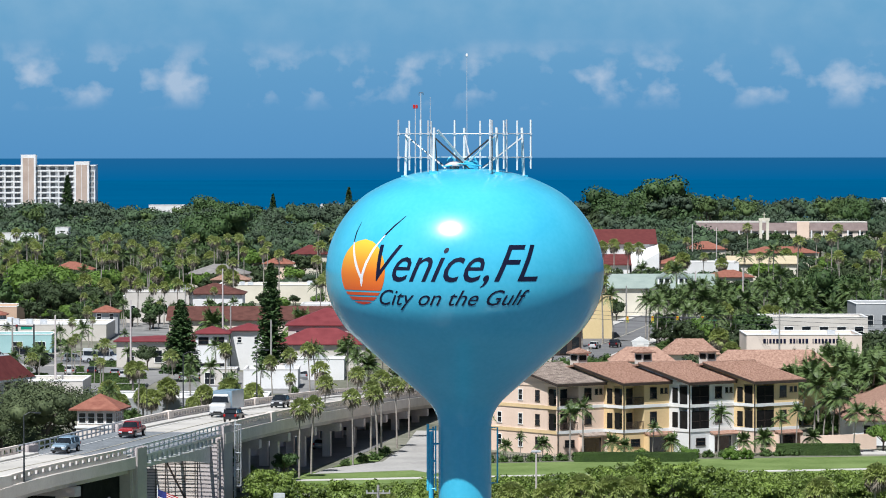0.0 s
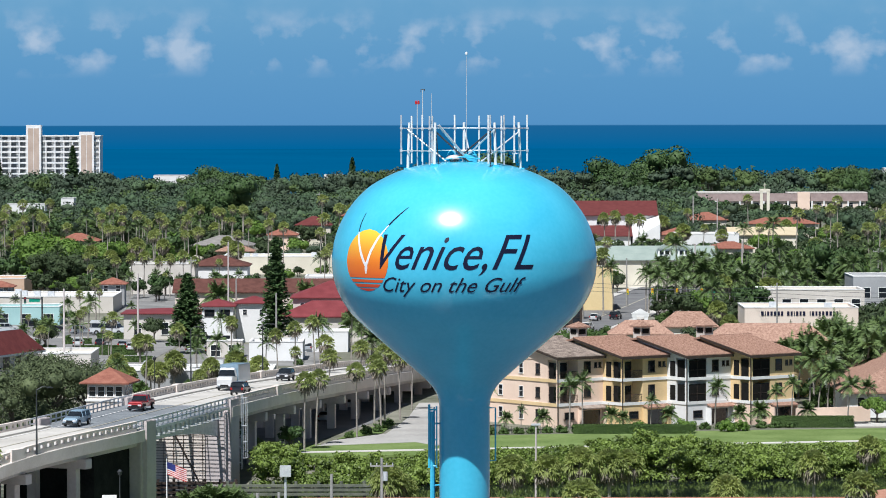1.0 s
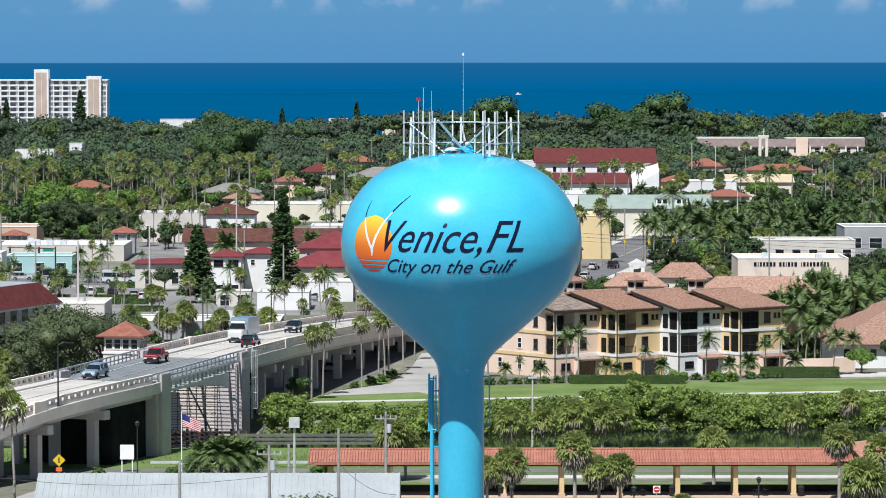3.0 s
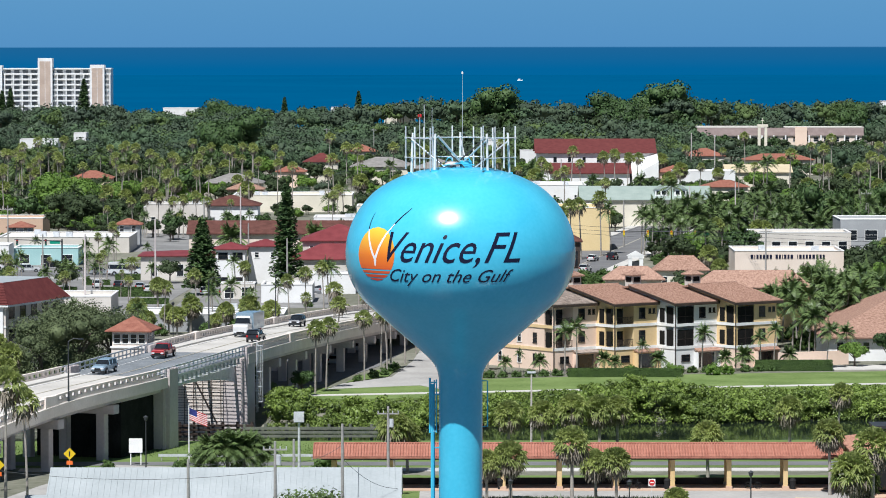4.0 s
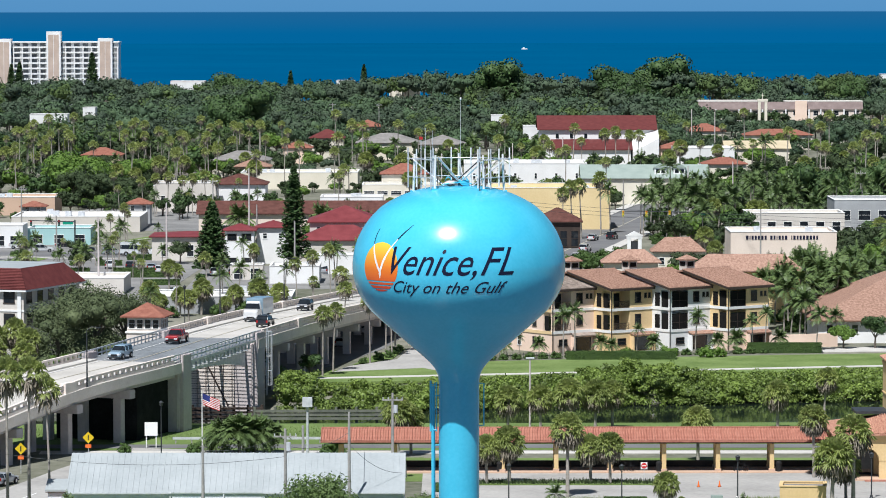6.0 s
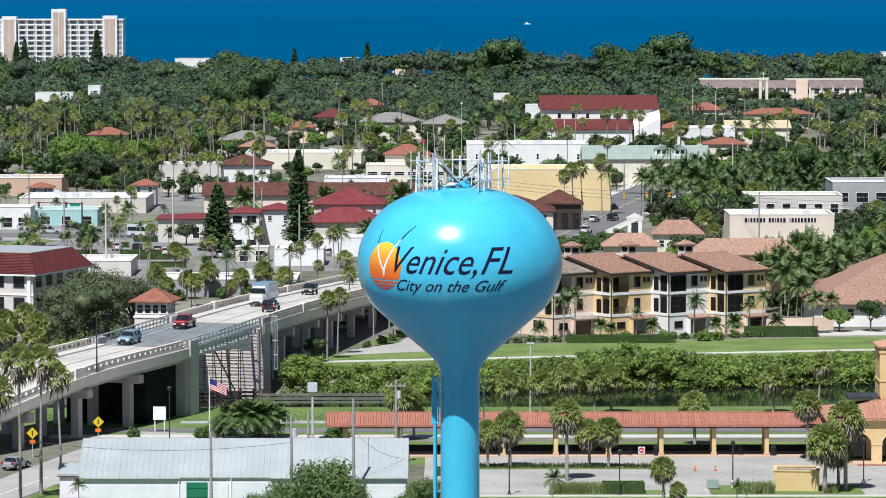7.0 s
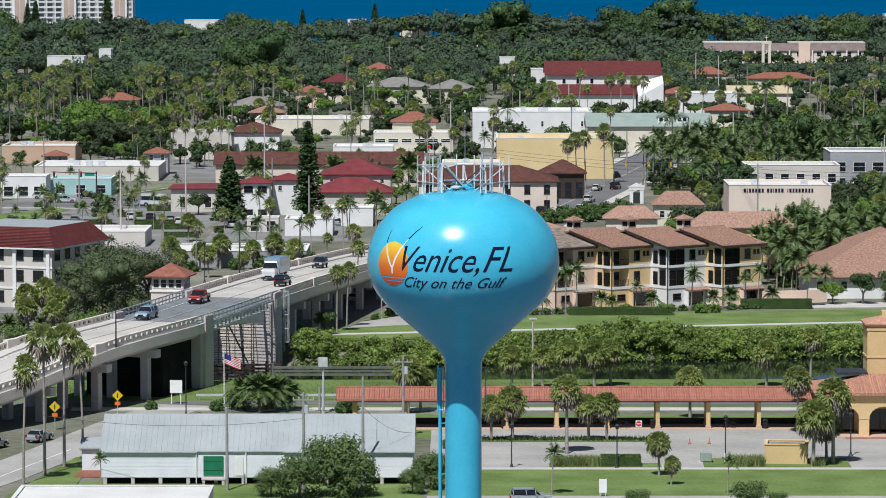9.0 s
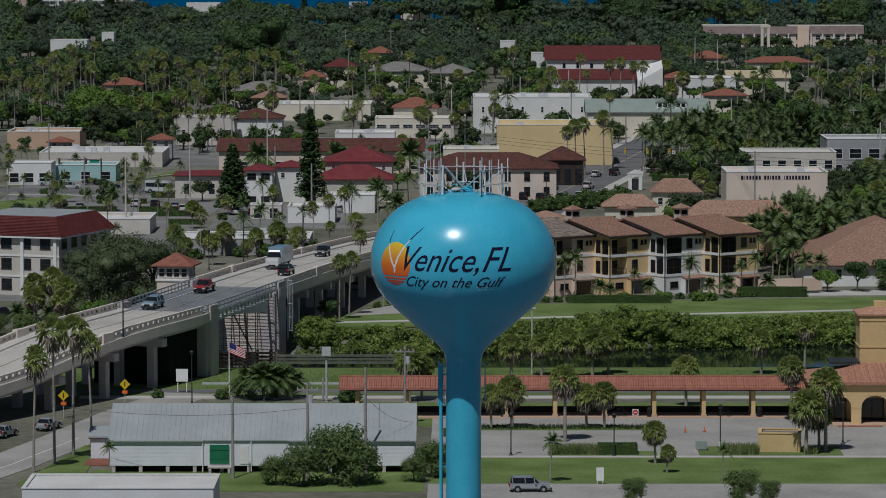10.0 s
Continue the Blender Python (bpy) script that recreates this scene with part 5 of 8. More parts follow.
building("tiled_house", "house with red tile hip roofs", -48.1, 1289, 11, 10, 7.5, CREAM, "hip", DARKRED, 2.8, rows=(3.0,), cols=3)
building("tiled_house", "house with a red tile hip roof", -56, 1262, 9, 10, 5.2, PEACH, "hip", ROOFTERRA, 2.2)
building("grey_roofed_house", "house with a broad grey hip roof", -32.6, 1291, 21, 16, 5.8, CREAM, "hip", GREYROOF, 3.0)
building("grey_roofed_house", "house with a broad grey hip roof", -11.3, 1280, 15, 16, 5.6, CREAM, "hip", GREYROOF, 3.0)
building("tiled_house", "house with an orange tile roof among palms", -115.8, 1193, 12, 10, 5.6, PEACH, "hip", ROOFTERRA, 2.2)
building("grey_roofed_house", "house with a grey-brown hip roof", -72.8, 1152, 17, 14, 5.6, CREAM, "hip", GREYROOF, 2.6)
building("tiled_house", "house with a dull tile roof", -64, 1120, 10, 9, 5.0, PINK, "hip", TILE, 2.0)
building("tiled_house", "house with an orange tile roof", 104, 1380, 24, 12, 5.2, CREAM, "hip", ROOFTERRA, 2.0)
building("tiled_house", "house with an orange tile roof", 84, 1400, 14, 12, 6.0, CREAM, "hip", ROOFTERRA, 2.6)
school = building("long_school", "long low pinkish building with a brown mansard band and white coping", 103.2, 1637, 68, 16, 8.0, PALEPINK, rows=(1.2, 4.8), cols=16, win=(2.2, 1.9))
part("mansard_band", Shape().add([(-0.6, -0.7, 7.3), (68.6, -0.7, 7.3), (68.6, 0.5, 10.5), (-0.6, 0.5, 10.5), (-0.6, 0.9, 7.3), (68.6, 0.9, 7.3), (68.6, 0.9, 10.5), (-0.6, 0.9, 10.5)], [(0, 1, 2, 3), (7, 6, 5, 4), (3, 2, 6, 7), (1, 5, 6, 2), (0, 3, 7, 4)]), SCHOOLROOF, school, "brown mansard band")
part("white_coping", Shape().box(-0.6, 0.4, 10.5, 28, 12, 11.1).box(36, 0.4, 10.5, 68.6, 12, 10.9), BEIGE, school)
part("entrance_bay", Shape().box(40, -1.4, -1, 45, -0.703, 11.0), PEACH, school)
for i in range(14):
    part("porch_post", Shape().box(1.5 + 4.9 * i, -1.0, -1, 2.1 + 4.9 * i, -0.72, 7.4), TRIM, school)
building("red_roofed_house", "low house with a red roof", 66, 1232, 10, 12, 6.0, PEACH, "hip", ROOFTERRA, 2.0)


def church():
    b = thing("church", pose(27.8, 1240, 0.95), "large white church hall with a dark red gable roof", "church")
    part("wall", Shape().box(0, 0, -1, 37, 22, 11.8), WHITE, b)
    part("roof", roof_gable(0, 0, 37, 22, 12.0, 4.2, 0.9), DARKRED, b)
    part("gable", Shape().add([(37, 0, 11.8), (37, 22, 11.8), (37, 11, 15.7), (36.6, 0, 11.8), (36.6, 22, 11.8), (36.6, 11, 15.7)], [(0, 1, 2), (3, 5, 4), (0, 2, 5, 3), (1, 4, 5, 2)]), WHITE, b)
    for i in range(6):
        window(b, 5.0 + 4.6 * i, 9.0, 1.2, 1.7, mullion=False)
    part("aisle_wall", Shape().box(4, -9, -1, 29, -0.002, 6), WHITE, b)
    part("aisle_roof", Shape().add([(3.4, -9.8, 5.9), (29.6, -9.8, 5.9), (29.6, 0, 8.8), (3.4, 0, 8.8), (3.4, -9.8, 5.6), (29.6, -9.8, 5.6), (29.6, 0, 8.4), (3.4, 0, 8.4)], [(0, 1, 2, 3), (7, 6, 5, 4), (0, 4, 5, 1), (1, 5, 6, 2), (3, 7, 4, 0)]), DARKRED, b)
    part("porch", Shape().add([(29.6, -10, -1), (38, -10, -1), (38, 0, -1), (29.6, 0, -1), (29.6, -10, 5), (38, -10, 9.5), (38, 0, 12), (29.6, 0, 9)], [(3, 2, 1, 0), (4, 5, 6, 7), (0, 1, 5, 4), (1, 2, 6, 5), (2, 3, 7, 6), (3, 0, 4, 7)]), WHITE, b, "white sloping porch block")


church()
bell = thing("bell_tower", pose(120.5, 1540, 0.9), "slender open white bell tower with twin pylons", "tower")
for x in (0, 2.6):
    part("pylon", softened(Shape().box(x, 0, -1, x + 1.1, 1.4, 13.2), 0.05, "pylon", CREAM), CREAM, bell)
part("lintel", Shape().box(-0.2, -0.1, 13.2, 3.9, 1.5, 14.2), CREAM, bell)
part("cross", Shape().box(1.75, 0.6, 14.2, 1.95, 0.8, 16.6).box(1.2, 0.6, 15.6, 1.75, 0.8, 15.8).box(1.95, 0.6, 15.6, 2.5, 0.8, 15.8), CREAM, bell)


def beach_hotel():
    b = thing("beach_hotel", pose(-268, 1985, 0.9), "tall white beachfront apartment slab with tan stair towers", "high-rise")
    w, fl, top = 97.4, 2.68, 32.0
    part("wall", Shape().box(0, 1.6, -1, w, 16, top), WHITE, b)
    part("roof", Shape().box(-0.3, 0.4, top, w + 0.3, 16.3, top + 0.5), TRIM, b)
    floors = 12
    bays = 22
    for i in range(floors):
        z = i * fl
        part("balcony", Shape().box(0, 0.1, z - 0.15, w - 0.2, 1.6, z + 0.1).box(0, 0.1, z + 0.1, w - 0.2, 0.22, z + 0.55), TRIM, b)
        for k in range(bays):
            x = 1.2 + (w - 2) * k / bays
            part("window", Shape().box(x, 1.5, z + 0.15, x + 2.7, 1.597, z + 2.2), HOTELGLASS, b)
    for k in range(bays + 1):
        x = (w - 0.6) * k / bays
        part("fin_wall", Shape().box(x, 0.0, -1, x + 0.55, 1.6, top - fl), WHITE, b)
    for x, h in ((4, top + 2.4), (36.0, top + 1.9), (61.2, top + 5.6), (87.3, top + 2.2)):
        t = part("stair_tower", Shape().box(x, -2.4, -1, x + 7.2, 5, h), WHITE, b)
        part("tower_panel", Shape().box(x + 0.9, -2.46, -1, x + 3.5, -2.403, h - 1.6).box(x + 3.7, -2.46, -1, x + 6.3, -2.403, h - 1.6), HOTELTAN, t, "tan stair tower panel")


beach_hotel()
for x, y, w, h in ((-140, 1925, 17, 13.6), (-58, 1915, 9, 14.0), (-32, 1905, 15, 13.0), (207, 1900, 30, 17.0), (-149.5, 1560, 5, 10.5), (-164.5, 1500, 14.6, 9.6), (14.2, 1500, 6, 9.0), (25.0, 1400, 8, 8.0)):
    building("house", "pale low house among the trees", x, y, w, 10, h, WHITE if w != 15 else CREAM, "hip" if w in (15, 14) else "flat", GREYROOF if w == 15 else ROOFTERRA if w == 14 else WHITEROOF, 2.5)


def office():
    b = thing("office_building", pose(-82.9, 558.8, 0.95, 0, 0, -20), "three-storey cream office with a red mansard roof", "office building")
    w, d, fl = 18.5, 20, 3.4
    part("wall", Shape().box(0, 0, -1, w, d, 10.2), BEIGE, b)
    s = Shape()
    o = 0.8
    lo = [(-o, -o, 9.9), (w + o, -o, 9.9), (w + o, d + o, 9.9), (-o, d + o, 9.9)]
    hi = [(1.6, 2.4, 13.0), (w - 1.6, 2.4, 13.0), (w - 1.6, d - 2.4, 13.0), (1.6, d - 2.4, 13.0)]
    part("roof", s.add(lo + hi, [(3, 2, 1, 0), (0, 1, 5, 4), (1, 2, 6, 5), (2, 3, 7, 6), (3, 0, 4, 7)]), DARKRED, b, "red tiled mansard")
    for i in range(14):
        f = i / 14
        part("tile_course", Shape().box(-o + (1.6 + o) * f, -o + (2.4 + o) * f - 0.06, 9.95 + 3.05 * f, w + o - (1.6 + o) * f, -o + (2.4 + o) * f + 0.12, 10.02 + 3.05 * f), DARKRED, b)
    part("roof_deck", Shape().box(1.6, 2.4, 12.9, w - 1.6, d - 2.4, 13.05), METALROOF, b, "pale grey roof deck")
    part("eave", Shape().box(-o, -o, 9.6, w + o, d + o, 9.88), TRIM, b, "white eave")
    flank = pose(w, 0, 0, 0, 0, 90)
    for i in range(3):
        z = fl * i
        for k in range(5):
            window(b, 0.9 + 3.55 * k, z + 1.0, 1.9, 1.8, frame_mat=BROWNTRIM)
        for k in range(5):
            window(b, 1.0 + 3.8 * k, z + 1.0, 1.9, 1.8, frame_mat=BROWNTRIM, m=flank)
        part("ledge", Shape().box(-0.12, -0.12, z + 3.1, w + 0.12, -0.003, z + 3.35), TRIM, b)
    for x in (4.6, 11.6, 17.6):
        part("pier", Shape().box(x, -0.35, -1, x + 0.6, -0.003, 9.6), TRIM, b)


office()


def tender_house():
    x0, y0, z0 = -45.5, 500.5, 0.5
    b = thing("tender_house", pose(x0, y0, z0, 0, 0, -8), "small pink bridge tender house with a red tile hip roof", "bridge house")
    part("wall", Shape().box(0, 0, -2, 5.0, 5.0, 8.1), PARAPET, b)
    part("cab", Shape().box(0.1, 0.1, 8.1, 4.9, 4.9, 10.3), PARAPET, b)
    part("sill", Shape().box(-0.15, -0.15, 8.0, 5.15, 5.15, 8.25), TRIM, b)
    for k in range(4):
        window(b, 0.3 + 1.14 * k, 8.65, 0.98, 1.3, y=0.1)
    flank = pose(4.9, 0, 0, 0, 0, 90)
    for k in range(4):
        window(b, 0.3 + 1.14 * k, 8.65, 0.98, 1.3, m=flank)
    part("roof", roof_hip(0, 0, 5.0, 5.0, 10.4, 1.8, 0.75), ROOFTERRA, b, "red-brown tile roof")


tender_house()


def warehouse():
    b = thing("warehouse", pose(-39.75, 354.9, 0.05, 0, 0, 0.0), "long white clapboard warehouse on piers with a pale ribbed metal roof", "warehouse")
    w, d, h = 35.1, 13.7, 3.65
    part("wall", Shape().box(0, 0, 0.75, w, d, h), SIDING, b)
    for i in range(20):
        z = 0.78 + i * 0.155
        boards = Shape().add([(0, -0.014, z), (w, -0.014, z), (w, -0.004, z + 0.15), (0, -0.004, z + 0.15), (0, -0.004, z), (w, -0.004, z)], [(0, 1, 2, 3), (0, 4, 5, 1)])
        part("clapboard", boards, SIDING, b)
    part("roof", roof_gable(0, 0, w, d, h + 0.12, 3.4, 0.22, 0.1), METALROOF, b, "pale ribbed metal roof")
    part("roof_ribs", seams(0, 0, w, d, h + 0.12, 3.4, 0.62, 0.22, 0.06), METALROOF, b)
    part("gutter", Shape().box(-0.2, -0.36, h - 0.02, 10.8, -0.225, h + 0.1).box(20.5, -0.36, h - 0.02, w + 0.2, -0.225, h + 0.1), GALV, b)
    part("gable", Shape().add([(0, 0, h), (0, d, h), (0, d / 2, h + 3.15), (0.2, 0, h), (0.2, d, h), (0.2, d / 2, h + 3.15)], [(0, 2, 1), (3, 4, 5), (0, 3, 5, 2), (1, 2, 5, 4)]).add([(w, 0, h), (w, d, h), (w, d / 2, h + 3.15), (w - 0.2, 0, h), (w - 0.2, d, h), (w - 0.2, d / 2, h + 3.15)], [(0, 1, 2), (3, 5, 4), (0, 2, 5, 3), (1, 4, 5, 2)]), SIDING, b)
    # near-black box fills the open space under the floor as its shade
    part("skirt_void", Shape().box(0.3, 1.2, -0.05, w - 0.3, d - 0.6, 0.745), DARK, b)
    for i in range(12):
        x = 0.2 + (w - 0.8) * i / 11
        part("foundation_pier", Shape().box(x, 0.05, -0.2, x + 0.4, 0.5, 0.748), CONC, b)
    door = part("freight_door", Shape().box(11.5, -0.12, 1.0, 13.75, -0.035, 3.2), GREENDOOR, b, "green plank freight door")
    part("door_rail", Shape().box(11.5, -0.16, 1.6, 13.75, -0.122, 1.75).box(11.5, -0.16, 2.6, 13.75, -0.122, 2.75), GREENDOOR, door)
    part("door_step", Shape().box(11.3, -0.7, 0.55, 14.0, -0.002, 0.75).box(11.4, -0.65, -0.2, 11.7, -0.3, 0.548).box(13.6, -0.65, -0.2, 13.9, -0.3, 0.548), CONC, b)
    part("downspout", Shape().tube([(10.7, -0.15, 0.1), (10.7, -0.15, 3.8)], 0.07, 6), TRIM, b)
    part("downspout", Shape().tube([(16.3, -0.15, 0.1), (16.3, -0.15, 3.8)], 0.07, 6), TRIM, b)
    part("service_door", Shape().box(15.0, -0.08, 1.0, 16.0, -0.035, 3.1), TRIM, b)


warehouse()
annex = building("annex", "small pale shed beside the warehouse", -43.0, 366, 3.2, 6, 2.6, SIDING, "gable", METALROOF, 0.8, z0=0.0, over=0.3)
low = building("flat_roofed_shed", "low building with a bright white flat roof", -46, 319.5, 20.4, 10.8, 3.3, WHITE, z0=0.0, parapet_h=0.15)


# two unseen roofs added as bright patches for the tank to mirror
building("flat_roofed_shed", "low building with a bright white flat roof", -34, 165, 16, 10, 4.5, WHITE, z0=0.0, parapet_h=0.3)
building("flat_roofed_shed", "low building with a bright white flat roof", 12, 178, 14, 9, 4.5, WHITE, z0=0.0, parapet_h=0.3)


def canopy():
    b = thing("station_canopy", pose(0, 403.2, 0.2), "long platform canopy with a terracotta tile roof on square ochre posts", "canopy")
    x0, x1 = -14.0, 43.5
    part("roof", roof_gable(x0, 0.6, x1, 5.6, 3.75, 1.15, 0.9, 0.2), TERRA, b, "terracotta tile roof")
    row = Shape().tube([(0, -0.32, 3.79), (0, 3.08, 4.93)], 0.075, 5, False).mesh("tile_roll", TERRA)
    n = 190
    for i in range(n):
        part("tile_roll", row, TERRA, b, m=pose(x0 - 0.85 + (x1 - x0 + 1.7) * i / n, 0, 0.02 * random.random()))
    part("ridge_tiles", Shape().tube([(x0 - 0.8, 3.1, 4.93), (x1 + 0.8, 3.1, 4.93)], 0.13, 6), TERRA, b)
    part("beam", Shape().box(x0, 0.7, 3.3, x1, 0.95, 3.54).box(x0, 5.2, 3.3, x1, 5.45, 3.54), BROWNTRIM, b, "dark brown beam")
    part("soffit", Shape().box(x0 - 0.6, 0.2, 3.542, x1 + 0.6, 6.0, 3.56), BROWNTRIM, b)
    for i in range(10):
        x = -12.6 + 6.3 * i
        if x > 43:
            break
        for y in (0.85, 4.9):
            col = part("post", softened(Shape().box(x - 0.26, y - 0.26, 0.0, x + 0.26, y + 0.26, 3.3), 0.03, "post", OCHRE), OCHRE, b, "square ochre post")
            part("plinth", Shape().box(x - 0.36, y - 0.36, -0.2, x + 0.36, y + 0.36, 0.35), PINK, col)
    part("low_wall", Shape().box(x0, 5.6, -0.1, x1, 5.9, 0.75), BROWNTRIM, b, "dark low wall")


canopy()


def depot():
    b = thing("train_depot", pose(43.8, 396.5, 0.1), "ochre Mediterranean station with arches and barrel tile roof", "station")
    part("roof", roof_hip(1.0, 0.0, 34, 13, 5.35, 1.7, 0.7), DEPOTTILE, b, "mottled barrel tile roof")
    for i in range(118):
        x = 0.8 + 0.28 * i
        top = min(1.0, (x - 0.3) / 6.7)
        part("tile_roll", Shape().tube([(x, -0.68, 5.38), (x, -0.68 + 7.1 * top, 5.38 + 1.7 * top)], 0.085, 5, False), DEPOTTILE, b, m=pose(0, 0, 0.03 * random.random()))
    part("cornice", Shape().box(0.6, -0.45, 4.8, 34.4, -0.05, 5.15), OCHRE, b)
    part("frieze", Shape().box(0.9, -0.1, 3.75, 34, 0.45, 4.82), OCHRE, b)
    # arcade: piers with arched heads
    for i in range(7):
        x = 1.0 + 4.75 * i
        part("pier", Shape().box(x, -0.1, -0.2, x + 1.25, 0.45, 3.75), OCHRE, b)
        head = Shape()
        cx_, r, n = x + 3.0, 1.75, 10
        pts = [(cx_ - r * math.cos(math.pi * k / n), 2.3 + r * 0.82 * math.sin(math.pi * k / n)) for k in range(n + 1)]
        for (ax, az), (bx_, bz_) in zip(pts, pts[1:]):
            head.add([(ax, -0.1, az), (bx_, -0.1, bz_), (bx_, -0.1, 3.76), (ax, -0.1, 3.76), (ax, 0.45, az), (bx_, 0.45, bz_), (bx_, 0.45, 3.76), (ax, 0.45, 3.76)], [(0, 1, 2, 3), (7, 6, 5, 4), (0, 4, 5, 1)])
        part("arch", head, OCHRE, b)
        part("impost", Shape().box(x - 0.05, -0.15, 2.2, x + 1.3, 0.5, 2.32), OCHRE, b)
    part("rear_wall", Shape().box(1.0, 4.2, -0.2, 34, 4.6, 5.0).box(1.0, 12.0, -0.2, 34, 12.4, 5.0).box(33.6, 4.6, -0.2, 34, 12, 5), OCHRE, b)
    for i in range(7):
        x = 2.6 + 4.75 * i
        door = part("arcade_door", Shape().box(x, 4.14, 0.15, x + 2.8, 4.197, 2.9), GLASS, b, "dark glazed station doors")
        part("door_frame", Shape().box(x - 0.12, 4.1, 0.15, x, 4.197, 3.02).box(x + 2.8, 4.1, 0.15, x + 2.92, 4.197, 3.02).box(x + 1.35, 4.1, 0.15, x + 1.45, 4.138, 2.9), BROWNTRIM, door)
    part("arcade_ceiling", Shape().box(1.0, 0.46, 4.6, 34, 4.19, 4.75), BROWNTRIM, b, "dark boarded arcade ceiling")
    part("arcade_floor", Shape().box(0.6, -0.8, -0.2, 34.4, 4.2, 0.15), PINK, b, "red tiled arcade floor")
    part("step", Shape().box(4.0, -1.5, -0.2, 9.5, -0.802, 0.08), TERRA, b)
    t = part("tower_shaft", Shape().box(7.4, 7.0, 4.0, 12.9, 12.2, 13.2), OCHRE, b, "square ochre tower")
    part("tower_band", Shape().box(7.3, 6.9, 9.0, 13.0, 12.3, 9.2).box(7.3, 6.9, 12.4, 13.0, 12.3, 12.75), OCHRE, t)
    part("tower_roof", roof_hip(7.4, 7, 12.9, 12.2, 13.3, 0.9, 0.35), DEPOTTILE, t, "tile tower roof")
    part("tower_cap", Shape().box(9.4, 8.9, 13.8, 10.9, 10.3, 14.7), OCHRE, t)
    part("tower_window", Shape().box(9.6, 6.92, 5.0, 10.6, 6.995, 6.6), GLASS, t)
    part("flat_roof", Shape().box(3.6, 6.0, 7.0, 7.39, 11.0, 7.3), DARKSTEEL, b)


depot()
hut = building("utility_hut", "small ochre flat-roofed utility hut", 36.1, 371.2, 5.0, 4.4, 2.3, OCHRE, z0=0.1, parapet_h=0.25, yaw=-6, roof_mat=GREYROOF)


# small white gateway at the foot of the avenue
gateway = thing("gateway", pose(37.4, 797, 1.0) @ Matrix.Scale(0.72, 4), "small white arched gateway with a pitched cap", "gateway")
for x in (0, 3.2):
    part("pillar", softened(Shape().box(x, 0, -0.5, x + 1.1, 1.2, 4.2), 0.05, "pillar", TRIM), TRIM, gateway)
part("lintel", Shape().box(-0.2, -0.1, 4.2, 4.5, 1.3, 5.0), TRIM, gateway)
part("cap", Shape().extrude([(-0.5, 5.0), (4.8, 5.0), (2.15, 6.4)], -0.2, 1.4), TRIM, gateway)
part("gate", Shape().box(1.1, 0.5, -0.2, 3.2, 0.56, 3.4), DARKSTEEL, gateway, "dark metal gate")

# ---- plants ----
def leaf_mesh(name, mat, points, normals, sizes, rng, cores=(), aspect=0.6):
    """Small leaf sprays as kinked quads about the given points, over rounded inner cores."""
    n = len(points)
    nor = normals + rng.normal(0, 0.33, (n, 3))
    nor /= np.linalg.norm(nor, axis=1, keepdims=True) + 1e-9
    ref = rng.normal(0, 1, (n, 3))
    u = np.cross(nor, ref)
    u /= np.linalg.norm(u, axis=1, keepdims=True) + 1e-9
    v = np.cross(nor, u)
    s = sizes[:, None]
    quad = np.stack([points - u * s, points - v * s * aspect + nor * s * 0.15, points + u * s, points + v * s * aspect + nor * s * 0.15], 1).reshape(-1, 3)
    faces = np.arange(4 * n).reshape(-1, 4)
    verts, tris = [quad], []
    k = 4 * n
    for (cx, cy, cz, rx, ry, rz) in cores:
        v0, f0 = CORE
        w = v0 * (1 + rng.normal(0, 0.07, (len(v0), 1)))
        verts.append(w * (rx, ry, rz) + (cx, cy, cz))
        tris.append(f0 + k)
        k += len(v0)
    return np.concatenate(verts), faces, (np.concatenate(tris) if tris else np.zeros((0, 3), int))


def raw_mesh(name, mat, verts, quads, tris):
    me = bpy.data.meshes.new(name)
    nq, nt = len(quads), len(tris)
    me.vertices.add(len(verts))
    me.vertices.foreach_set("co", np.asarray(verts, np.float32).ravel())
    me.loops.add(4 * nq + 3 * nt)
    me.loops.foreach_set("vertex_index", np.concatenate([np.ravel(quads), np.ravel(tris)]).astype(np.int32))
    me.polygons.add(nq + nt)
    me.polygons.foreach_set("loop_start", np.concatenate([4 * np.arange(nq), 4 * nq + 3 * np.arange(nt)]).astype(np.int32))
    me.materials.append(mat)
    me.update(calc_edges=True)
    me.validate()
    return me


def ball(sub=1):
    bm = bmesh.new()
    bmesh.ops.create_icosphere(bm, subdivisions=sub, radius=1)
    v = np.array([p.co[:] for p in bm.verts])
    f = np.array([[p.index for p in t.verts] for t in bm.faces])
    bm.free()
    return v, f


CORE = ball(1)


def lobes(rng, r, h, n, flat=0.7):
    """Rounded masses that make up a crown of radius r whose middle is at h."""
    out = [(0, 0, h, r * 0.62, r * 0.62, r * 0.62 * flat)]
    for i in range(n):
        a, d = 2 * math.pi * (i + rng.random() * 0.7) / n, r * rng.uniform(0.42, 0.66)
        q = r * rng.uniform(0.32, 0.48)
        out.append((d * math.cos(a), d * math.sin(a), h + r * flat * rng.uniform(-0.35, 0.55), q, q, q * rng.uniform(0.65, 0.9)))
    return out


def crown(rng, masses, count, size, fuzz=0.0):
    area = np.array([m[3] * m[4] for m in masses])
    which = rng.choice(len(masses), count, p=area / area.sum())
    m = np.array(masses)[which]
    d = rng.normal(0, 1, (count, 3))
    d[:, 2] = np.where(d[:, 2] < -0.3, -d[:, 2], d[:, 2])
    d /= np.linalg.norm(d, axis=1, keepdims=True)
    p = m[:, :3] + d * m[:, 3:] * rng.uniform(0.9 - fuzz, 1.07 + fuzz, (count, 1))
    return p, d, size * rng.uniform(0.6, 1.3, count)


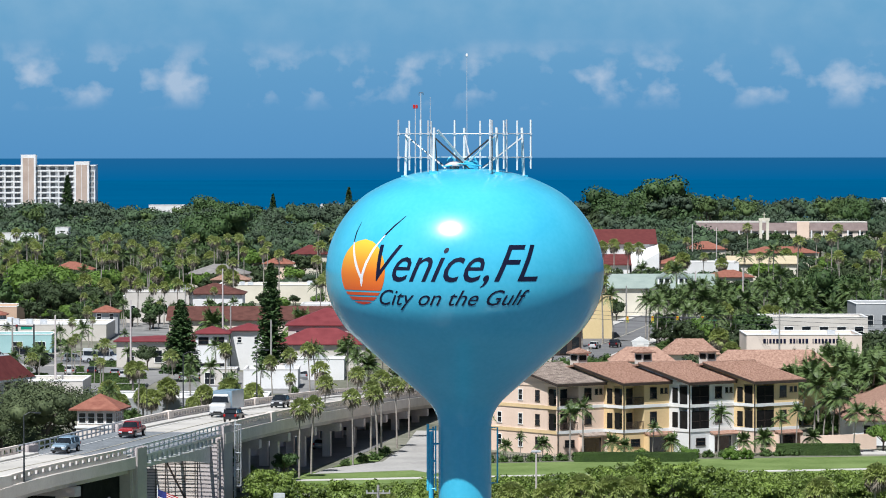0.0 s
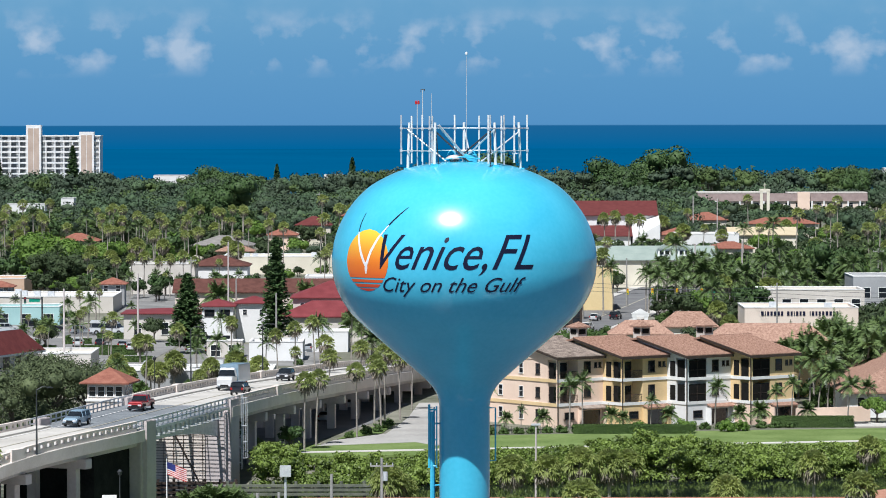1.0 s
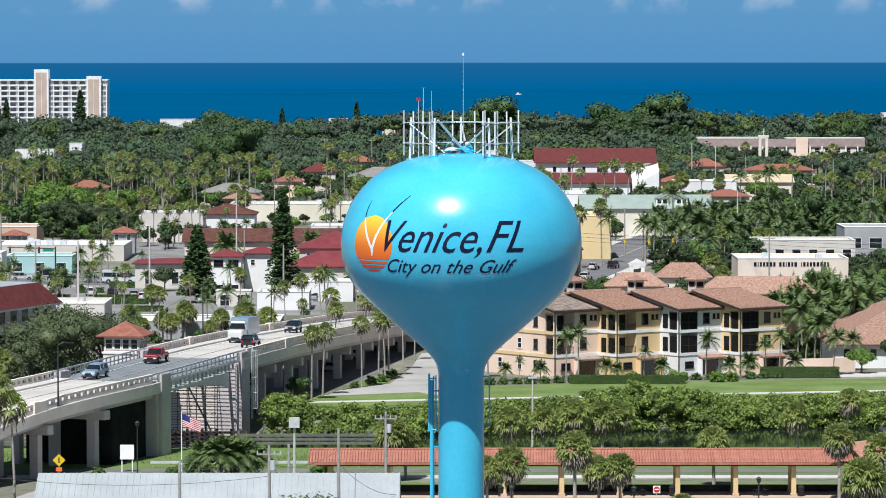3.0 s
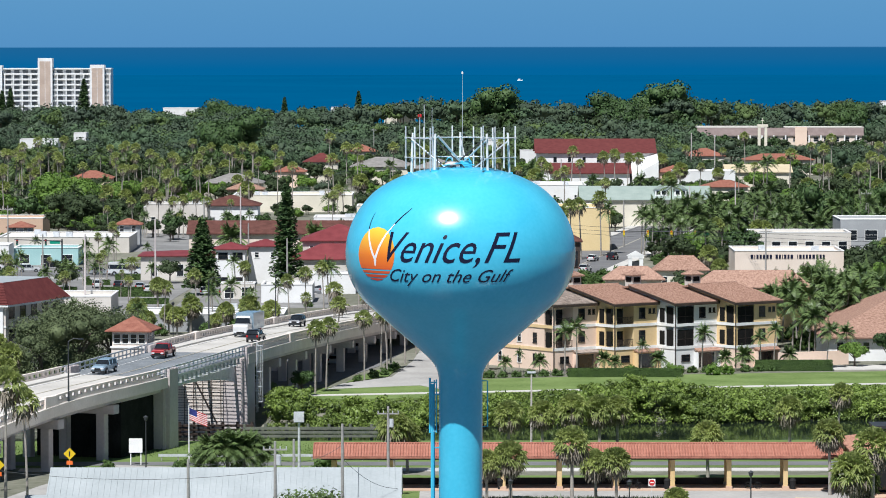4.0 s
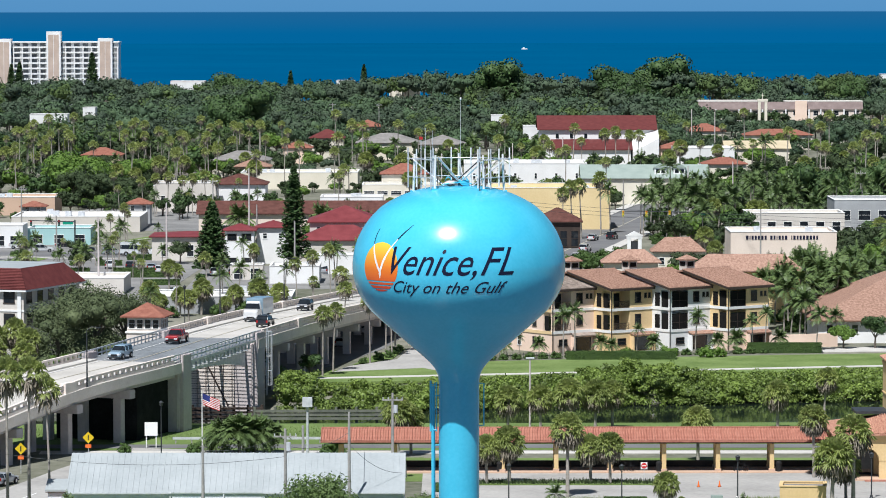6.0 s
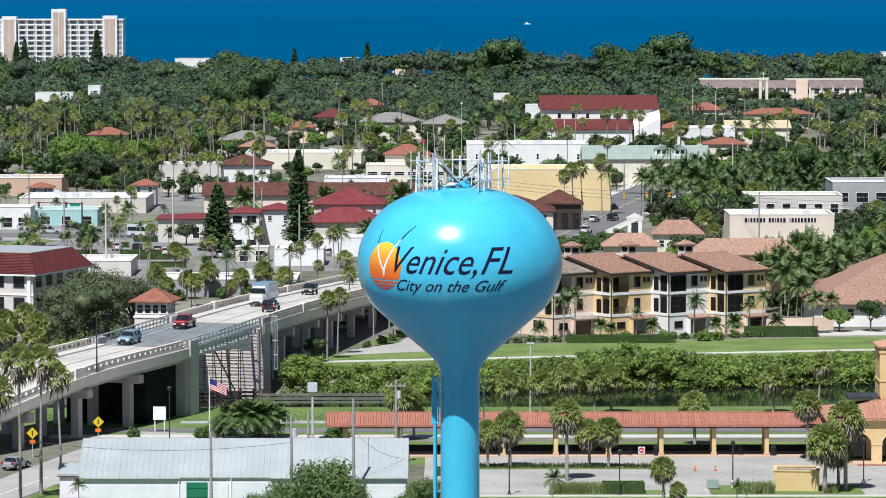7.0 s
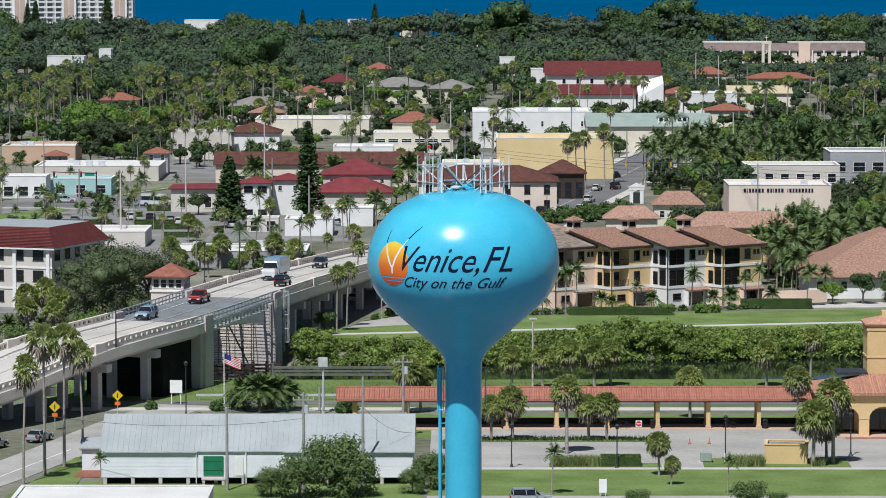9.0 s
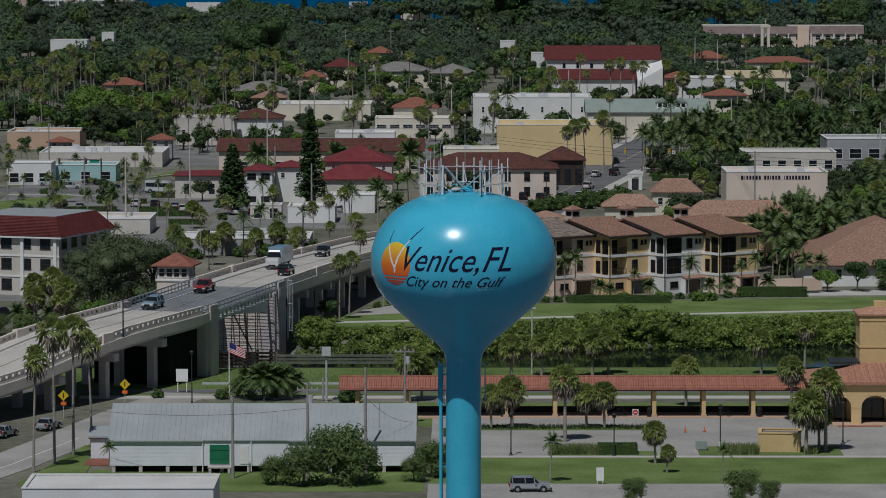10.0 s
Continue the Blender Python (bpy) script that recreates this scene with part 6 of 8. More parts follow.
def broad_tree(seed, h, r, mat, count, size, flat=0.7, label="", masses=8, low=0, fuzz=0.0):
    rng = np.random.default_rng(seed)
    t = thing("tree", Matrix(), label, "tree")
    ls = lobes(rng, r, h - r * flat * 0.85, masses, flat)
    for i in range(low):
        a = 2 * math.pi * (i + rng.random()) / low
        q = r * rng.uniform(0.34, 0.5)
        ls.append((r * 0.62 * math.cos(a), r * 0.62 * math.sin(a), rng.uniform(0.5, h * 0.35), q, q, q * 0.95))
    p, d, s = crown(rng, ls, count, size, fuzz)
    k = 0.74 - fuzz
    v, q, f = leaf_mesh("crown", mat, p, d, s, rng, [(a, b, c, x * k, y * k, z * k) for a, b, c, x, y, z in ls])
    wood = Shape().tube([(0, 0, -0.8), (0.05, 0, h * 0.2), (0.1, 0.05, h * 0.42)], [r * 0.075, r * 0.06, r * 0.045], 7)
    for a, b, c, x, y, z in ls[1:6]:
        wood.tube([(0.08, 0.03, h * 0.33), (a * 0.5, b * 0.5, (h * 0.35 + c) / 2), (a, b, c)], [r * 0.035, r * 0.026, r * 0.012], 5)
    part("trunk", wood, BARK, t)
    part("crown", raw_mesh("crown", mat, v, q, f), mat, t)
    return t


def fan_palm(seed, h, r, lean=0.3, skirt=0, leaves=34, blades=9):
    """Palm with round fan leaves."""
    rng = np.random.default_rng(seed)
    t = thing("palm_tree", Matrix(), "fan palm with a rounded head of green leaves", "palm tree")
    part("trunk", Shape().tube([(0, 0, -0.5), (lean * 0.2, 0, h * 0.4), (lean * 0.7, 0, h * 0.8), (lean, 0, h)], [0.2, 0.15, 0.12, 0.13] if h > 10 else [0.24, 0.19, 0.17, 0.2], 8), PALMBARK, t)

    def fans(n, lo, hi, rad, name, mat, label="", droop=0.25):
        v, f = [], []
        top = np.array([lean, 0, h])
        for i in range(n):
            az = 2.4 * i + rng.random()
            el = math.radians(lo + (hi - lo) * ((i + rng.random()) / n) ** 0.8)
            way = np.array([math.cos(az) * math.cos(el), math.sin(az) * math.cos(el), math.sin(el)])
            c = top + way * rad * (rng.uniform(0.56, 0.7) if blades > 10 else rng.uniform(0.5, 0.68))
            side = np.cross(way, (0, 0, 1.0))
            side /= np.linalg.norm(side) + 1e-9
            hang = way - np.array([0, 0, 0.32]) * (1 - max(0.0, math.sin(el)) ** 0.7)
            hang /= np.linalg.norm(hang) + 1e-9
            up = np.cross(side, hang)
            k = len(v)
            v += [top, top + side * 0.05, c + side * 0.03]
            f.append((k, k + 1, k + 2))
            for j in range(blades):
                ang = math.radians(-115 + 230 * j / (blades - 1) + rng.normal(0, 6))
                out = hang * math.cos(ang) + side * math.sin(ang) + up * rng.normal(0.05, 0.2)
                ln = rad * (rng.uniform(0.28, 0.37) if blades > 10 else rng.uniform(0.34, 0.46))
                w = np.cross(out, up)
                w = w / (np.linalg.norm(w) + 1e-9) * ln * (0.11 if blades > 10 else 0.13)
                mid, tip = c + out * ln * 0.55, c + out * ln - np.array([0, 0, ln * (droop + 0.35 * rng.random())])
                k = len(v)
                v += [c, mid + w, tip, mid - w]
                f += [(k, k + 1, k + 2), (k, k + 2, k + 3)]
        return part(name, raw_mesh(name, mat, np.array(v), np.zeros((0, 4), int), np.array(f)), mat, t, label)

    fans(leaves, -28, 88, r, "crown", FROND)
    if skirt:
        fans(skirt, -82, -14, r * 0.92, "dead_skirt", DEADFROND, "hanging dry fronds", 0.8)
    return t


def feather_palm(seed, h, r, lean=0.5, fronds=17, pairs=15, label="feather palm with arching green fronds"):
    rng = np.random.default_rng(seed)
    t = thing("palm_tree", Matrix(), label, "palm tree")
    part("trunk", Shape().tube([(0, 0, -0.5), (lean * 0.1, 0, h * 0.35), (lean * 0.5, 0, h * 0.75), (lean, 0, h)], [0.2, 0.15, 0.13, 0.12], 7), PALMBARK, t)
    v, f = [], []
    top = np.array([lean, 0, h])
    for i in range(fronds):
        az, el = 2.4 * i + rng.random() * 0.5, math.radians(75 - 85 * (i / fronds) + rng.normal(0, 7))
        flat = np.array([math.cos(az), math.sin(az), 0])
        side = np.array([-math.sin(az), math.cos(az), 0])
        ln = r * rng.uniform(0.9, 1.15)
        prev = None
        for j in range(pairs + 1):
            s = j / pairs
            e = el - s * s * math.radians(75)
            p = top + ln * (flat * (s * math.cos(el) * (1 - 0.12 * s)) + np.array([0, 0, s * math.sin(el) - 0.62 * s * s * math.cos(el)]))
            if prev is not None:
                k = len(v)
                v += [prev + side * 0.03, prev - side * 0.03, p]
                f.append((k, k + 1, k + 2))
            prev = p
            if j < 2:
                continue
            leaf = r * 0.36 * math.sin(math.pi * min(0.97, 0.12 + 0.88 * s)) + 0.12
            fwd = flat * math.cos(e) + np.array([0, 0, math.sin(e)])
            for sg in (-1, 1):
                tip = p + side * sg * leaf * 0.8 + fwd * leaf * 0.5 - np.array([0, 0, leaf * rng.uniform(0.25, 0.6)])
                k = len(v)
                v += [p - fwd * 0.07 * r / 2, p + fwd * 0.07 * r / 2, tip]
                f.append((k, k + 1, k + 2))
    part("crown", raw_mesh("crown", FEATHER, np.array(v), np.zeros((0, 4), int), np.array(f)), FEATHER, t)
    return t


def norfolk_pine(seed, h, r):
    rng = np.random.default_rng(seed)
    t = thing("norfolk_pine", Matrix(), "tall dark tiered Norfolk Island pine", "pine tree")
    part("trunk", Shape().tube([(0, 0, -0.5), (0, 0, h * 0.6), (0, 0, h)], [0.32, 0.2, 0.04], 7), BARK, t)
    pts, nor, size = [], [], []
    tiers = 36
    for i in range(tiers):
        s = i / tiers
        z = h * (0.1 + 0.9 * s)
        rad = r * (1 - s) ** 0.75 * rng.uniform(0.85, 1.1) + 0.25
        for k in range(21):
            a = rng.uniform(0, 2 * math.pi)
            for q in np.linspace(0.15, 1, 9):
                pts.append((rad * q * math.cos(a), rad * q * math.sin(a), z + 0.35 * q * q + rng.normal(0, 0.12)))
                nor.append((0.2 * math.cos(a), 0.2 * math.sin(a), 1))
                size.append(0.32 + 0.12 * (1 - s))
    v, q, f = leaf_mesh("branches", PINELEAF, np.array(pts), np.array(nor), np.array(size), rng)
    part("foliage", raw_mesh("foliage", PINELEAF, v, q, f), PINELEAF, t)
    return t


FIRST = {}


def plant(kind, x, y, scale=1.0, turn=None, z=None, label="", tall=None):
    """Stands a copy of a plant at (x, y); the first use of a kind moves the plant itself."""
    ob = KINDS[kind]
    turn = random.uniform(0, 360) if turn is None else turn
    z = ground_height(x, y) if z is None else z
    m = pose(x, y, z, 0, 0, turn) @ Matrix.Diagonal((scale, scale, tall or scale, 1))
    if kind not in FIRST:
        FIRST[kind] = ob
        ob.matrix_basis = m
        got = ob
    else:
        got = copy_thing(ob, Matrix())
        got.matrix_basis = m
    return tagged(got, label) if label else got


KINDS = {
    "sabal": fan_palm(1, 5.2, 2.35, 0.2, 22, 84, 12), "sabal_b": fan_palm(2, 4.8, 2.3, -0.25, 30, 78, 12), "sabal_tall": fan_palm(3, 7.6, 2.3, 0.4, 54, 72, 12),
    "wash": fan_palm(4, 13.0, 2.15, 0.5, 8, 30, 10), "wash_b": fan_palm(5, 11.5, 2.05, -0.5, 7, 28, 10),
    "queen": feather_palm(6, 8.0, 2.9, 0.5), "queen_b": feather_palm(7, 9.5, 3.1, -0.7), "coconut": feather_palm(8, 8.5, 3.7, 1.1, 20, 17),
    "date": feather_palm(9, 4.2, 3.6, 0.1, 34, 16, "stout date palm with a dense round crown"),
    "royal": feather_palm(10, 11.5, 3.1, 0.2, 15, 14),
    "tree": broad_tree(11, 9.0, 4.6, LEAF, 1250, 0.36, 0.75, "dense rounded green broadleaf tree", fuzz=0.08),
    "tree_b": broad_tree(12, 8.0, 4.2, OLIVELEAF, 1200, 0.35, 0.8, "dark olive rounded oak tree", fuzz=0.08),
    "tree_c": broad_tree(13, 7.0, 4.4, BRIGHTLEAF, 1200, 0.35, 0.62, "bright green low spreading tree", 9),
    "tree_far": broad_tree(31, 9.0, 4.6, LEAF, 420, 0.58, 0.75, "dense rounded green broadleaf tree", fuzz=0.06),
    "tree_b_far": broad_tree(32, 8.0, 4.2, OLIVELEAF, 400, 0.56, 0.8, "dark olive rounded oak tree", fuzz=0.06),
    "tree_c_far": broad_tree(33, 7.0, 4.4, BRIGHTLEAF, 400, 0.56, 0.62, "bright green low spreading tree", 9),
    "oak_dark": broad_tree(26, 11.5, 6.5, OLIVELEAF, 2400, 0.3, 0.66, "broad very dark oak with a spreading crown", 11, 8, 0.1),
    "oak": broad_tree(14, 11.5, 6.5, OAKLEAF, 5600, 0.2, 0.72, "broad dark oak with a spreading crown", 11, 8, 0.16),
    "banyan": broad_tree(15, 21.0, 14.0, LEAF, 5600, 0.58, 0.62, "huge dark banyan with a domed crown", 13, 11),
    "poinciana": broad_tree(16, 11.5, 10.5, BRIGHTLEAF, 4500, 0.48, 0.42, "wide flat-topped bright green tree", 12),
    "shrub": broad_tree(17, 2.6, 1.9, HEDGE, 520, 0.19, 0.75, "rounded dark green shrub", 6, 6),
    "shrub_b": broad_tree(18, 2.0, 1.6, BRIGHTLEAF, 600, 0.18, 0.7, "bright green rounded shrub", 6, 6),
    "bushy": broad_tree(19, 6.8, 3.5, BUSHLEAF, 5200, 0.18, 1.05, "bushy dense dark green tree", 17, 4, 0.34),
    "wash_far": fan_palm(24, 13.5, 1.75, 0.4, 8, 30, 7), "wash_far_b": fan_palm(25, 11.5, 1.7, -0.5, 10, 28, 7),
    "pine": norfolk_pine(20, 20.5, 3.1), "pine_b": norfolk_pine(21, 14.5, 3.6),
}

def most_height(x, y):
    """The height under which a tree at (x, y) leaves the fronts behind it in view."""
    best = 99.0
    for x0, y0, x1, y1, h in FOOT:
        if x0 - 2 < x < x1 + 2 and 0 < y0 - y < 330:
            best = min(best, h * (0.4 if y0 > 1230 else 0.62) + 46.0 * (y0 - y) / (y0 + 70) + 0.6)
    return best


random.seed(5)
# foreground: street palms, station palms and lawn trees
for x, y, sc, up in ((-48.6, 355.2, 0.93, 1.12), (-46.9, 362.2, 1.02, 1.2), (-45.4, 369.5, 1.05, 1.15), (-43.9, 376.9, 0.9, 1.07)):
    plant("wash" if sc > 1 else "wash_b", x, y, sc, tall=up, label="tall slim fan palm beside the street")
for x, y, up in ((-63.6, 497, 1.0), (-61.4, 499, 1.08), (-59.2, 496, 0.95), (-62.8, 493, 0.82), (-59.4, 492, 0.78)):
    plant("sabal_tall", x, y, 0.9, tall=up, label="full fan palm behind the bridge parapet")
for kind, x, y, sc in (("sabal", 4.4, 392.8, 0.82), ("sabal_b", 7.0, 393.6, 1.0), ("sabal_b", 16.3, 394.0, 0.85), ("sabal", 18.5, 392.8, 0.85), ("sabal_tall", 13.3, 381.0, 1.0),
                       ("sabal", 23.4, 362.2, 0.72), ("sabal_b", 24.4, 354.5, 0.5), ("sabal", 41.6, 369.2, 1.12), ("sabal_tall", 44.1, 371.2, 1.08), ("sabal_tall", 42.3, 399.2, 0.9), ("sabal_b", 43.6, 374.0, 0.9),
                       ("sabal_b", 18.7, 449, 1.0), ("sabal", 7.4, 440.9, 0.95), ("sabal_b", 11.7, 449.5, 0.9), ("sabal", 15.2, 447, 1.0), ("sabal", 29.9, 416.0, 0.95), ("sabal_b", 42.3, 452, 0.95), ("sabal_tall", 48.6, 456, 0.8), ("sabal", -6.2, 421, 1.05), ("sabal_b", -4.6, 423.5, 0.9), ("sabal", 21, 452, 0.9)):
    plant(kind, x, y, sc, label="cabbage palm with a shaggy grey skirt by the station" if y > 380 else "cabbage palm on the lawn")
for x, y, sc in ((10.8, 346.8, 0.58), (30.3, 347.5, 0.45), (-39.5, 351.5, 0.42)):
    plant("queen", x, y, sc, label="young feather palm on the lawn")
for x, y, sc in ((-23.6, 424, 0.95), (-27.5, 425, 0.85), (-25.4, 423, 1.0), (-21.8, 425, 0.8)):
    plant("date", x, y, sc, label="low spreading date palm beside the lane", tall=sc * 0.75)
for kind, x, y, sc in (("bushy", -17.0, 344, 0.72), ("bushy", -13.2, 346, 1.02), ("bushy", -10.8, 345, 0.74), ("bushy", -20.2, 345, 0.5), ("bushy", -2.6, 351.5, 0.62), ("bushy", -4.6, 347.5, 0.45), ("bushy", 19.6, 331.5, 0.42), ("bushy", 31.5, 331.5, 0.56), ("bushy", 34.6, 332.5, 0.36), ("shrub", -0.2, 361, 1.0), ("shrub", 1.6, 386, 0.7), ("shrub", -39.6, 425, 0.5), ("shrub", -31, 424, 0.6), ("bushy", -25.6, 424.5, 0.72), ("bushy", -22.6, 425, 0.6), ("bushy", -28.4, 424.5, 0.45), ("shrub", -14, 420, 0.9)):
    plant(kind, x, y, sc, label="" if kind != "bushy" else "dense bushy tree beside the lane" if y > 400 else "dense bushy tree beside the warehouse" if x < 0 else "dense bushy tree beside the drive")

# far bank and bridge end
for x, y, sc, kind in ((-18.4, 515, 0.8, "wash_b"), (-17.1, 522, 0.78, "wash_b"), (-12.0, 535.6, 0.7, "wash"), (-9.9, 549, 0.72, "wash"), (-8.9, 546.5, 0.75, "wash_b"), (-16.5, 556, 0.74, "wash"), (-8.5, 554, 0.8, "wash"), (-6.5, 566, 0.75, "wash_b"), (-12.5, 575, 0.75, "wash"), (-18.0, 590, 0.75, "wash"), (-5, 585, 0.7, "wash_b")):
    plant(kind, x, y, sc, label="slim palm beside the bridge ramp")
for x, y, sc in ((-13.0, 534.2, 0.4), (-10.8, 540.5, 0.5), (-9.3, 544.5, 0.45), (-8.6, 551, 0.5), (-7.9, 556, 0.4)):
    plant("shrub", x, y, sc, z=1.05, label="low shrub in the planted island")
for x, y, sc, kind in ((17.2, 548.5, 0.75, "queen"), (19.0, 549.0, 0.7, "queen_b"), (28.4, 548, 0.5, "queen"), (37.4, 549.5, 0.72, "queen"), (46.5, 554, 0.6, "queen"), (48.5, 555, 0.62, "queen_b"), (6.0, 553, 0.75, "queen"), (10.5, 549.5, 0.35, "queen"), (56.5, 556, 0.65, "coconut"), (56.0, 571, 0.8, "coconut")):
    plant(kind, x, y, sc, label="feather palm in front of the apartments")
for x in range(0, 46):
    y = 538.5 + 0.28 * x + 2.2
    if x % 2 == 0 and x not in (24, 26, 36):
        plant("shrub", x + 6, y, 0.42 + 0.12 * random.random(), z=0.85, label="clipped hedge shrub below the apartments")
for x, y, sc, kind in ((33.2, 543, 0.9, "shrub_b"), (38.8, 545, 0.8, "shrub_b"), (41, 546, 0.7, "shrub_b"), (26.5, 546, 0.7, "shrub_b"), (61, 560, 0.5, "tree_c"), (66, 560.5, 0.55, "tree"), (71, 561, 0.6, "tree"), (76, 562, 0.55, "tree_c"), (84, 565, 0.7, "tree"), (-27.5, 512, 0.5, "tree"), (-24.8, 508, 0.4, "bushy"), (-20, 511, 0.42, "tree")):
    plant(kind, x, y, sc)
for x, y, sc in ((8.5, 547.5, 0.4), (13.5, 547.8, 0.45), (23.0, 548.2, 0.5), (24.6, 548.5, 0.4), (31.0, 549.0, 0.5), (41.0, 551, 0.5), (44.0, 553, 0.55), (51, 557, 0.5)):
    plant("date", x, y, sc, label="low dark palm in the apartment garden")
for i in range(44):
    x, y = random.uniform(58, 92), random.uniform(592, 690)
    if x > 80 or most_height(x, y) > 10.5:
        plant(random.choice(["coconut", "coconut", "queen_b"]), x, y, random.uniform(0.75, 1.05), label="tall coconut palm in a dense grove")
for i in range(26):
    plant("coconut", random.uniform(54, 67), random.uniform(592, 645), random.uniform(0.8, 1.05), label="tall coconut palm in a dense grove")
for i in range(16):
    plant("shrub", random.uniform(52, 70), random.uniform(588, 640), random.uniform(0.8, 1.3), label="dark undergrowth below the coconut palms")
for i in range(10):
    plant("tree", random.uniform(78, 95), random.uniform(612, 700), random.uniform(0.8, 1.1))

for x, y, sc in ((54.2, 590, 0.85), (55.6, 598, 0.95), (53.0, 606, 0.9), (55.9, 580, 0.75), (54.0, 574, 0.7), (56.4, 613, 0.95), (60.5, 565.8, 0.55), (52.0, 596, 0.8)):
    plant("coconut", x, y, sc, label="full coconut palm beside the tiled house")
for x, y, sc in ((71, 566.5, 0.5), (76.5, 567.0, 0.5), (81, 567.5, 0.5)):
    plant("bushy", x, y, sc, label="dense dark garden tree before the tiled house")
for x, y, sc in ((24.8, 838, 0.92), (26.9, 842, 1.03), (29.1, 846, 1.04), (34.0, 860, 1.12), (47.0, 1180, 1.08), (50.1, 1185, 1.12), (53.8, 1180, 1.05), (56.6, 1180, 1.05)):
    plant("wash_b", x, y, sc, label="tall fan palm before a plain wall downtown")
for x, y, sc in ((44.5, 842, 0.95), (46.8, 850, 1.05), (49.5, 846, 1.0), (52.0, 858, 1.1), (54.5, 850, 0.95), (56.5, 864, 1.1), (47.5, 866, 1.1), (43.0, 858, 1.0), (58.5, 852, 1.0), (36.5, 868, 1.05), (60.0, 845, 0.9), (51.0, 838, 0.85)):
    plant("queen_b", x, y, sc, label="full dark palm beside the downtown avenue")
for x, y, sc in ((46, 838, 0.8), (50, 842, 0.9), (55, 840, 0.9), (58.5, 838, 1.0), (48.5, 855, 0.9)):
    plant("shrub", x, y, sc, label="dark shrub below the avenue palms")
for x, y, sc in ((-47.6, 838, 1.25), (-29.1, 838, 1.28), (-12.1, 838, 1.38)):
    plant("date", x, y, sc, label="tall date palm with a wide crown before the arcade")

for x, y, sc in ((24.5, 752, 1.0), (27.0, 757, 1.2), (29.5, 760, 1.1), (31.5, 757, 1.3), (33.5, 762, 1.0), (15.5, 732, 1.1), (17.5, 735, 1.3), (19.8, 738, 1.2), (22.0, 742, 1.3), (24.0, 744, 1.0), (35.0, 768, 1.2), (30.0, 748, 1.2), (26.0, 742, 1.2), (33.0, 740, 1.4), (36.5, 745, 1.3)):
    plant("shrub", x, y, sc, label="dark shrub on the corner of the avenue")
# trees round the office and the bridge house
for x, y, sc, kind in ((-58.0, 530, 0.82, "oak"), (-53.5, 538, 0.88, "oak"), (-50.0, 552, 0.8, "oak"), (-56, 552, 0.9, "oak"), (-61, 520, 0.55, "oak"), (-49.5, 575, 0.6, "tree_b"), (-69, 497, 0.5, "bushy"), (-64.5, 492, 0.6, "bushy"), (-60, 498, 0.55, "bushy"), (-56, 512, 0.5, "tree_c")):
    plant(kind, x, y, sc)
for x, y, sc in ((-64.6, 500, 0.6), (-62.0, 503, 0.62), (-59.5, 500, 0.55), (-67, 505, 0.6)):
    plant("date", x, y, sc, label="bushy palm beside the bridge approach")
plant("pine", -31.9, 749, 1.0, label="tall dark Norfolk pine behind the red-roofed block")
plant("pine_b", -47.1, 727, 1.0, label="broad dark Norfolk pine in the parking lot")
for x, y, sc in ((-40, 640, 0.75), (-38, 655, 0.8), (-36, 668, 0.75), (-43, 645, 0.75), (-27, 640, 0.7), (-24.5, 650, 0.75), (-30, 662, 0.7), (-22, 668, 0.75), (-47, 622, 0.7), (-33.5, 628, 0.7)):
    plant(random.choice(["wash_b", "queen", "wash_b"]), x, y, sc, label="fan palm along the car park")
for x, y, sc in ((-52, 627, 0.9), (-46.5, 626, 0.75), (-43, 628, 0.95), (-37, 627, 0.8), (-33, 628, 0.95), (-29.5, 626, 0.85)):
    plant("sabal_b", x, y, sc, label="shaggy fan palm before the low building")
for x, y, sc in ((-50, 626, 1.0), (-40, 627, 0.9), (-35.5, 627, 1.1), (-31, 627.5, 0.9), (-27, 628, 1.2), (-47.8, 622, 0.8)):
    plant("shrub", x, y, sc, label="dark shrub before the low building")
for x, y, sc in ((-49, 612, 0.7), (-44, 610, 0.8), (-53, 690, 0.8), (-38, 615, 0.6), (-20, 600, 0.7), (-30, 607, 0.7)):
    plant("sabal", x, y, sc, label="squat fan palm by the low buildings")
plant("banyan", -79.5, 1440, 0.95, label="huge dark domed banyan standing above the palms")
plant("banyan", 76, 1780, 1.05)
plant("banyan", 22, 1800, 1.17)
plant("banyan", 98, 1800, 1.25)
plant("banyan", -225, 1830, 1.0)
plant("banyan", -104, 1850, 0.85)
plant("banyan", 180, 1800, 0.85)
for x, y, sc in ((-214.5, 1890, 1.1), (-211.0, 1895, 1.15), (-174.5, 1880, 1.38), (-43.5, 1870, 1.1), (-79.0, 1880, 0.95)):
    plant("pine", x, y, sc, label="dark Norfolk pine rising above the shore trees")
plant("poinciana", -99.9, 1010, 0.98)
plant("poinciana", -92, 1062, 0.7)
plant("oak_dark", -93.5, 985, 1.05, label="broad very dark oak below a flat-topped tree", tall=0.8)
plant("oak_dark", -86, 979, 0.95, tall=0.72)
plant("oak_dark", -100, 992, 0.8)
plant("banyan", 88.5, 905, 0.56, label="large rounded dark green tree", tall=0.68)
plant("banyan", 112, 985, 0.55, label="large rounded green tree")


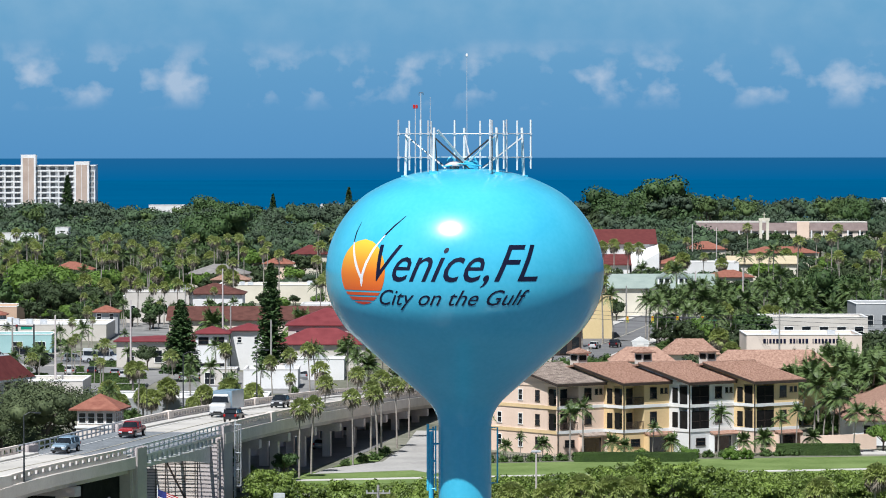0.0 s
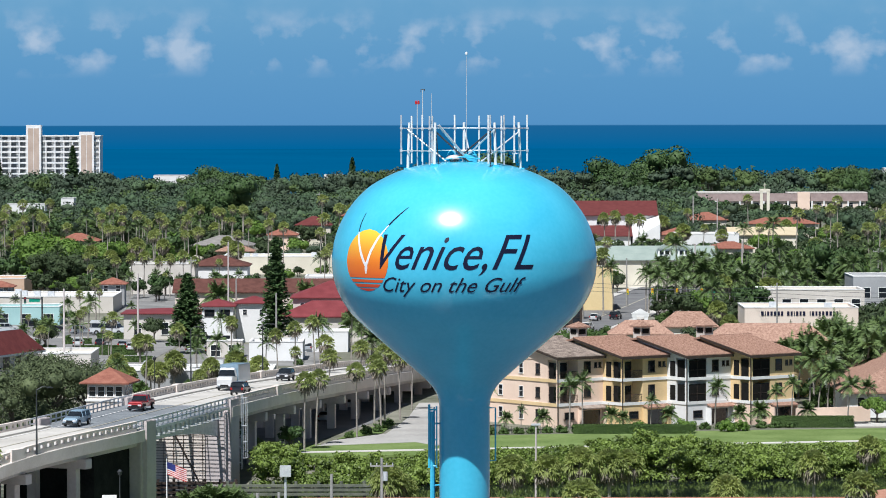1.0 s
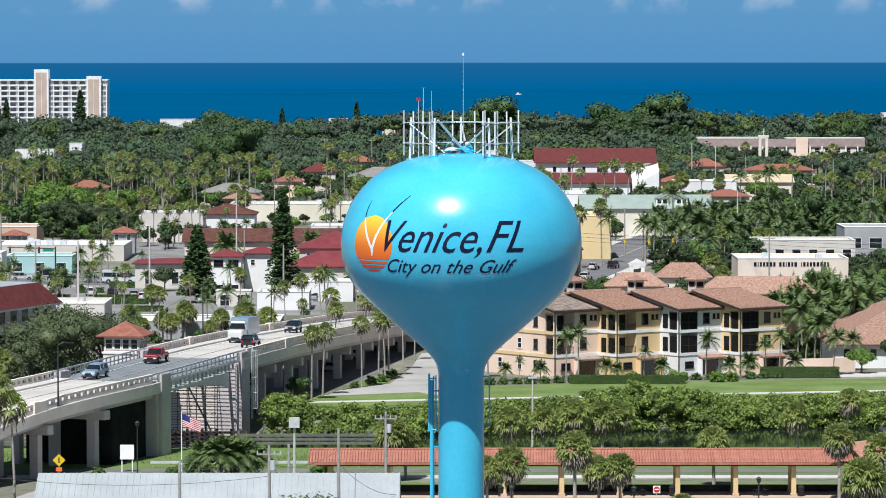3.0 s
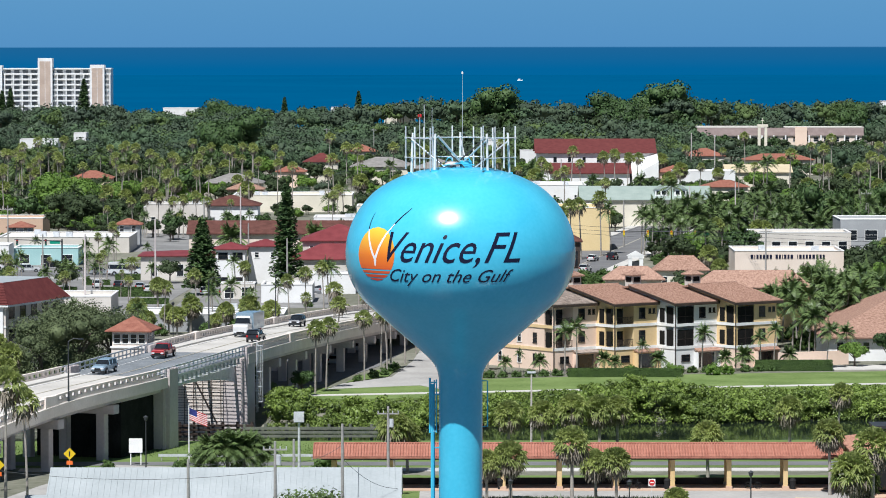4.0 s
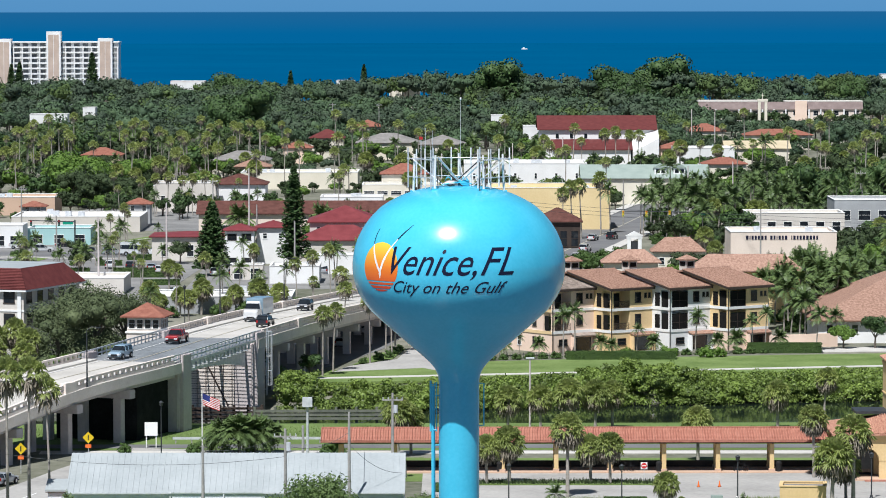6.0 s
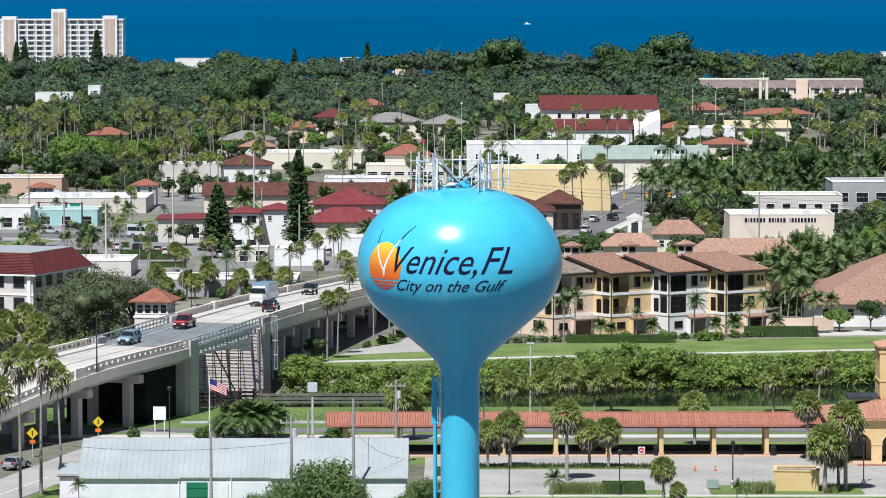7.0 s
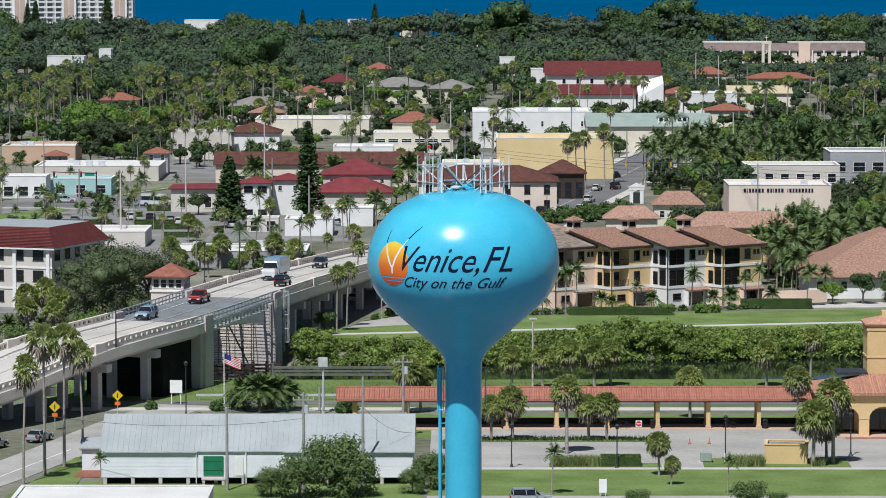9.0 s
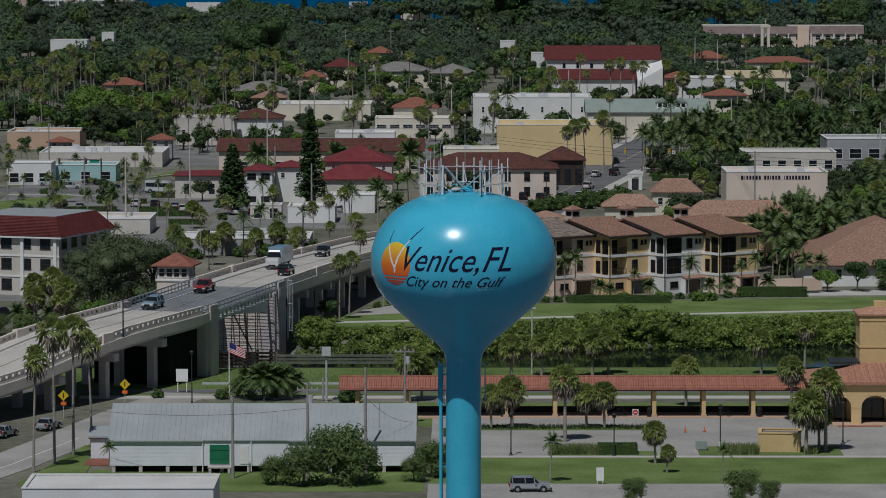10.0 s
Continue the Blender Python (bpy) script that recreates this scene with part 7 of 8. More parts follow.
def clear(x, y, gap=2.0, front=22.0):
    """Whether a spot is free of buildings, of the view onto their fronts, and of roads."""
    for x0, y0, x1, y1, h in FOOT:
        if x0 - gap < x < x1 + gap and y0 - gap - front < y < y1 + gap:
            return False
    if 54 < x * 860 / (y + 107) < 80 and 640 < y < 753:
        return False
    if 8 < x * 900 / (y + 107) < 46 and 640 < y < 830:
        return False
    ax = np.interp(y, [600, 655, 720, 790, 860, 960, 1100], [0, 4, 12, 22, 34, 50, 75])
    return not (590 < y < 1100 and abs(x - ax) < 8.5)


TALL = {"queen": 9, "queen_b": 10.5, "coconut": 10, "royal": 12.5, "wash": 14, "wash_b": 12.5, "sabal": 7, "sabal_b": 6.4, "sabal_tall": 9.6, "date": 6.5, "tree": 9, "tree_b": 8, "tree_c": 7, "oak": 11.5, "shrub": 2.6, "shrub_b": 2.0, "wash_far": 15, "wash_far_b": 13}


FAR_PALMS, FAR_TREES = [], []
TALLPALMS = ("wash_far", "wash_far_b", "queen", "queen_b", "wash", "wash_b", "sabal_tall", "royal", "coconut", "date", "sabal")


def scatter(n, u0, u1, y0, y1, kinds, lo, hi, front=22.0, label=""):
    """Plants n of the kinds at random in a wedge of the town as seen from the tower."""
    done, tries = 0, 0
    while done < n and tries < 40 * n:
        tries += 1
        y = random.uniform(y0, y1)
        x = random.uniform(u0, u1) * (y + 90)
        kind, size = random.choice(kinds), random.uniform(lo, hi)
        slim = kind in PALMS or kind in ("coconut", "date", "sabal")
        limit = most_height(x, y) / TALL[kind]
        if not slim and limit < size:
            size = max(0.3, limit)
        if clear(x, y, 2.0, front) and (TALL[kind] * size < most_height(x, y) or random.random() < (0.4 if slim else 0.12)):
            if y > 820 and kind in TALLPALMS:
                FAR_PALMS.append((kind, x, y, size, random.uniform(0, 6.28)))
            elif y > 880 and kind in ("tree", "tree_b", "tree_c", "oak"):
                FAR_TREES.append((kind, x, y, size, random.uniform(0, 6.28)))
            else:
                plant(kind, x, y, size, label=label)
            done += 1


random.seed(21)
PALMS = ["queen", "wash_far", "wash_far_b", "wash_far", "sabal_tall", "royal"]
scatter(70, 0.045, 0.085, 845, 930, ["queen_b", "coconut", "royal", "queen"], 0.85, 1.2, 6, "tall palm in a dense downtown grove")
scatter(26, 0.08, 0.118, 840, 1010, ["coconut", "royal", "queen_b"], 0.85, 1.15, 6, "tall palm in a dense downtown grove")
scatter(90, -0.118, -0.04, 1080, 1300, PALMS, 0.8, 1.15, 4, "tall palm above low town roofs")
scatter(30, -0.115, -0.03, 1000, 1150, PALMS, 0.9, 1.2, 4, "tall palm between the shops")
scatter(36, -0.03, 0.06, 1040, 1250, PALMS, 0.9, 1.25, 4, "tall palm between the shops")
scatter(40, 0.05, 0.115, 1020, 1330, PALMS, 0.9, 1.25, 8, "tall palm between the shops")
scatter(24, -0.03, 0.04, 870, 1040, PALMS, 0.8, 1.1, 4, "slim feathery street palm downtown")
scatter(32, -0.115, -0.045, 620, 900, ["queen", "wash_far_b", "queen_b"], 0.6, 0.85, 10, "small palm in the parking lots")
scatter(26, -0.045, 0.0, 690, 880, ["queen", "date", "sabal"], 0.7, 1.0, 10, "palm by the red-roofed buildings")
scatter(22, 0.06, 0.118, 700, 850, ["queen", "coconut", "sabal_tall"], 0.8, 1.15, 10, "slim palm beside the office")
scatter(55, -0.118, 0.0, 690, 1060, ["tree_b", "shrub", "queen", "tree_c"], 0.4, 0.8, 3)
scatter(75, 0.0, 0.118, 690, 1060, ["tree", "tree_b", "tree_c", "tree_b"], 0.5, 1.05, 3)
scatter(56, -0.118, -0.03, 600, 870, ["shrub", "queen", "wash_far_b", "shrub_b", "queen"], 0.4, 0.7, 3, "small planting between the parking rows")
scatter(30, 0.03, 0.118, 690, 860, ["tree_b", "shrub", "tree"], 0.4, 0.8, 3)
scatter(60, -0.1, 0.012, 895, 1085, ["tree_b", "tree_c", "tree"], 0.32, 0.52, 1)
scatter(70, 0.055, 0.118, 1000, 1340, ["tree_b", "tree_b", "tree"], 0.5, 0.9, 2)
scatter(26, -0.082, -0.05, 930, 975, ["tree_b", "tree", "queen", "wash_far_b"], 0.45, 0.8, 0)
scatter(60, -0.118, -0.072, 935, 1110, ["tree_b", "tree", "tree_b", "tree_c"], 0.5, 0.95, 1)
scatter(130, -0.12, 0.12, 1030, 1330, ["tree", "tree_b", "tree_b", "tree_c", "oak"], 0.75, 1.15, 4)


# ---- woods, thicket, hedges: too many leaves to count ----
def stuff(name, mat, pieces, label, category):
    verts, quads, tris, k = [], [], [], 0
    for v, q, f in pieces:
        verts.append(v)
        quads.append(q + k)
        tris.append(f + k)
        k += len(v)
    me = raw_mesh(name, mat, np.concatenate(verts), np.concatenate(quads), np.concatenate(tris))
    return tagged(part(name, me, mat), label, category, kind="stuff")


def joined(name, spots, words, tail, category):
    """The hundreds of plants beyond the main street, joined by material."""
    parts = {}
    for kind, x, y, size, a in spots:
        kind = "tree_b_far" if kind == "oak" else kind + "_far" if kind + "_far" in KINDS and kind.startswith("tree") else kind
        c, sn = math.cos(a), math.sin(a)
        turn = np.array([[c, sn, 0], [-sn, c, 0], [0, 0, 1]]) * size
        for ob in KINDS[kind].children:
            me = ob.data
            v = np.empty(3 * len(me.vertices), np.float32)
            me.vertices.foreach_get("co", v)
            v = v.reshape(-1, 3) @ turn + (x, y, 0.9)
            quads = np.array([p.vertices[:] for p in me.polygons if len(p.vertices) == 4], int).reshape(-1, 4)
            tris = np.array([p.vertices[:] for p in me.polygons if len(p.vertices) == 3], int).reshape(-1, 3)
            parts.setdefault(me.materials[0].name, (me.materials[0], []))[1].append((v, quads, tris))
    for mat, pieces in parts.values():
        stuff(name, mat, pieces, words[mat.name] + tail, category)


# lower trees before the great shore crowns and the long school
for x, y, size in [(x + dx, 1772, 1.7) for x in (22, 76, 98) for dx in (-8, -3, 2, 7)] + [(103 + 4.2 * k, 1622 - 5 * (k % 3), 0.95 - 0.02 * k) for k in range(9)] + [(152 + 4 * k, 1618, 0.7) for k in range(5)]:
    FAR_TREES.append(("tree_b" if int(x) % 3 else "tree", x, y, size, random.uniform(0, 6.28)))
for k in range(7):
    FAR_PALMS.append(("wash_b", -78 + 3.1 * k, 950 + 4 * (k % 2), 0.75 + 0.05 * (k % 3), 1.1 * k))
# garden trees that hide the lower walls of the far houses
for x0, y0, x1, y1, h in FOOT:
    if 1080 < y0 < 1900 and x1 - x0 < 30 and h < 14:
        for k in range(max(3, int((x1 - x0) / 2.4))):
            kind = random.choice(["tree_b", "tree", "tree_b", "tree_c"])
            FAR_TREES.append((kind, random.uniform(x0 - 1, x1 + 1), y0 - random.uniform(3, 8), h * random.uniform(0.52, 0.76) / TALL[kind], random.uniform(0, 6.28)))
joined("far_palms", FAR_PALMS, {"palm_trunk": "slim grey trunks", "palm_fronds": "green crowns", "feather_fronds": "dark feathery crowns", "dead_palm_fronds": "dry skirts"}, " of palms standing across the town", "palm trees")
# models used so far only among the joined plants take a place of their own
for k, kind in enumerate([k for k in KINDS if k not in FIRST]):
    plant(kind, -95 + 17 * k, 1200 - 6 * (k % 3), 0.85)
joined("far_trees", FAR_TREES, {"tree_bark": "grey-brown trunks", "tree_leaves": "deep green rounded crowns", "oak_leaves": "dark olive rounded crowns", "grey_oak_leaves": "grey-green spreading crowns", "bright_leaves": "bright green low crowns"}, " of trees between the town roofs", "trees")


def woods():
    rng = np.random.default_rng(5)
    models = []
    for i in range(10):
        ls = lobes(rng, 6.0, 0.0, 12, 0.66)
        p, d, s = crown(rng, ls, 430 if i < 5 else 260, 0.42 if i < 5 else 0.54, 0.08)
        models.append(leaf_mesh("w", HAZYLEAF, p, d, s, rng, [(a, b, c, x * 0.8, y * 0.8, z * 0.8) for a, b, c, x, y, z in ls[:7]], 0.7))
    out, trunks = {0: [], 1: [], 2: []}, Shape()
    for i in range(1120 + 170 + 195):
        y = 1285 + (1930 - 1285) * rng.random() ** 0.9
        x = rng.uniform(-0.128, 0.128) * (y + 120)
        if i >= 1120:
            y = rng.uniform(1075, 1440)
            x = rng.uniform(-0.122, -0.025) * (y + 100)
        if i >= 1290:
            x, y = -262 + 2.68 * (i - 1290) + rng.uniform(-2, 2), rng.uniform(1750, 1915)
        r = rng.uniform(0.65, 1.25) * (1.25 if rng.random() < 0.15 else 1)
        top = rng.uniform(8.5, 12.5) * (0.8 + 0.2 * r) + 3.0 * max(0.0, (y - 1600) / 330)
        if i >= 1290:
            r, top = rng.uniform(0.85, 1.3), float(np.interp(x, [-250, -194, -166, -144, -102, -70, -48, -20, 25, 52, 79, 104, 135, 209], [14.5, 17.5, 18.5, 14.5, 16, 15, 17.5, 19.5, 21.5, 17.5, 20, 22, 18, 19.5])) * rng.uniform(0.86, 1.0)
        elif i >= 1120:
            r, top = rng.uniform(0.4, 0.62), rng.uniform(4.0, 6.0)
        cap = most_height(x, y)
        if top > cap and i < 1290:
            if cap < 4.5:
                continue
            top, r = cap, min(r, 0.75)
        near_dome = 1290 < y < 1442 and -98 < x * 1547 / (y + 107) < -61
        if near_dome and i < 1120 or i < 1290 and not clear(x, y, 4, 6):
            continue
        v, q, f = models[rng.integers(5) + (5 if y > 1500 else 0)]
        a = rng.uniform(0, 6.28)
        c, s = math.cos(a), math.sin(a)
        w = v @ np.array([[c, s, 0], [-s, c, 0], [0, 0, 1]]) * (r, r, r * rng.uniform(0.85, 1.15)) + (x, y, 1 + top - 4.4 * r)
        out[rng.choice(3, p=[0.47, 0.38, 0.15])].append((w, q, f))
        trunks.tube([(x, y, 0), (x, y, top - 3)], [0.35, 0.2], 4, False)
    names = (("haze-tinted dark olive woodland crowns", HAZYOLIVE), ("haze-tinted green woodland crowns", HAZYLEAF), ("haze-tinted bright green woodland crowns", HAZYBRIGHT))
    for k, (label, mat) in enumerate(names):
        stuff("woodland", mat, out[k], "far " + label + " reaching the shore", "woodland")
    tagged(part("woodland_trunks", trunks, BARK), "thin grey trunks under the far woodland", "woodland", kind="stuff")


woods()


def thicket():
    rng = np.random.default_rng(8)
    out = []
    for _ in range(800):
        x = rng.uniform(-23, 92)
        if -18.5 < x < -8 and rng.random() < 0.3:
            continue
        b = bank_far(x)
        y = rng.uniform(b - 0.5, b + 14)
        back = (y - b) / 17
        h = min(rng.uniform(2.2, 3.8), 1.3 + 0.1 * (516.5 + 0.21 * x - y)) - 0.55 + 2.2 * math.exp(-((x - 26) / 8) ** 2) * rng.random() - (1.3 if -18.5 < x < -3 else 0.0) * rng.random() + (1.3 if x < -19 else 0.0)
        r = rng.uniform(1.1, 2.0)
        ls = lobes(rng, r, max(0.4, h - r * 0.7), 6, 0.8)
        if back < 0.35:
            ls += [(0, -0.5, 0.3, r * 0.8, r * 0.7, 0.9)]
        p, d, s = crown(rng, ls, 270, 0.18, 0.1)
        v, q, f = leaf_mesh("m", MANGROVE, p, d + rng.normal(0, 0.3, d.shape), s, rng, [(a_, b_, c_, x_ * 0.78, y_ * 0.78, z_ * 0.78) for a_, b_, c_, x_, y_, z_ in ls[:3]])
        out.append((v + (x, y, ground_height(x, y) * 0.4 - 0.2), q, f))
    stuff("mangrove_thicket", MANGROVE, out, "dense glossy green mangrove thicket along the bank", "mangroves")


thicket()


def clipped_hedge(x0, y0, x1, y1, h, mat, label, z=0.1, dense=260, size=0.1):
    rng = np.random.default_rng(int(abs(x0 * 7 + y0)))
    n = int(dense * ((x1 - x0) * (y1 - y0) + 2 * h * (x1 - x0)))
    n = min(n, 9000)
    p = np.stack([rng.uniform(x0, x1, n), rng.uniform(y0, y1, n), rng.uniform(0.05, h, n)], 1)
    side = rng.integers(0, 4, n)
    p[side == 0, 2] = h
    p[side == 1, 1] = y0
    p[side == 2, 2] = h
    d = np.where((side == 1)[:, None], (0, -1, 0.2), (0, 0, 1.0))
    v, q, f = leaf_mesh("h", mat, p + (0, 0, z), d, np.full(n, size), rng)
    t = thing("hedge", Matrix(), label, "hedge")
    part("leaves", raw_mesh("leaves", mat, v, q, f), mat, t)
    part("inner_growth", softened(Shape().box(x0 + 0.1, y0 + 0.1, -0.05, x1 - 0.1, y1 - 0.1, z + h - 0.08), 0.15, "inner_growth", mat), mat, t)


clipped_hedge(17.0, 368.6, 21.6, 371.4, 1.2, HEDGE, "dark clipped hedge beside the parking lot")
clipped_hedge(-1.5, 385.5, 2.0, 387.5, 0.8, HEDGE, "low dark clipped hedge in the parking lot")
clipped_hedge(17.5, 541.0, 34.0, 543.0, 1.3, HEDGE, "dark clipped hedge below the apartments", 0.9)
clipped_hedge(45.5, 552.0, 57.0, 554.0, 1.6, HEDGE, "dark clipped hedge by the garden wall", 0.9)
for x0, y0, x1, h in ((-72.3, 756.0, -67.3, 1.0), (-67.7, 773.0, -56.5, 1.1), (-67.4, 733.5, -53.9, 1.0), (-62.8, 721.0, -54.8, 0.9), (-58.6, 700.0, -51.7, 1.0), (-84.5, 735.0, -72.0, 0.9), (-88.0, 712.0, -74.0, 1.0), (-47.2, 886.0, -40.1, 2.4), (-97.0, 900.0, -83.0, 1.8), (-80.0, 985.0, -66.0, 2.2), (-58.0, 965.0, -46.0, 2.2), (44.0, 826.0, 52.0, 1.2)):
    clipped_hedge(x0, y0, x1, y0 + 1.8, h, HEDGE, "dark clipped hedge between the parking rows", 1.0, 40, 0.24)
sheet("garden_wall", [(49.5, 559.6), (60.5, 564.0), (60.5, 564.4), (49.5, 560.0)], 3.1, PEACH, "peach stucco garden wall", "wall", 2.4)


def tussocks(name, x0, y0, x1, y1, n, h, mat, label, z=0.18):
    rng = np.random.default_rng(int(x0 * 3 + y0))
    base = np.stack([rng.uniform(x0, x1, n), rng.uniform(y0, y1, n), np.full(n, z)], 1)
    a = rng.uniform(0, 2 * math.pi, n)
    lean = np.stack([np.cos(a) * 0.35, np.sin(a) * 0.35, np.ones(n)], 1) * h * rng.uniform(0.5, 1.1, (n, 1))
    w = np.stack([-np.sin(a), np.cos(a), np.zeros(n)], 1) * 0.05
    v = np.stack([base - w, base + w, base + lean], 1).reshape(-1, 3)
    me = raw_mesh(name, mat, v, np.zeros((0, 4), int), np.arange(3 * n).reshape(-1, 3))
    tagged(part(name, me, mat), label, "grass", kind="stuff")


tussocks("ornamental_grass", 11.2, 368.6, 17.0, 371.6, 2600, 1.25, TALLGRASS, "tall yellow-green grass beside the parking lot")
tussocks("ornamental_grass", 32.0, 368.6, 36.0, 372.0, 1900, 1.2, TALLGRASS, "tall yellow-green grass round the hut")
tussocks("ornamental_grass", 41.4, 368.8, 43.0, 371.5, 700, 1.0, TALLGRASS, "tall yellow-green grass round the hut")
tussocks("bed_plants", 3.2, 392.0, 23.8, 394.8, 2200, 0.5, OLIVELEAF, "low dull green bedding plants in the island")
tussocks("bank_grass", -20, 456, 60, 462.5, 9000, 0.8, TALLGRASS, "tufted grass along the water's edge", -0.9)
tussocks("bank_grass", -62, 440, 90, 456, 12000, 0.28, DRYGRASS, "rough tufted grass on the bank", 0.0)

# ---- vehicles ----
def wheel(parent, x, y, r=0.34):
    tyre = part("wheel", softened(Shape().tube([(x, y - 0.11, r), (x, y + 0.11, r)], r, 16), 0.02, "wheel", RUBBER, 1), RUBBER, parent)
    part("rim", Shape().tube([(x, y - 0.125, r), (x, y + 0.125, r)], r * 0.58, 12), CHROME, tyre)


def vehicle(name, label, category, m, paint, length, width, body, glass, roof, clear_z=0.28, bed=None, cargo=None, r=0.34):
    """body, glass and roof: side outlines in (x, z), front of the vehicle at +x."""
    b = thing(name, m, label, category)
    hw = width / 2
    z0, z1 = min(p[1] for p in glass), max(p[1] for p in glass)
    shell, cabin, top = Shape().extrude(body, -hw, hw), Shape().extrude(glass, -hw * 0.95, hw * 0.95), Shape().extrude(roof, -hw * 0.8, hw * 0.8)
    # noses and tails drawn in, cabins narrower at the roof
    shell.v = [(x, y * (1 - 0.11 * min(1.0, abs(x) / length * 2) ** 4) * (1.0 if z < 0.9 else 0.96), z) for x, y, z in shell.v]
    cabin.v = [(x, y * (1 - 0.17 * (z - z0) / (z1 - z0)), z) for x, y, z in cabin.v]
    part("body", softened(shell, 0.1, "body", paint, 3), paint, b)
    part("cabin_glass", softened(cabin, 0.06, "cabin_glass", GLASS), GLASS, b)
    part("roof", softened(top, 0.06, "roof", paint), paint, b)
    gx = [p[0] for p in glass]
    for x in (min(gx) + 0.25, (min(gx) + max(gx)) / 2, max(gx) - 0.62):
        for s in (-1, 1):
            part("pillar", Shape().tube([(x + 0.05, s * hw * 0.95, z0), (x, s * hw * 0.8, z1)], 0.05, 6), paint, b)
    for x in (-length * 0.3, length * 0.31):
        for s in (-1, 1):
            wheel(b, x, s * (hw - 0.1), r)
            part("wheel_arch", Shape().tube([(x, s * (hw - 0.02) - 0.02, r + 0.03), (x, s * (hw - 0.02) + 0.03, r + 0.03)], r * 1.16, 14), DARK, b)
    for s in (-1, 1):
        part("headlight", Shape().box(length / 2 - 0.12, s * hw * 0.62 - 0.2, 0.62, length / 2 + 0.015, s * hw * 0.62 + 0.2, 0.8), LAMPGLASS, b)
        part("tail_light", Shape().box(-length / 2 - 0.015, s * hw * 0.75 - 0.12, 0.7, -length / 2 + 0.1, s * hw * 0.75 + 0.12, 1.0), TAILRED, b)
        part("mirror", Shape().box(max(gx) - 0.55, s * (hw + 0.02) - 0.1, 0.98, max(gx) - 0.4, s * (hw + 0.02) + 0.1, 1.14), paint, b)
    part("grille", Shape().box(length / 2 - 0.05, -hw * 0.5, 0.48, length / 2 + 0.012, hw * 0.5, 0.74), DARK, b)
    part("bumper", softened(Shape().box(length / 2 - 0.1, -hw * 0.95, 0.26, length / 2 + 0.07, hw * 0.95, 0.46), 0.03, "bumper", DARKSTEEL), DARKSTEEL, b)
    return b


def suv(m, paint, label, category="car"):
    L = 4.7
    return vehicle("car", label, category, m, paint, L, 1.88, [(-2.3, 0.35), (2.32, 0.35), (2.35, 0.75), (2.2, 0.98), (1.1, 1.1), (-2.25, 1.12), (-2.35, 0.7)],
                   [(1.05, 1.05), (0.4, 1.6), (-1.95, 1.62), (-2.25, 1.08)], [(0.35, 1.58), (0.2, 1.7), (-1.8, 1.72), (-2.0, 1.6)])


def sedan(m, paint, label):
    return vehicle("car", label, "car", m, paint, 4.6, 1.8, [(-2.25, 0.3), (2.27, 0.3), (2.3, 0.6), (2.1, 0.82), (1.0, 0.95), (-1.6, 0.98), (-2.25, 0.92), (-2.3, 0.6)],
                   [(1.0, 0.92), (0.35, 1.36), (-1.0, 1.38), (-1.7, 0.95)], [(0.3, 1.35), (0.15, 1.45), (-0.85, 1.46), (-1.05, 1.36)])


def pickup(m, paint, label):
    b = vehicle("pickup_truck", label, "pickup truck", m, paint, 5.5, 1.95, [(-2.7, 0.42), (2.72, 0.42), (2.75, 0.9), (2.6, 1.08), (1.2, 1.15), (-2.7, 1.15), (-2.75, 0.8)],
                [(1.2, 1.12), (0.7, 1.72), (-0.75, 1.74), (-1.0, 1.12)], [(0.65, 1.7), (0.5, 1.83), (-0.6, 1.84), (-0.8, 1.72)], r=0.39)
    part("cargo_bed", Shape().box(-2.6, -0.8, 1.152, -1.15, 0.8, 1.17), DARK, b, "black load bed")
    return b


def box_truck(m):
    b = vehicle("box_truck", "white cab box truck with a pale blue cargo body", "truck", m, WHITECAR, 9.2, 2.35, [(1.9, 0.5), (4.6, 0.5), (4.65, 1.5), (4.4, 1.75), (3.3, 1.85), (1.9, 1.9)],
                [(3.35, 1.8), (3.0, 2.6), (1.95, 2.62), (1.95, 1.85)], [(3.0, 2.58), (2.8, 2.85), (1.95, 2.9), (1.95, 2.6)], r=0.5)
    part("cargo_box", softened(Shape().box(-5.4, -1.25, 0.95, 1.8, 1.25, 3.3), 0.06, "cargo_box", BLUECAR), TRIM, b, "pale cargo box")
    part("chassis", Shape().box(-5.2, -0.5, 0.55, 4.2, 0.5, 0.94), DARKSTEEL, b)
    return b


def on_bridge(s, across, back=False):
    p, w, q = edge_frame(s)
    p = p + q * across + Vector((0, 0, 0.05))
    f = -w if back else w
    side = Vector((-f.y, f.x, 0)).normalized()
    up = f.cross(side)
    return Matrix.Translation(p) @ Matrix(((f.x, side.x, up.x), (f.y, side.y, up.y), (f.z, side.z, up.z))).to_4x4()


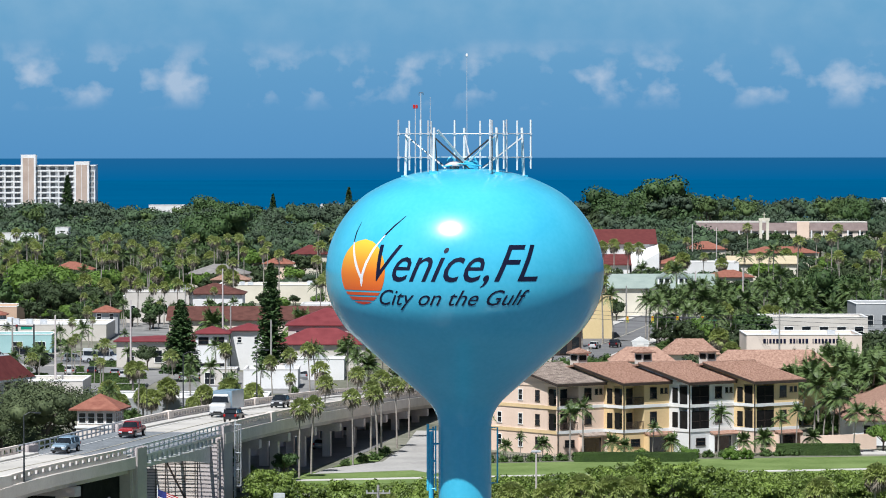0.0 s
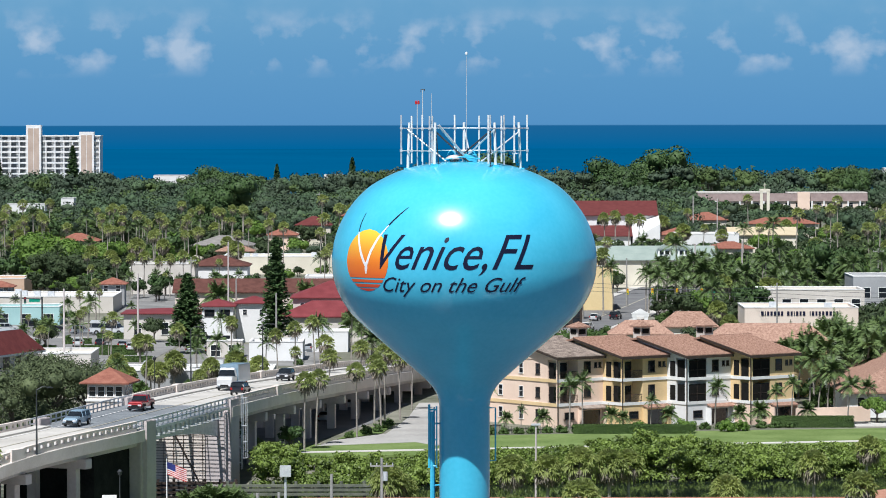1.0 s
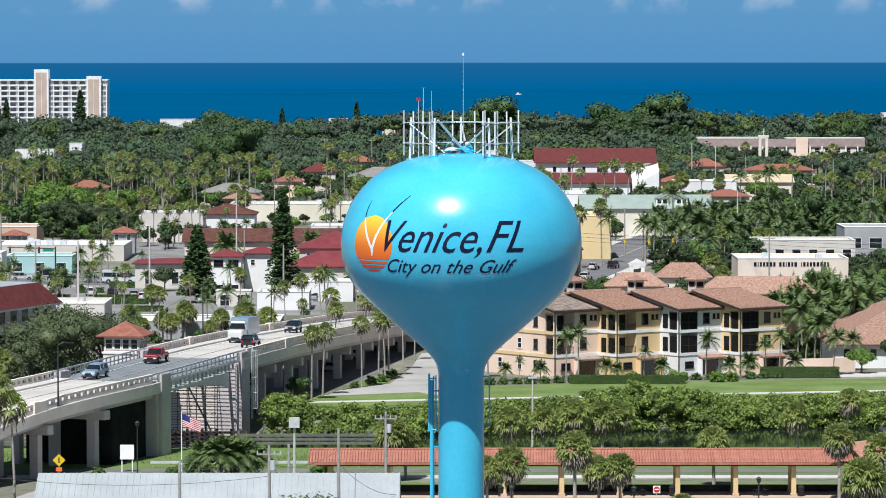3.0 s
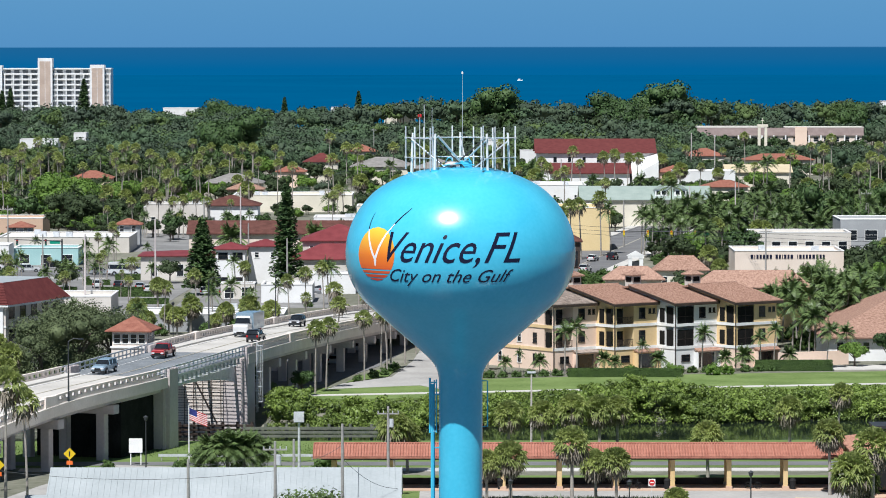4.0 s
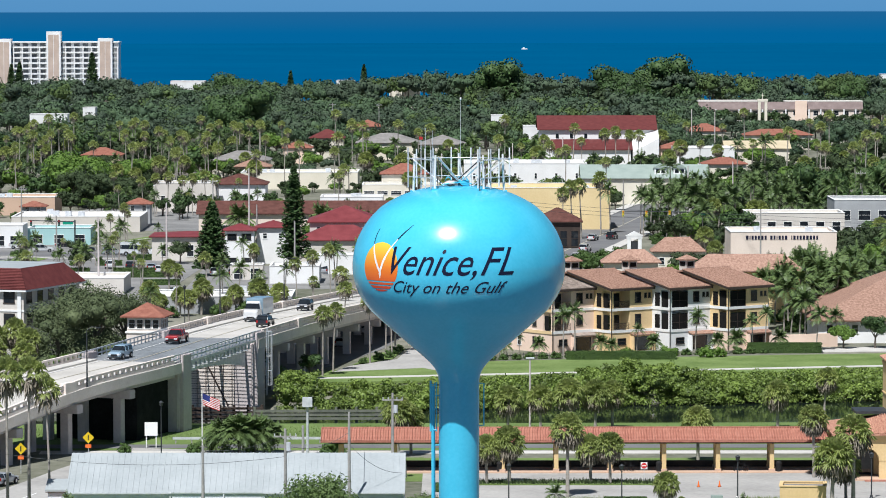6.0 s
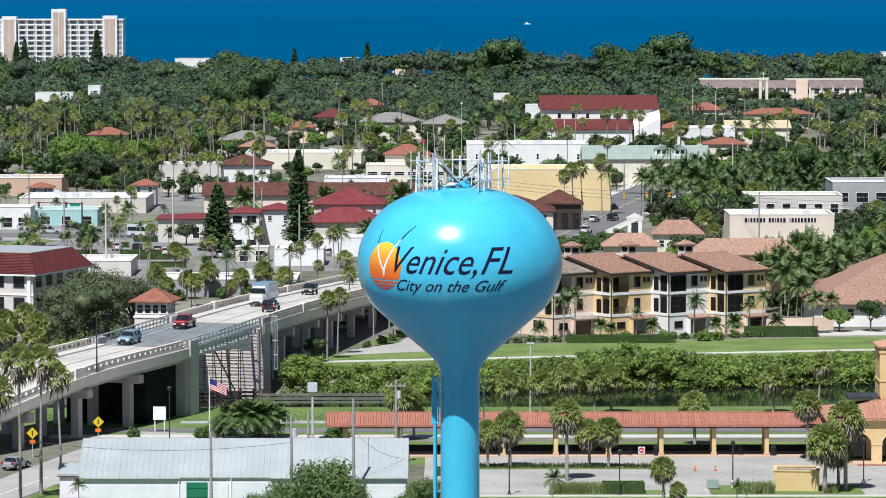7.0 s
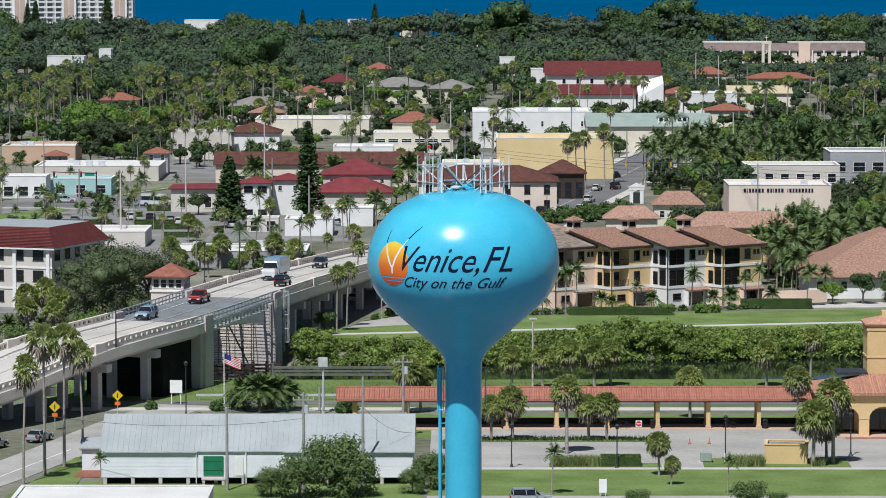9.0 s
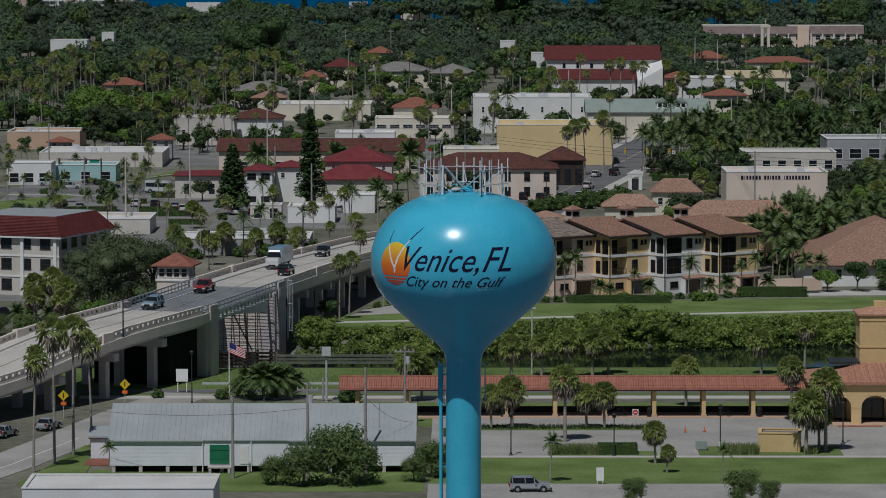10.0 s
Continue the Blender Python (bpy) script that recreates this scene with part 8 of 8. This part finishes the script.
suv(on_bridge(edge_at(452), 9.3, True), BLUECAR, "light blue minivan driving over the bridge", "minivan")
pickup(on_bridge(edge_at(474), 8.9, True), REDCAR, "red pickup truck on the lifting span", )
box_truck(on_bridge(edge_at(520), 9.0, True))
suv(on_bridge(edge_at(505), 4.4), BLACKCAR, "black off-road car on the bridge")
suv(on_bridge(edge_at(553), 8.8, True), BLACKCAR, "dark blue car on the far ramp")
bus = vehicle("minibus", "white shuttle minibus on the cross street", "minibus", pose(-66.5, 787.5, 1.1, 0, 0, -14), WHITECAR, 7.6, 2.3, [(-3.8, 0.45), (3.6, 0.45), (3.75, 1.0), (3.4, 1.35), (2.4, 1.45), (-3.8, 1.5)],
              [(2.45, 1.4), (2.0, 2.2), (-3.6, 2.3), (-3.7, 1.45)], [(2.0, 2.15), (1.7, 2.75), (-3.6, 2.8), (-3.75, 2.25)], r=0.42)
suv(pose(8.4, 339.6, 0.09, 0, 0, 3), SILVER, "silver estate car parked on the drive")
for x, y, a, paint, lab in ((-52.5, 566, 20, SILVER, "silver car parked under trees"), (-57, 556, 80, BLACKCAR, "dark car parked by the office"), (-71, 522, 10, BLACKCAR, "dark pickup parked by the office"),
                            (-72, 790, 5, SILVER, "silver car parked by a shop"), (-62, 790, 15, BLACKCAR, "dark car in the parking lot"), (-88, 800, 10, WHITECAR, "white car in the parking lot"),
                            (-50.8, 393, 70, SILVER, "pale car under the bridge"), (-55.5, 386, 70, SILVER, "pale car under the bridge"),
                            (28.5, 800, 75, WHITECAR, "white car waiting on the avenue"), (26.0, 770, 75, WHITECAR, "white van on the avenue"), (20.2, 795, 70, BLACKCAR, "black car on the avenue"), (14.0, 768, 70, BLACKCAR, "dark car on the avenue"), (36, 845, 75, BLACKCAR, "dark car on the avenue"), (31.5, 840, 75, WHITECAR, "white car on the avenue"), (9.5, 741, 70, SILVER, "silver car on the avenue"),
                            (-67, 700, 0, WHITECAR, "white car in the parking lot"), (-91.5, 828, 5, SILVER, "silver car on the cross street"), (-79, 800, 5, BLACKCAR, "dark car on the cross street"), (-94.1, 812, 0, WHITECAR, "white pickup on the cross street"), (-84.4, 814, 8, BLACKCAR, "dark car on the cross street"), (-69, 748, 90, WHITECAR, "white car in the parking lot"), (-64.9, 748, 90, BLACKCAR, "dark car in the parking lot"), (-60.2, 742, 90, SILVER, "silver car in the parking lot"), (-42.9, 725, 90, BLACKCAR, "dark car in the parking lot"), (-46.5, 726, 90, WHITECAR, "white car in the parking lot"), (-25.0, 732, 80, SILVER, "silver car in the parking lot"), (17.6, 765, 70, BLACKCAR, "black car on the avenue"), (-39.0, 724, 90, SILVER, "silver car in the parking lot"), (-80, 740, 90, SILVER, "silver car in the parking lot"), (-58, 735, 90, WHITECAR, "white car in the parking lot"), (-14, 590, 80, WHITECAR, "white car under the bridge ramp"), (-17, 565, 80, SILVER, "pale car under the bridge ramp")):
    (suv if random.random() < 0.6 else sedan)(pose(x, y, ground_height(x, y) if 500 < y < 600 and (x > -30 or y < 530) else (1.07 if y > 500 else 0.07) + (0.02 if 590 < y and x > 0 else 0), 0, 0, a), paint, lab)


# ---- poles, lamps, wires ----
def pole(x, y, h, label, arm=True, r=0.16, mat=None, transformer=False, z=None):
    z = ground_height(x, y) if z is None else z
    t = thing("utility_pole", pose(x, y, z), label, "utility pole")
    part("shaft", Shape().tube([(0, 0, -0.5), (0, 0, h)], [r * 1.25, r * 0.8], 8), mat or WOODPOLE, t)
    if arm:
        a = part("crossarm", Shape().box(-1.2, -0.06, h - 0.9, 1.2, 0.06, h - 0.75), WOODPOLE, t)
        for k in (-1.1, -0.5, 0.5, 1.1):
            part("insulator", Shape().tube([(k, 0, h - 0.75), (k, 0, h - 0.5)], 0.06, 6), GALV, a)
    if transformer:
        part("transformer", Shape().tube([(0.35, -0.1, h - 2.3), (0.35, -0.1, h - 1.4)], 0.26, 10), GALV, t, "grey pole transformer")
    return t


POLES = [(-16.7, 348.6, 11.2, True), (-10.2, 351.8, 12.6, False), (-25.3, 350.0, 9.3, False), (-15.8, 372.5, 9.0, False), (-6.4, 396.5, 10.2, True)]
for x, y, h, tr in POLES:
    pole(x, y, h, "weathered utility pole beside the warehouse", arm=(h < 10.5 and h > 10) or tr, transformer=tr)
pole(-17.1, 421, 7.0, "grey steel post carrying a square box", arm=False, mat=GALV)
box_ = thing("camera_box", pose(-17.1, 420.8, 7.0), "white square box on a steel post", "equipment box")
part("case", softened(Shape().box(-0.6, -0.3, -0.9, 0.6, 0.3, 0.3), 0.04, "case", GALV), GALV, box_)
lamp_post = pole(10.4, 452, 9.2, "tall slim pale lamp pole on the bank", arm=False, r=0.12, mat=CONC)
part("lamp_head", softened(Shape().box(-0.55, -0.2, 9.1, 0.55, 0.2, 9.35), 0.05, "lamp_head", GALV), GALV, lamp_post)


def wire(a, b, sag, n=10, r=0.02):
    a, b = Vector(a), Vector(b)
    pts = [a.lerp(b, k / n) - Vector((0, 0, sag * 4 * (k / n) * (1 - k / n))) for k in range(n + 1)]
    return Shape().tube(pts, r, 4, False)


wires = thing("overhead_wires", Matrix(), "thin dark overhead wires strung between poles", "wires")
for a, b, s in (((-16.7, 348.6, 10.6), (-25.3, 350, 8.9), 0.7), ((-16.7, 348.6, 9.5), (-10.2, 351.8, 10.5), 0.9), ((-10.2, 351.8, 11.5), (-6.4, 396.5, 9.6), 1.0), ((-10.2, 351.8, 9.2), (-4.8, 358, 5.5), 0.8), ((-16.7, 348.6, 8.3), (-46, 352, 8.2), 1.0)):
    part("wire", wire(a, b, s), DARKSTEEL, wires)


def lamp_post(x, y, h, z=None, double=False):
    z = ground_height(x, y) if z is None else z
    t = thing("street_lamp", pose(x, y, z), "dark slim lamp post with a lantern head", "street lamp", "dark lamp posts")
    part("post", Shape().tube([(0, 0, -0.3), (0, 0, 0.5), (0, 0, 0.55), (0, 0, h)], [0.16, 0.14, 0.08, 0.06], 8), DARKSTEEL, t)
    part("lantern", Shape().lathe([(0.05, h), (0.2, h + 0.12), (0.26, h + 0.42), (0.3, h + 0.46), (0.12, h + 0.62), (0.001, h + 0.7)], 12), DARKSTEEL, t)
    part("base_plate", Shape().lathe([(0.3, -0.1), (0.3, 0.1), (0.16, 0.3)], 12), DARKSTEEL, t)


for x, y in ((6.6, 368.6), (18.8, 368.0), (31.9, 376.5), (46.9, 379.1)):
    lamp_post(x, y, 4.6)
for x, y in ((-34.6, 418), (-62, 560), (-44, 600), (0.5, 655), (18, 742)):
    lamp_post(x, y, 6.5)
for y, h in ((425.5, 7.0), (470, 0), (516, 8.0), (560, 7.5)):
    if h:
        p, w, q = edge_frame(edge_at(y))
        for off in ((-0.15,) if y == 425.5 else (WIDTH + 0.1,)):
            c = p + q * off
            t = thing("street_lamp", pose(c.x, c.y, c.z), "tall dark lamp mast bolted to the bridge parapet", "street lamp")
            part("mast", Shape().tube([(0, 0, -0.8), (0, 0, h)], [0.12, 0.06], 8), DARKSTEEL, t)
            part("lamp_arm", Shape().tube([(0, 0, h), (0.6, 0.2, h + 0.35), (1.2, 0.3, h + 0.3)], 0.045, 6), DARKSTEEL, t)
            part("lamp_head", softened(Shape().box(1.1, 0.15, h + 0.18, 1.75, 0.45, h + 0.34), 0.04, "lamp_head", DARKSTEEL), DARKSTEEL, t)
# tall white masts in the town
for x, y, h in ((-43.6, 800, 18.0), (-54.5, 705, 15.5), (-66.2, 690, 13.5), (-30.0, 705, 12), (-40.2, 765, 12), (-81, 760, 10), (94, 800, 15), (56.5, 905, 14), (69, 930, 14), (31, 1080, 15), (96.5, 830, 12), (40.8, 900, 11), (16.5, 1060, 14), (-3.0, 985, 14), (82, 1330, 16), (90, 1330, 15)):
    pole(x, y, h, "tall pale mast rising above the town", arm=False, r=0.17, mat=CONC if h > 13 else WOODPOLE)
for x, y, h in ((98, 905, 13), (-58, 910, 11), (-100, 870, 11), (62, 745, 12), (-29, 1490, 14), (-47, 1495, 14)):
    pole(x, y, h, "weathered pole with a crossarm in the town", arm=True)
line = thing("overhead_wires", Matrix(), "long overhead wires crossing the avenue", "wires")
for z in (11.2, 10.4, 9.6):
    part("wire", wire((5, 835, z), (62, 745, z + 0.6), 0.7, 14, 0.03), DARKSTEEL, line)
    part("wire", wire((62, 745, z + 0.6), (110, 740, z + 0.3), 0.6, 10, 0.03), DARKSTEEL, line)

# traffic signals over the avenue
for x0, x1, y in ((37.5, 57.0, 835), (-91, -81, 800)):
    t = thing("traffic_signal", pose(0, y, 1.0), "dark traffic signal mast with hanging heads", "traffic signal")
    part("mast", Shape().tube([(x1, 0, -0.5), (x1, 0, 7.0)], 0.16, 8), DARKSTEEL, t)
    part("mast_arm", Shape().tube([(x1, 0, 6.6), (x0, 0, 6.9)], [0.13, 0.08], 8), DARKSTEEL, t)
    n = 4 if x1 - x0 > 12 else 2
    for k in range(n):
        x = x0 + 0.6 + (x1 - x0 - 4) * k / max(1, n - 1)
        head = part("signal_head", softened(Shape().box(x - 0.22, -0.2, 5.7, x + 0.22, 0.2, 7.0), 0.03, "signal_head", SIGNYELLOW if x0 > 0 else DARKSTEEL), SIGNYELLOW, t, "signal head")
        part("green_lens", Shape().tube([(x, -0.21, 5.95), (x, -0.26, 5.95)], 0.13, 10), SIGNGREEN, head)
        part("red_lens", Shape().tube([(x, -0.21, 6.75), (x, -0.26, 6.75)], 0.13, 10), SIGNRED, head)
    part("street_sign", Shape().box(x1 - 2.6, -0.05, 6.0, x1 - 0.4, 0.02, 6.6), SIGNGREEN, t, "green street sign")

# flag beside the bridge
flag = thing("flagpole", pose(-30.3, 428, 0.0), "white flagpole with a striped flag hanging", "flagpole")
part("pole", Shape().tube([(0, 0, -0.3), (0, 0, 7.4)], [0.09, 0.05], 8), TRIM, flag)
part("finial", Shape().lathe([(0.001, 7.58), (0.08, 7.5), (0.001, 7.4)], 8), CHROME, flag)
cloth = None
for i in range(13):
    z0, z1 = 7.1 - i * 0.105, 7.1 - (i + 1) * 0.105
    s = Shape()
    n = 10
    x0 = 0.9 if i < 7 else 0.0
    for k in range(n):
        a, b = x0 + (2.1 - x0) * k / n, x0 + (2.1 - x0) * (k + 1) / n
        ya, yb = 0.1 * math.sin(a * 4), 0.1 * math.sin(b * 4)
        da, db = -0.42 * a, -0.42 * b
        for o in (0.0, 0.012):
            s.add([(a + 0.06, ya + o, z0 + da), (b + 0.06, yb + o, z0 + db), (b + 0.06, yb + o, z1 + db), (a + 0.06, ya + o, z1 + da)], [(0, 3, 2, 1) if o == 0 else (0, 1, 2, 3)])
    part("stripe", s, SIGNRED if i % 2 == 0 else TRIM, flag)
s = Shape()
for k in range(5):
    a, b = 0.9 * k / 5, 0.9 * (k + 1) / 5
    for o in (0.0, 0.012):
        s.add([(a + 0.06, 0.1 * math.sin(a * 4) + o, 7.1 - 0.42 * a), (b + 0.06, 0.1 * math.sin(b * 4) + o, 7.1 - 0.42 * b), (b + 0.06, 0.1 * math.sin(b * 4) + o, 6.365 - 0.42 * b), (a + 0.06, 0.1 * math.sin(a * 4) + o, 6.365 - 0.42 * a)], [(0, 3, 2, 1) if o == 0 else (0, 1, 2, 3)])
part("canton", s, FLAGBLUE, flag, "blue canton")

# signs
board = thing("notice_board", pose(-36.8, 431.0, 0.0), "white rectangular notice board on two posts", "sign")
part("panel", softened(Shape().box(-0.8, -0.06, 1.5, 0.8, 0.06, 3.2), 0.02, "panel", TRIM), TRIM, board)
for x in (-0.6, 0.6):
    part("post", Shape().box(x - 0.06, 0.065, -0.3, x + 0.06, 0.18, 3.1), TRIM, board)


def diamond(x, y, h, mat, label):
    t = thing("road_sign", pose(x, y, 0.05), label, "road sign")
    part("post", Shape().tube([(0, 0, -0.3), (0, 0, h + 0.7)], 0.04, 6), GALV, t)
    part("plate", Shape().box(-0.5, -0.06, -0.5, 0.5, -0.045, 0.5, pose(0, 0, h, 0, 45, 0)), mat, t)
    part("symbol", Shape().box(-0.07, -0.075, -0.3, 0.07, -0.062, 0.3, pose(0, 0, h)), DARK, t)
    part("lower_plate", Shape().box(-0.35, -0.06, h - 1.25, 0.35, -0.045, h - 0.8), ORANGE, t)


diamond(-43.2, 416, 2.9, SIGNYELLOW, "yellow diamond warning sign with an orange plate")
diamond(-50.0, 404, 2.9, SIGNYELLOW, "yellow diamond warning sign with a lower plate")
entry = thing("road_sign", pose(22.4, 394.0, 0.1), "white and red round no-entry sign in the lot", "road sign")
part("post", Shape().tube([(0, 0, -0.2), (0, 0, 1.7)], 0.035, 6), GALV, entry)
part("plate", Shape().box(-0.38, -0.05, 1.55, 0.38, -0.037, 2.35), TRIM, entry)
part("disc", Shape().tube([(0, -0.052, 1.95), (0, -0.065, 1.95)], 0.33, 16), SIGNRED, entry)
part("bar", Shape().box(-0.24, -0.08, 1.9, 0.24, -0.067, 2.0), TRIM, entry)
for x, y in ((28.4, 390.0), (30.8, 390.2)):
    c = thing("traffic_cone", pose(x, y, 0.07), "orange traffic cone in the parking lot", "traffic cone", "cones in the lot")
    part("cone", Shape().lathe([(0.15, 0.04), (0.03, 0.72), (0.001, 0.73)], 12), ORANGE, c)
    part("foot", Shape().box(-0.2, -0.2, 0, 0.2, 0.2, 0.04), RUBBER, c)
for x in (6.0, 24.6, 38.6):
    c = thing("litter_bin", pose(x, 404.0, 0.22), "black litter bin on the platform", "litter bin", "bins on the platform")
    part("body", Shape().lathe([(0.3, 0), (0.36, 0.9), (0.4, 0.95), (0.32, 1.05)], 12), DARK, c)
    part("lid", Shape().lathe([(0.36, 1.05), (0.2, 1.2), (0.001, 1.22)], 12), DARK, c)


def bicycle(x, y):
    b = thing("bicycle", pose(x, y, 0.22), "dark bicycle sculpture standing under the canopy", "bicycle", "bicycles under the canopy")
    for s in (-0.55, 0.55):
        part("wheel", Shape().tube([(s + 0.36 * math.cos(a), 0, 0.36 + 0.36 * math.sin(a)) for a in (2 * math.pi * k / 16 for k in range(17))], 0.035, 5), DARK, b)
    part("bike_frame", Shape().tube([(-0.55, 0, 0.36), (0.0, 0, 0.36), (0.4, 0, 0.85), (-0.2, 0, 0.85), (-0.55, 0, 0.36)], 0.03, 5), DARK, b)
    part("handlebar", Shape().tube([(0.55, 0, 0.36), (0.38, 0, 1.05), (0.5, 0.2, 1.1)], 0.03, 5), DARK, b)
    part("saddle", Shape().box(-0.35, -0.07, 0.95, -0.1, 0.07, 1.02), DARK, b)


bicycle(20.9, 404.2)
bicycle(34.2, 404.2)
cab = thing("utility_cabinet", pose(29.4, 373.0, 0.1), "grey-green utility cabinet on a concrete pad", "utility cabinet")
part("case", softened(Shape().box(-0.65, -0.4, 0.1, 0.65, 0.4, 1.15), 0.04, "case", GREENROOF), GREENROOF, cab)
part("pad", Shape().box(-0.85, -0.6, -0.1, 0.85, 0.6, 0.1), CONC, cab)
part("door", Shape().box(-0.5, -0.43, 0.2, 0.5, -0.403, 1.05), GREENROOF, cab)
post = thing("marker_post", pose(31.6, 373.2, 0.1), "short white marker post", "post")
part("shaft", Shape().tube([(0, 0, -0.2), (0, 0, 0.9)], 0.09, 8), TRIM, post)
part("cap", Shape().lathe([(0.11, 0.9), (0.11, 1.0), (0.001, 1.06)], 8), TRIM, post)
mail = thing("standing_sign", pose(16.4, 345.0, 0.1), "small white standing sign on the lawn", "sign")
part("panel", Shape().box(-0.42, -0.05, 0.4, 0.42, 0.05, 1.9), TRIM, mail)
part("leg", Shape().box(-0.35, -0.04, -0.2, -0.25, 0.04, 0.4), GALV, mail)
part("leg", Shape().box(0.25, -0.04, -0.2, 0.35, 0.04, 0.4), GALV, mail)

# guard rail along the lane by the water
guard = thing("guard_rail", Matrix(), "galvanised guard rail along the lane", "guard rail")
part("beam", Shape().box(-34.5, 436.0, 0.5, -6.0, 436.08, 0.82), GALV, guard)
for i in range(15):
    part("post", Shape().box(-34.2 + 2.0 * i, 436.082, -0.3, -34.05 + 2.0 * i, 436.2, 0.8), WOODPOLE, guard)
fence = thing("picket_fence", Matrix(), "low dark metal fence in front of the apartment garden", "fence")
for i in range(40):
    x = 3.0 + 0.4 * i
    part("picket", Shape().box(x, 540.5 + 0.25 * (x - 3), 0.6, x + 0.05, 540.55 + 0.25 * (x - 3), 2.0), DARKSTEEL, fence)

# wall lettering on the office, as plain bars
x = 59.6
for n in (0.62, 0.2, 0.5, 0.5, 0.55, 0.55, 0.5, -0.5, 0.55, 0.45, 0.2, 0.55, 0.45, 0.6, -0.6, 0.2, 0.55, 0.45, 0.5, 0.55, 0.6, 0.55, 0.5, 0.45):
    if n < 0:
        x += -n
        continue
    tagged(part("wall_letter_bar", Shape().box(x, 752.40, 6.45, x + n * 0.8, 752.49, 7.25), NAVY), "dark bar of wall lettering", "sign", "bars of the office sign")
    x += n * 0.8 + 0.24

# small boats far out
for x, y in ((74, 4330),):
    b = thing("boat", pose(x, y, -1.0), "small white boat far out on the gulf", "boat")
    part("hull", softened(Shape().prism([(-3, -1.0), (2.2, -1.0), (3.6, 0), (2.2, 1.0), (-3, 1.0)], -0.3, 1.0), 0.15, "hull", TRIM), TRIM, b)
    part("cabin", softened(Shape().box(-1.6, -0.8, 1.0, 0.6, 0.8, 2.2), 0.1, "cabin", TRIM), TRIM, b)
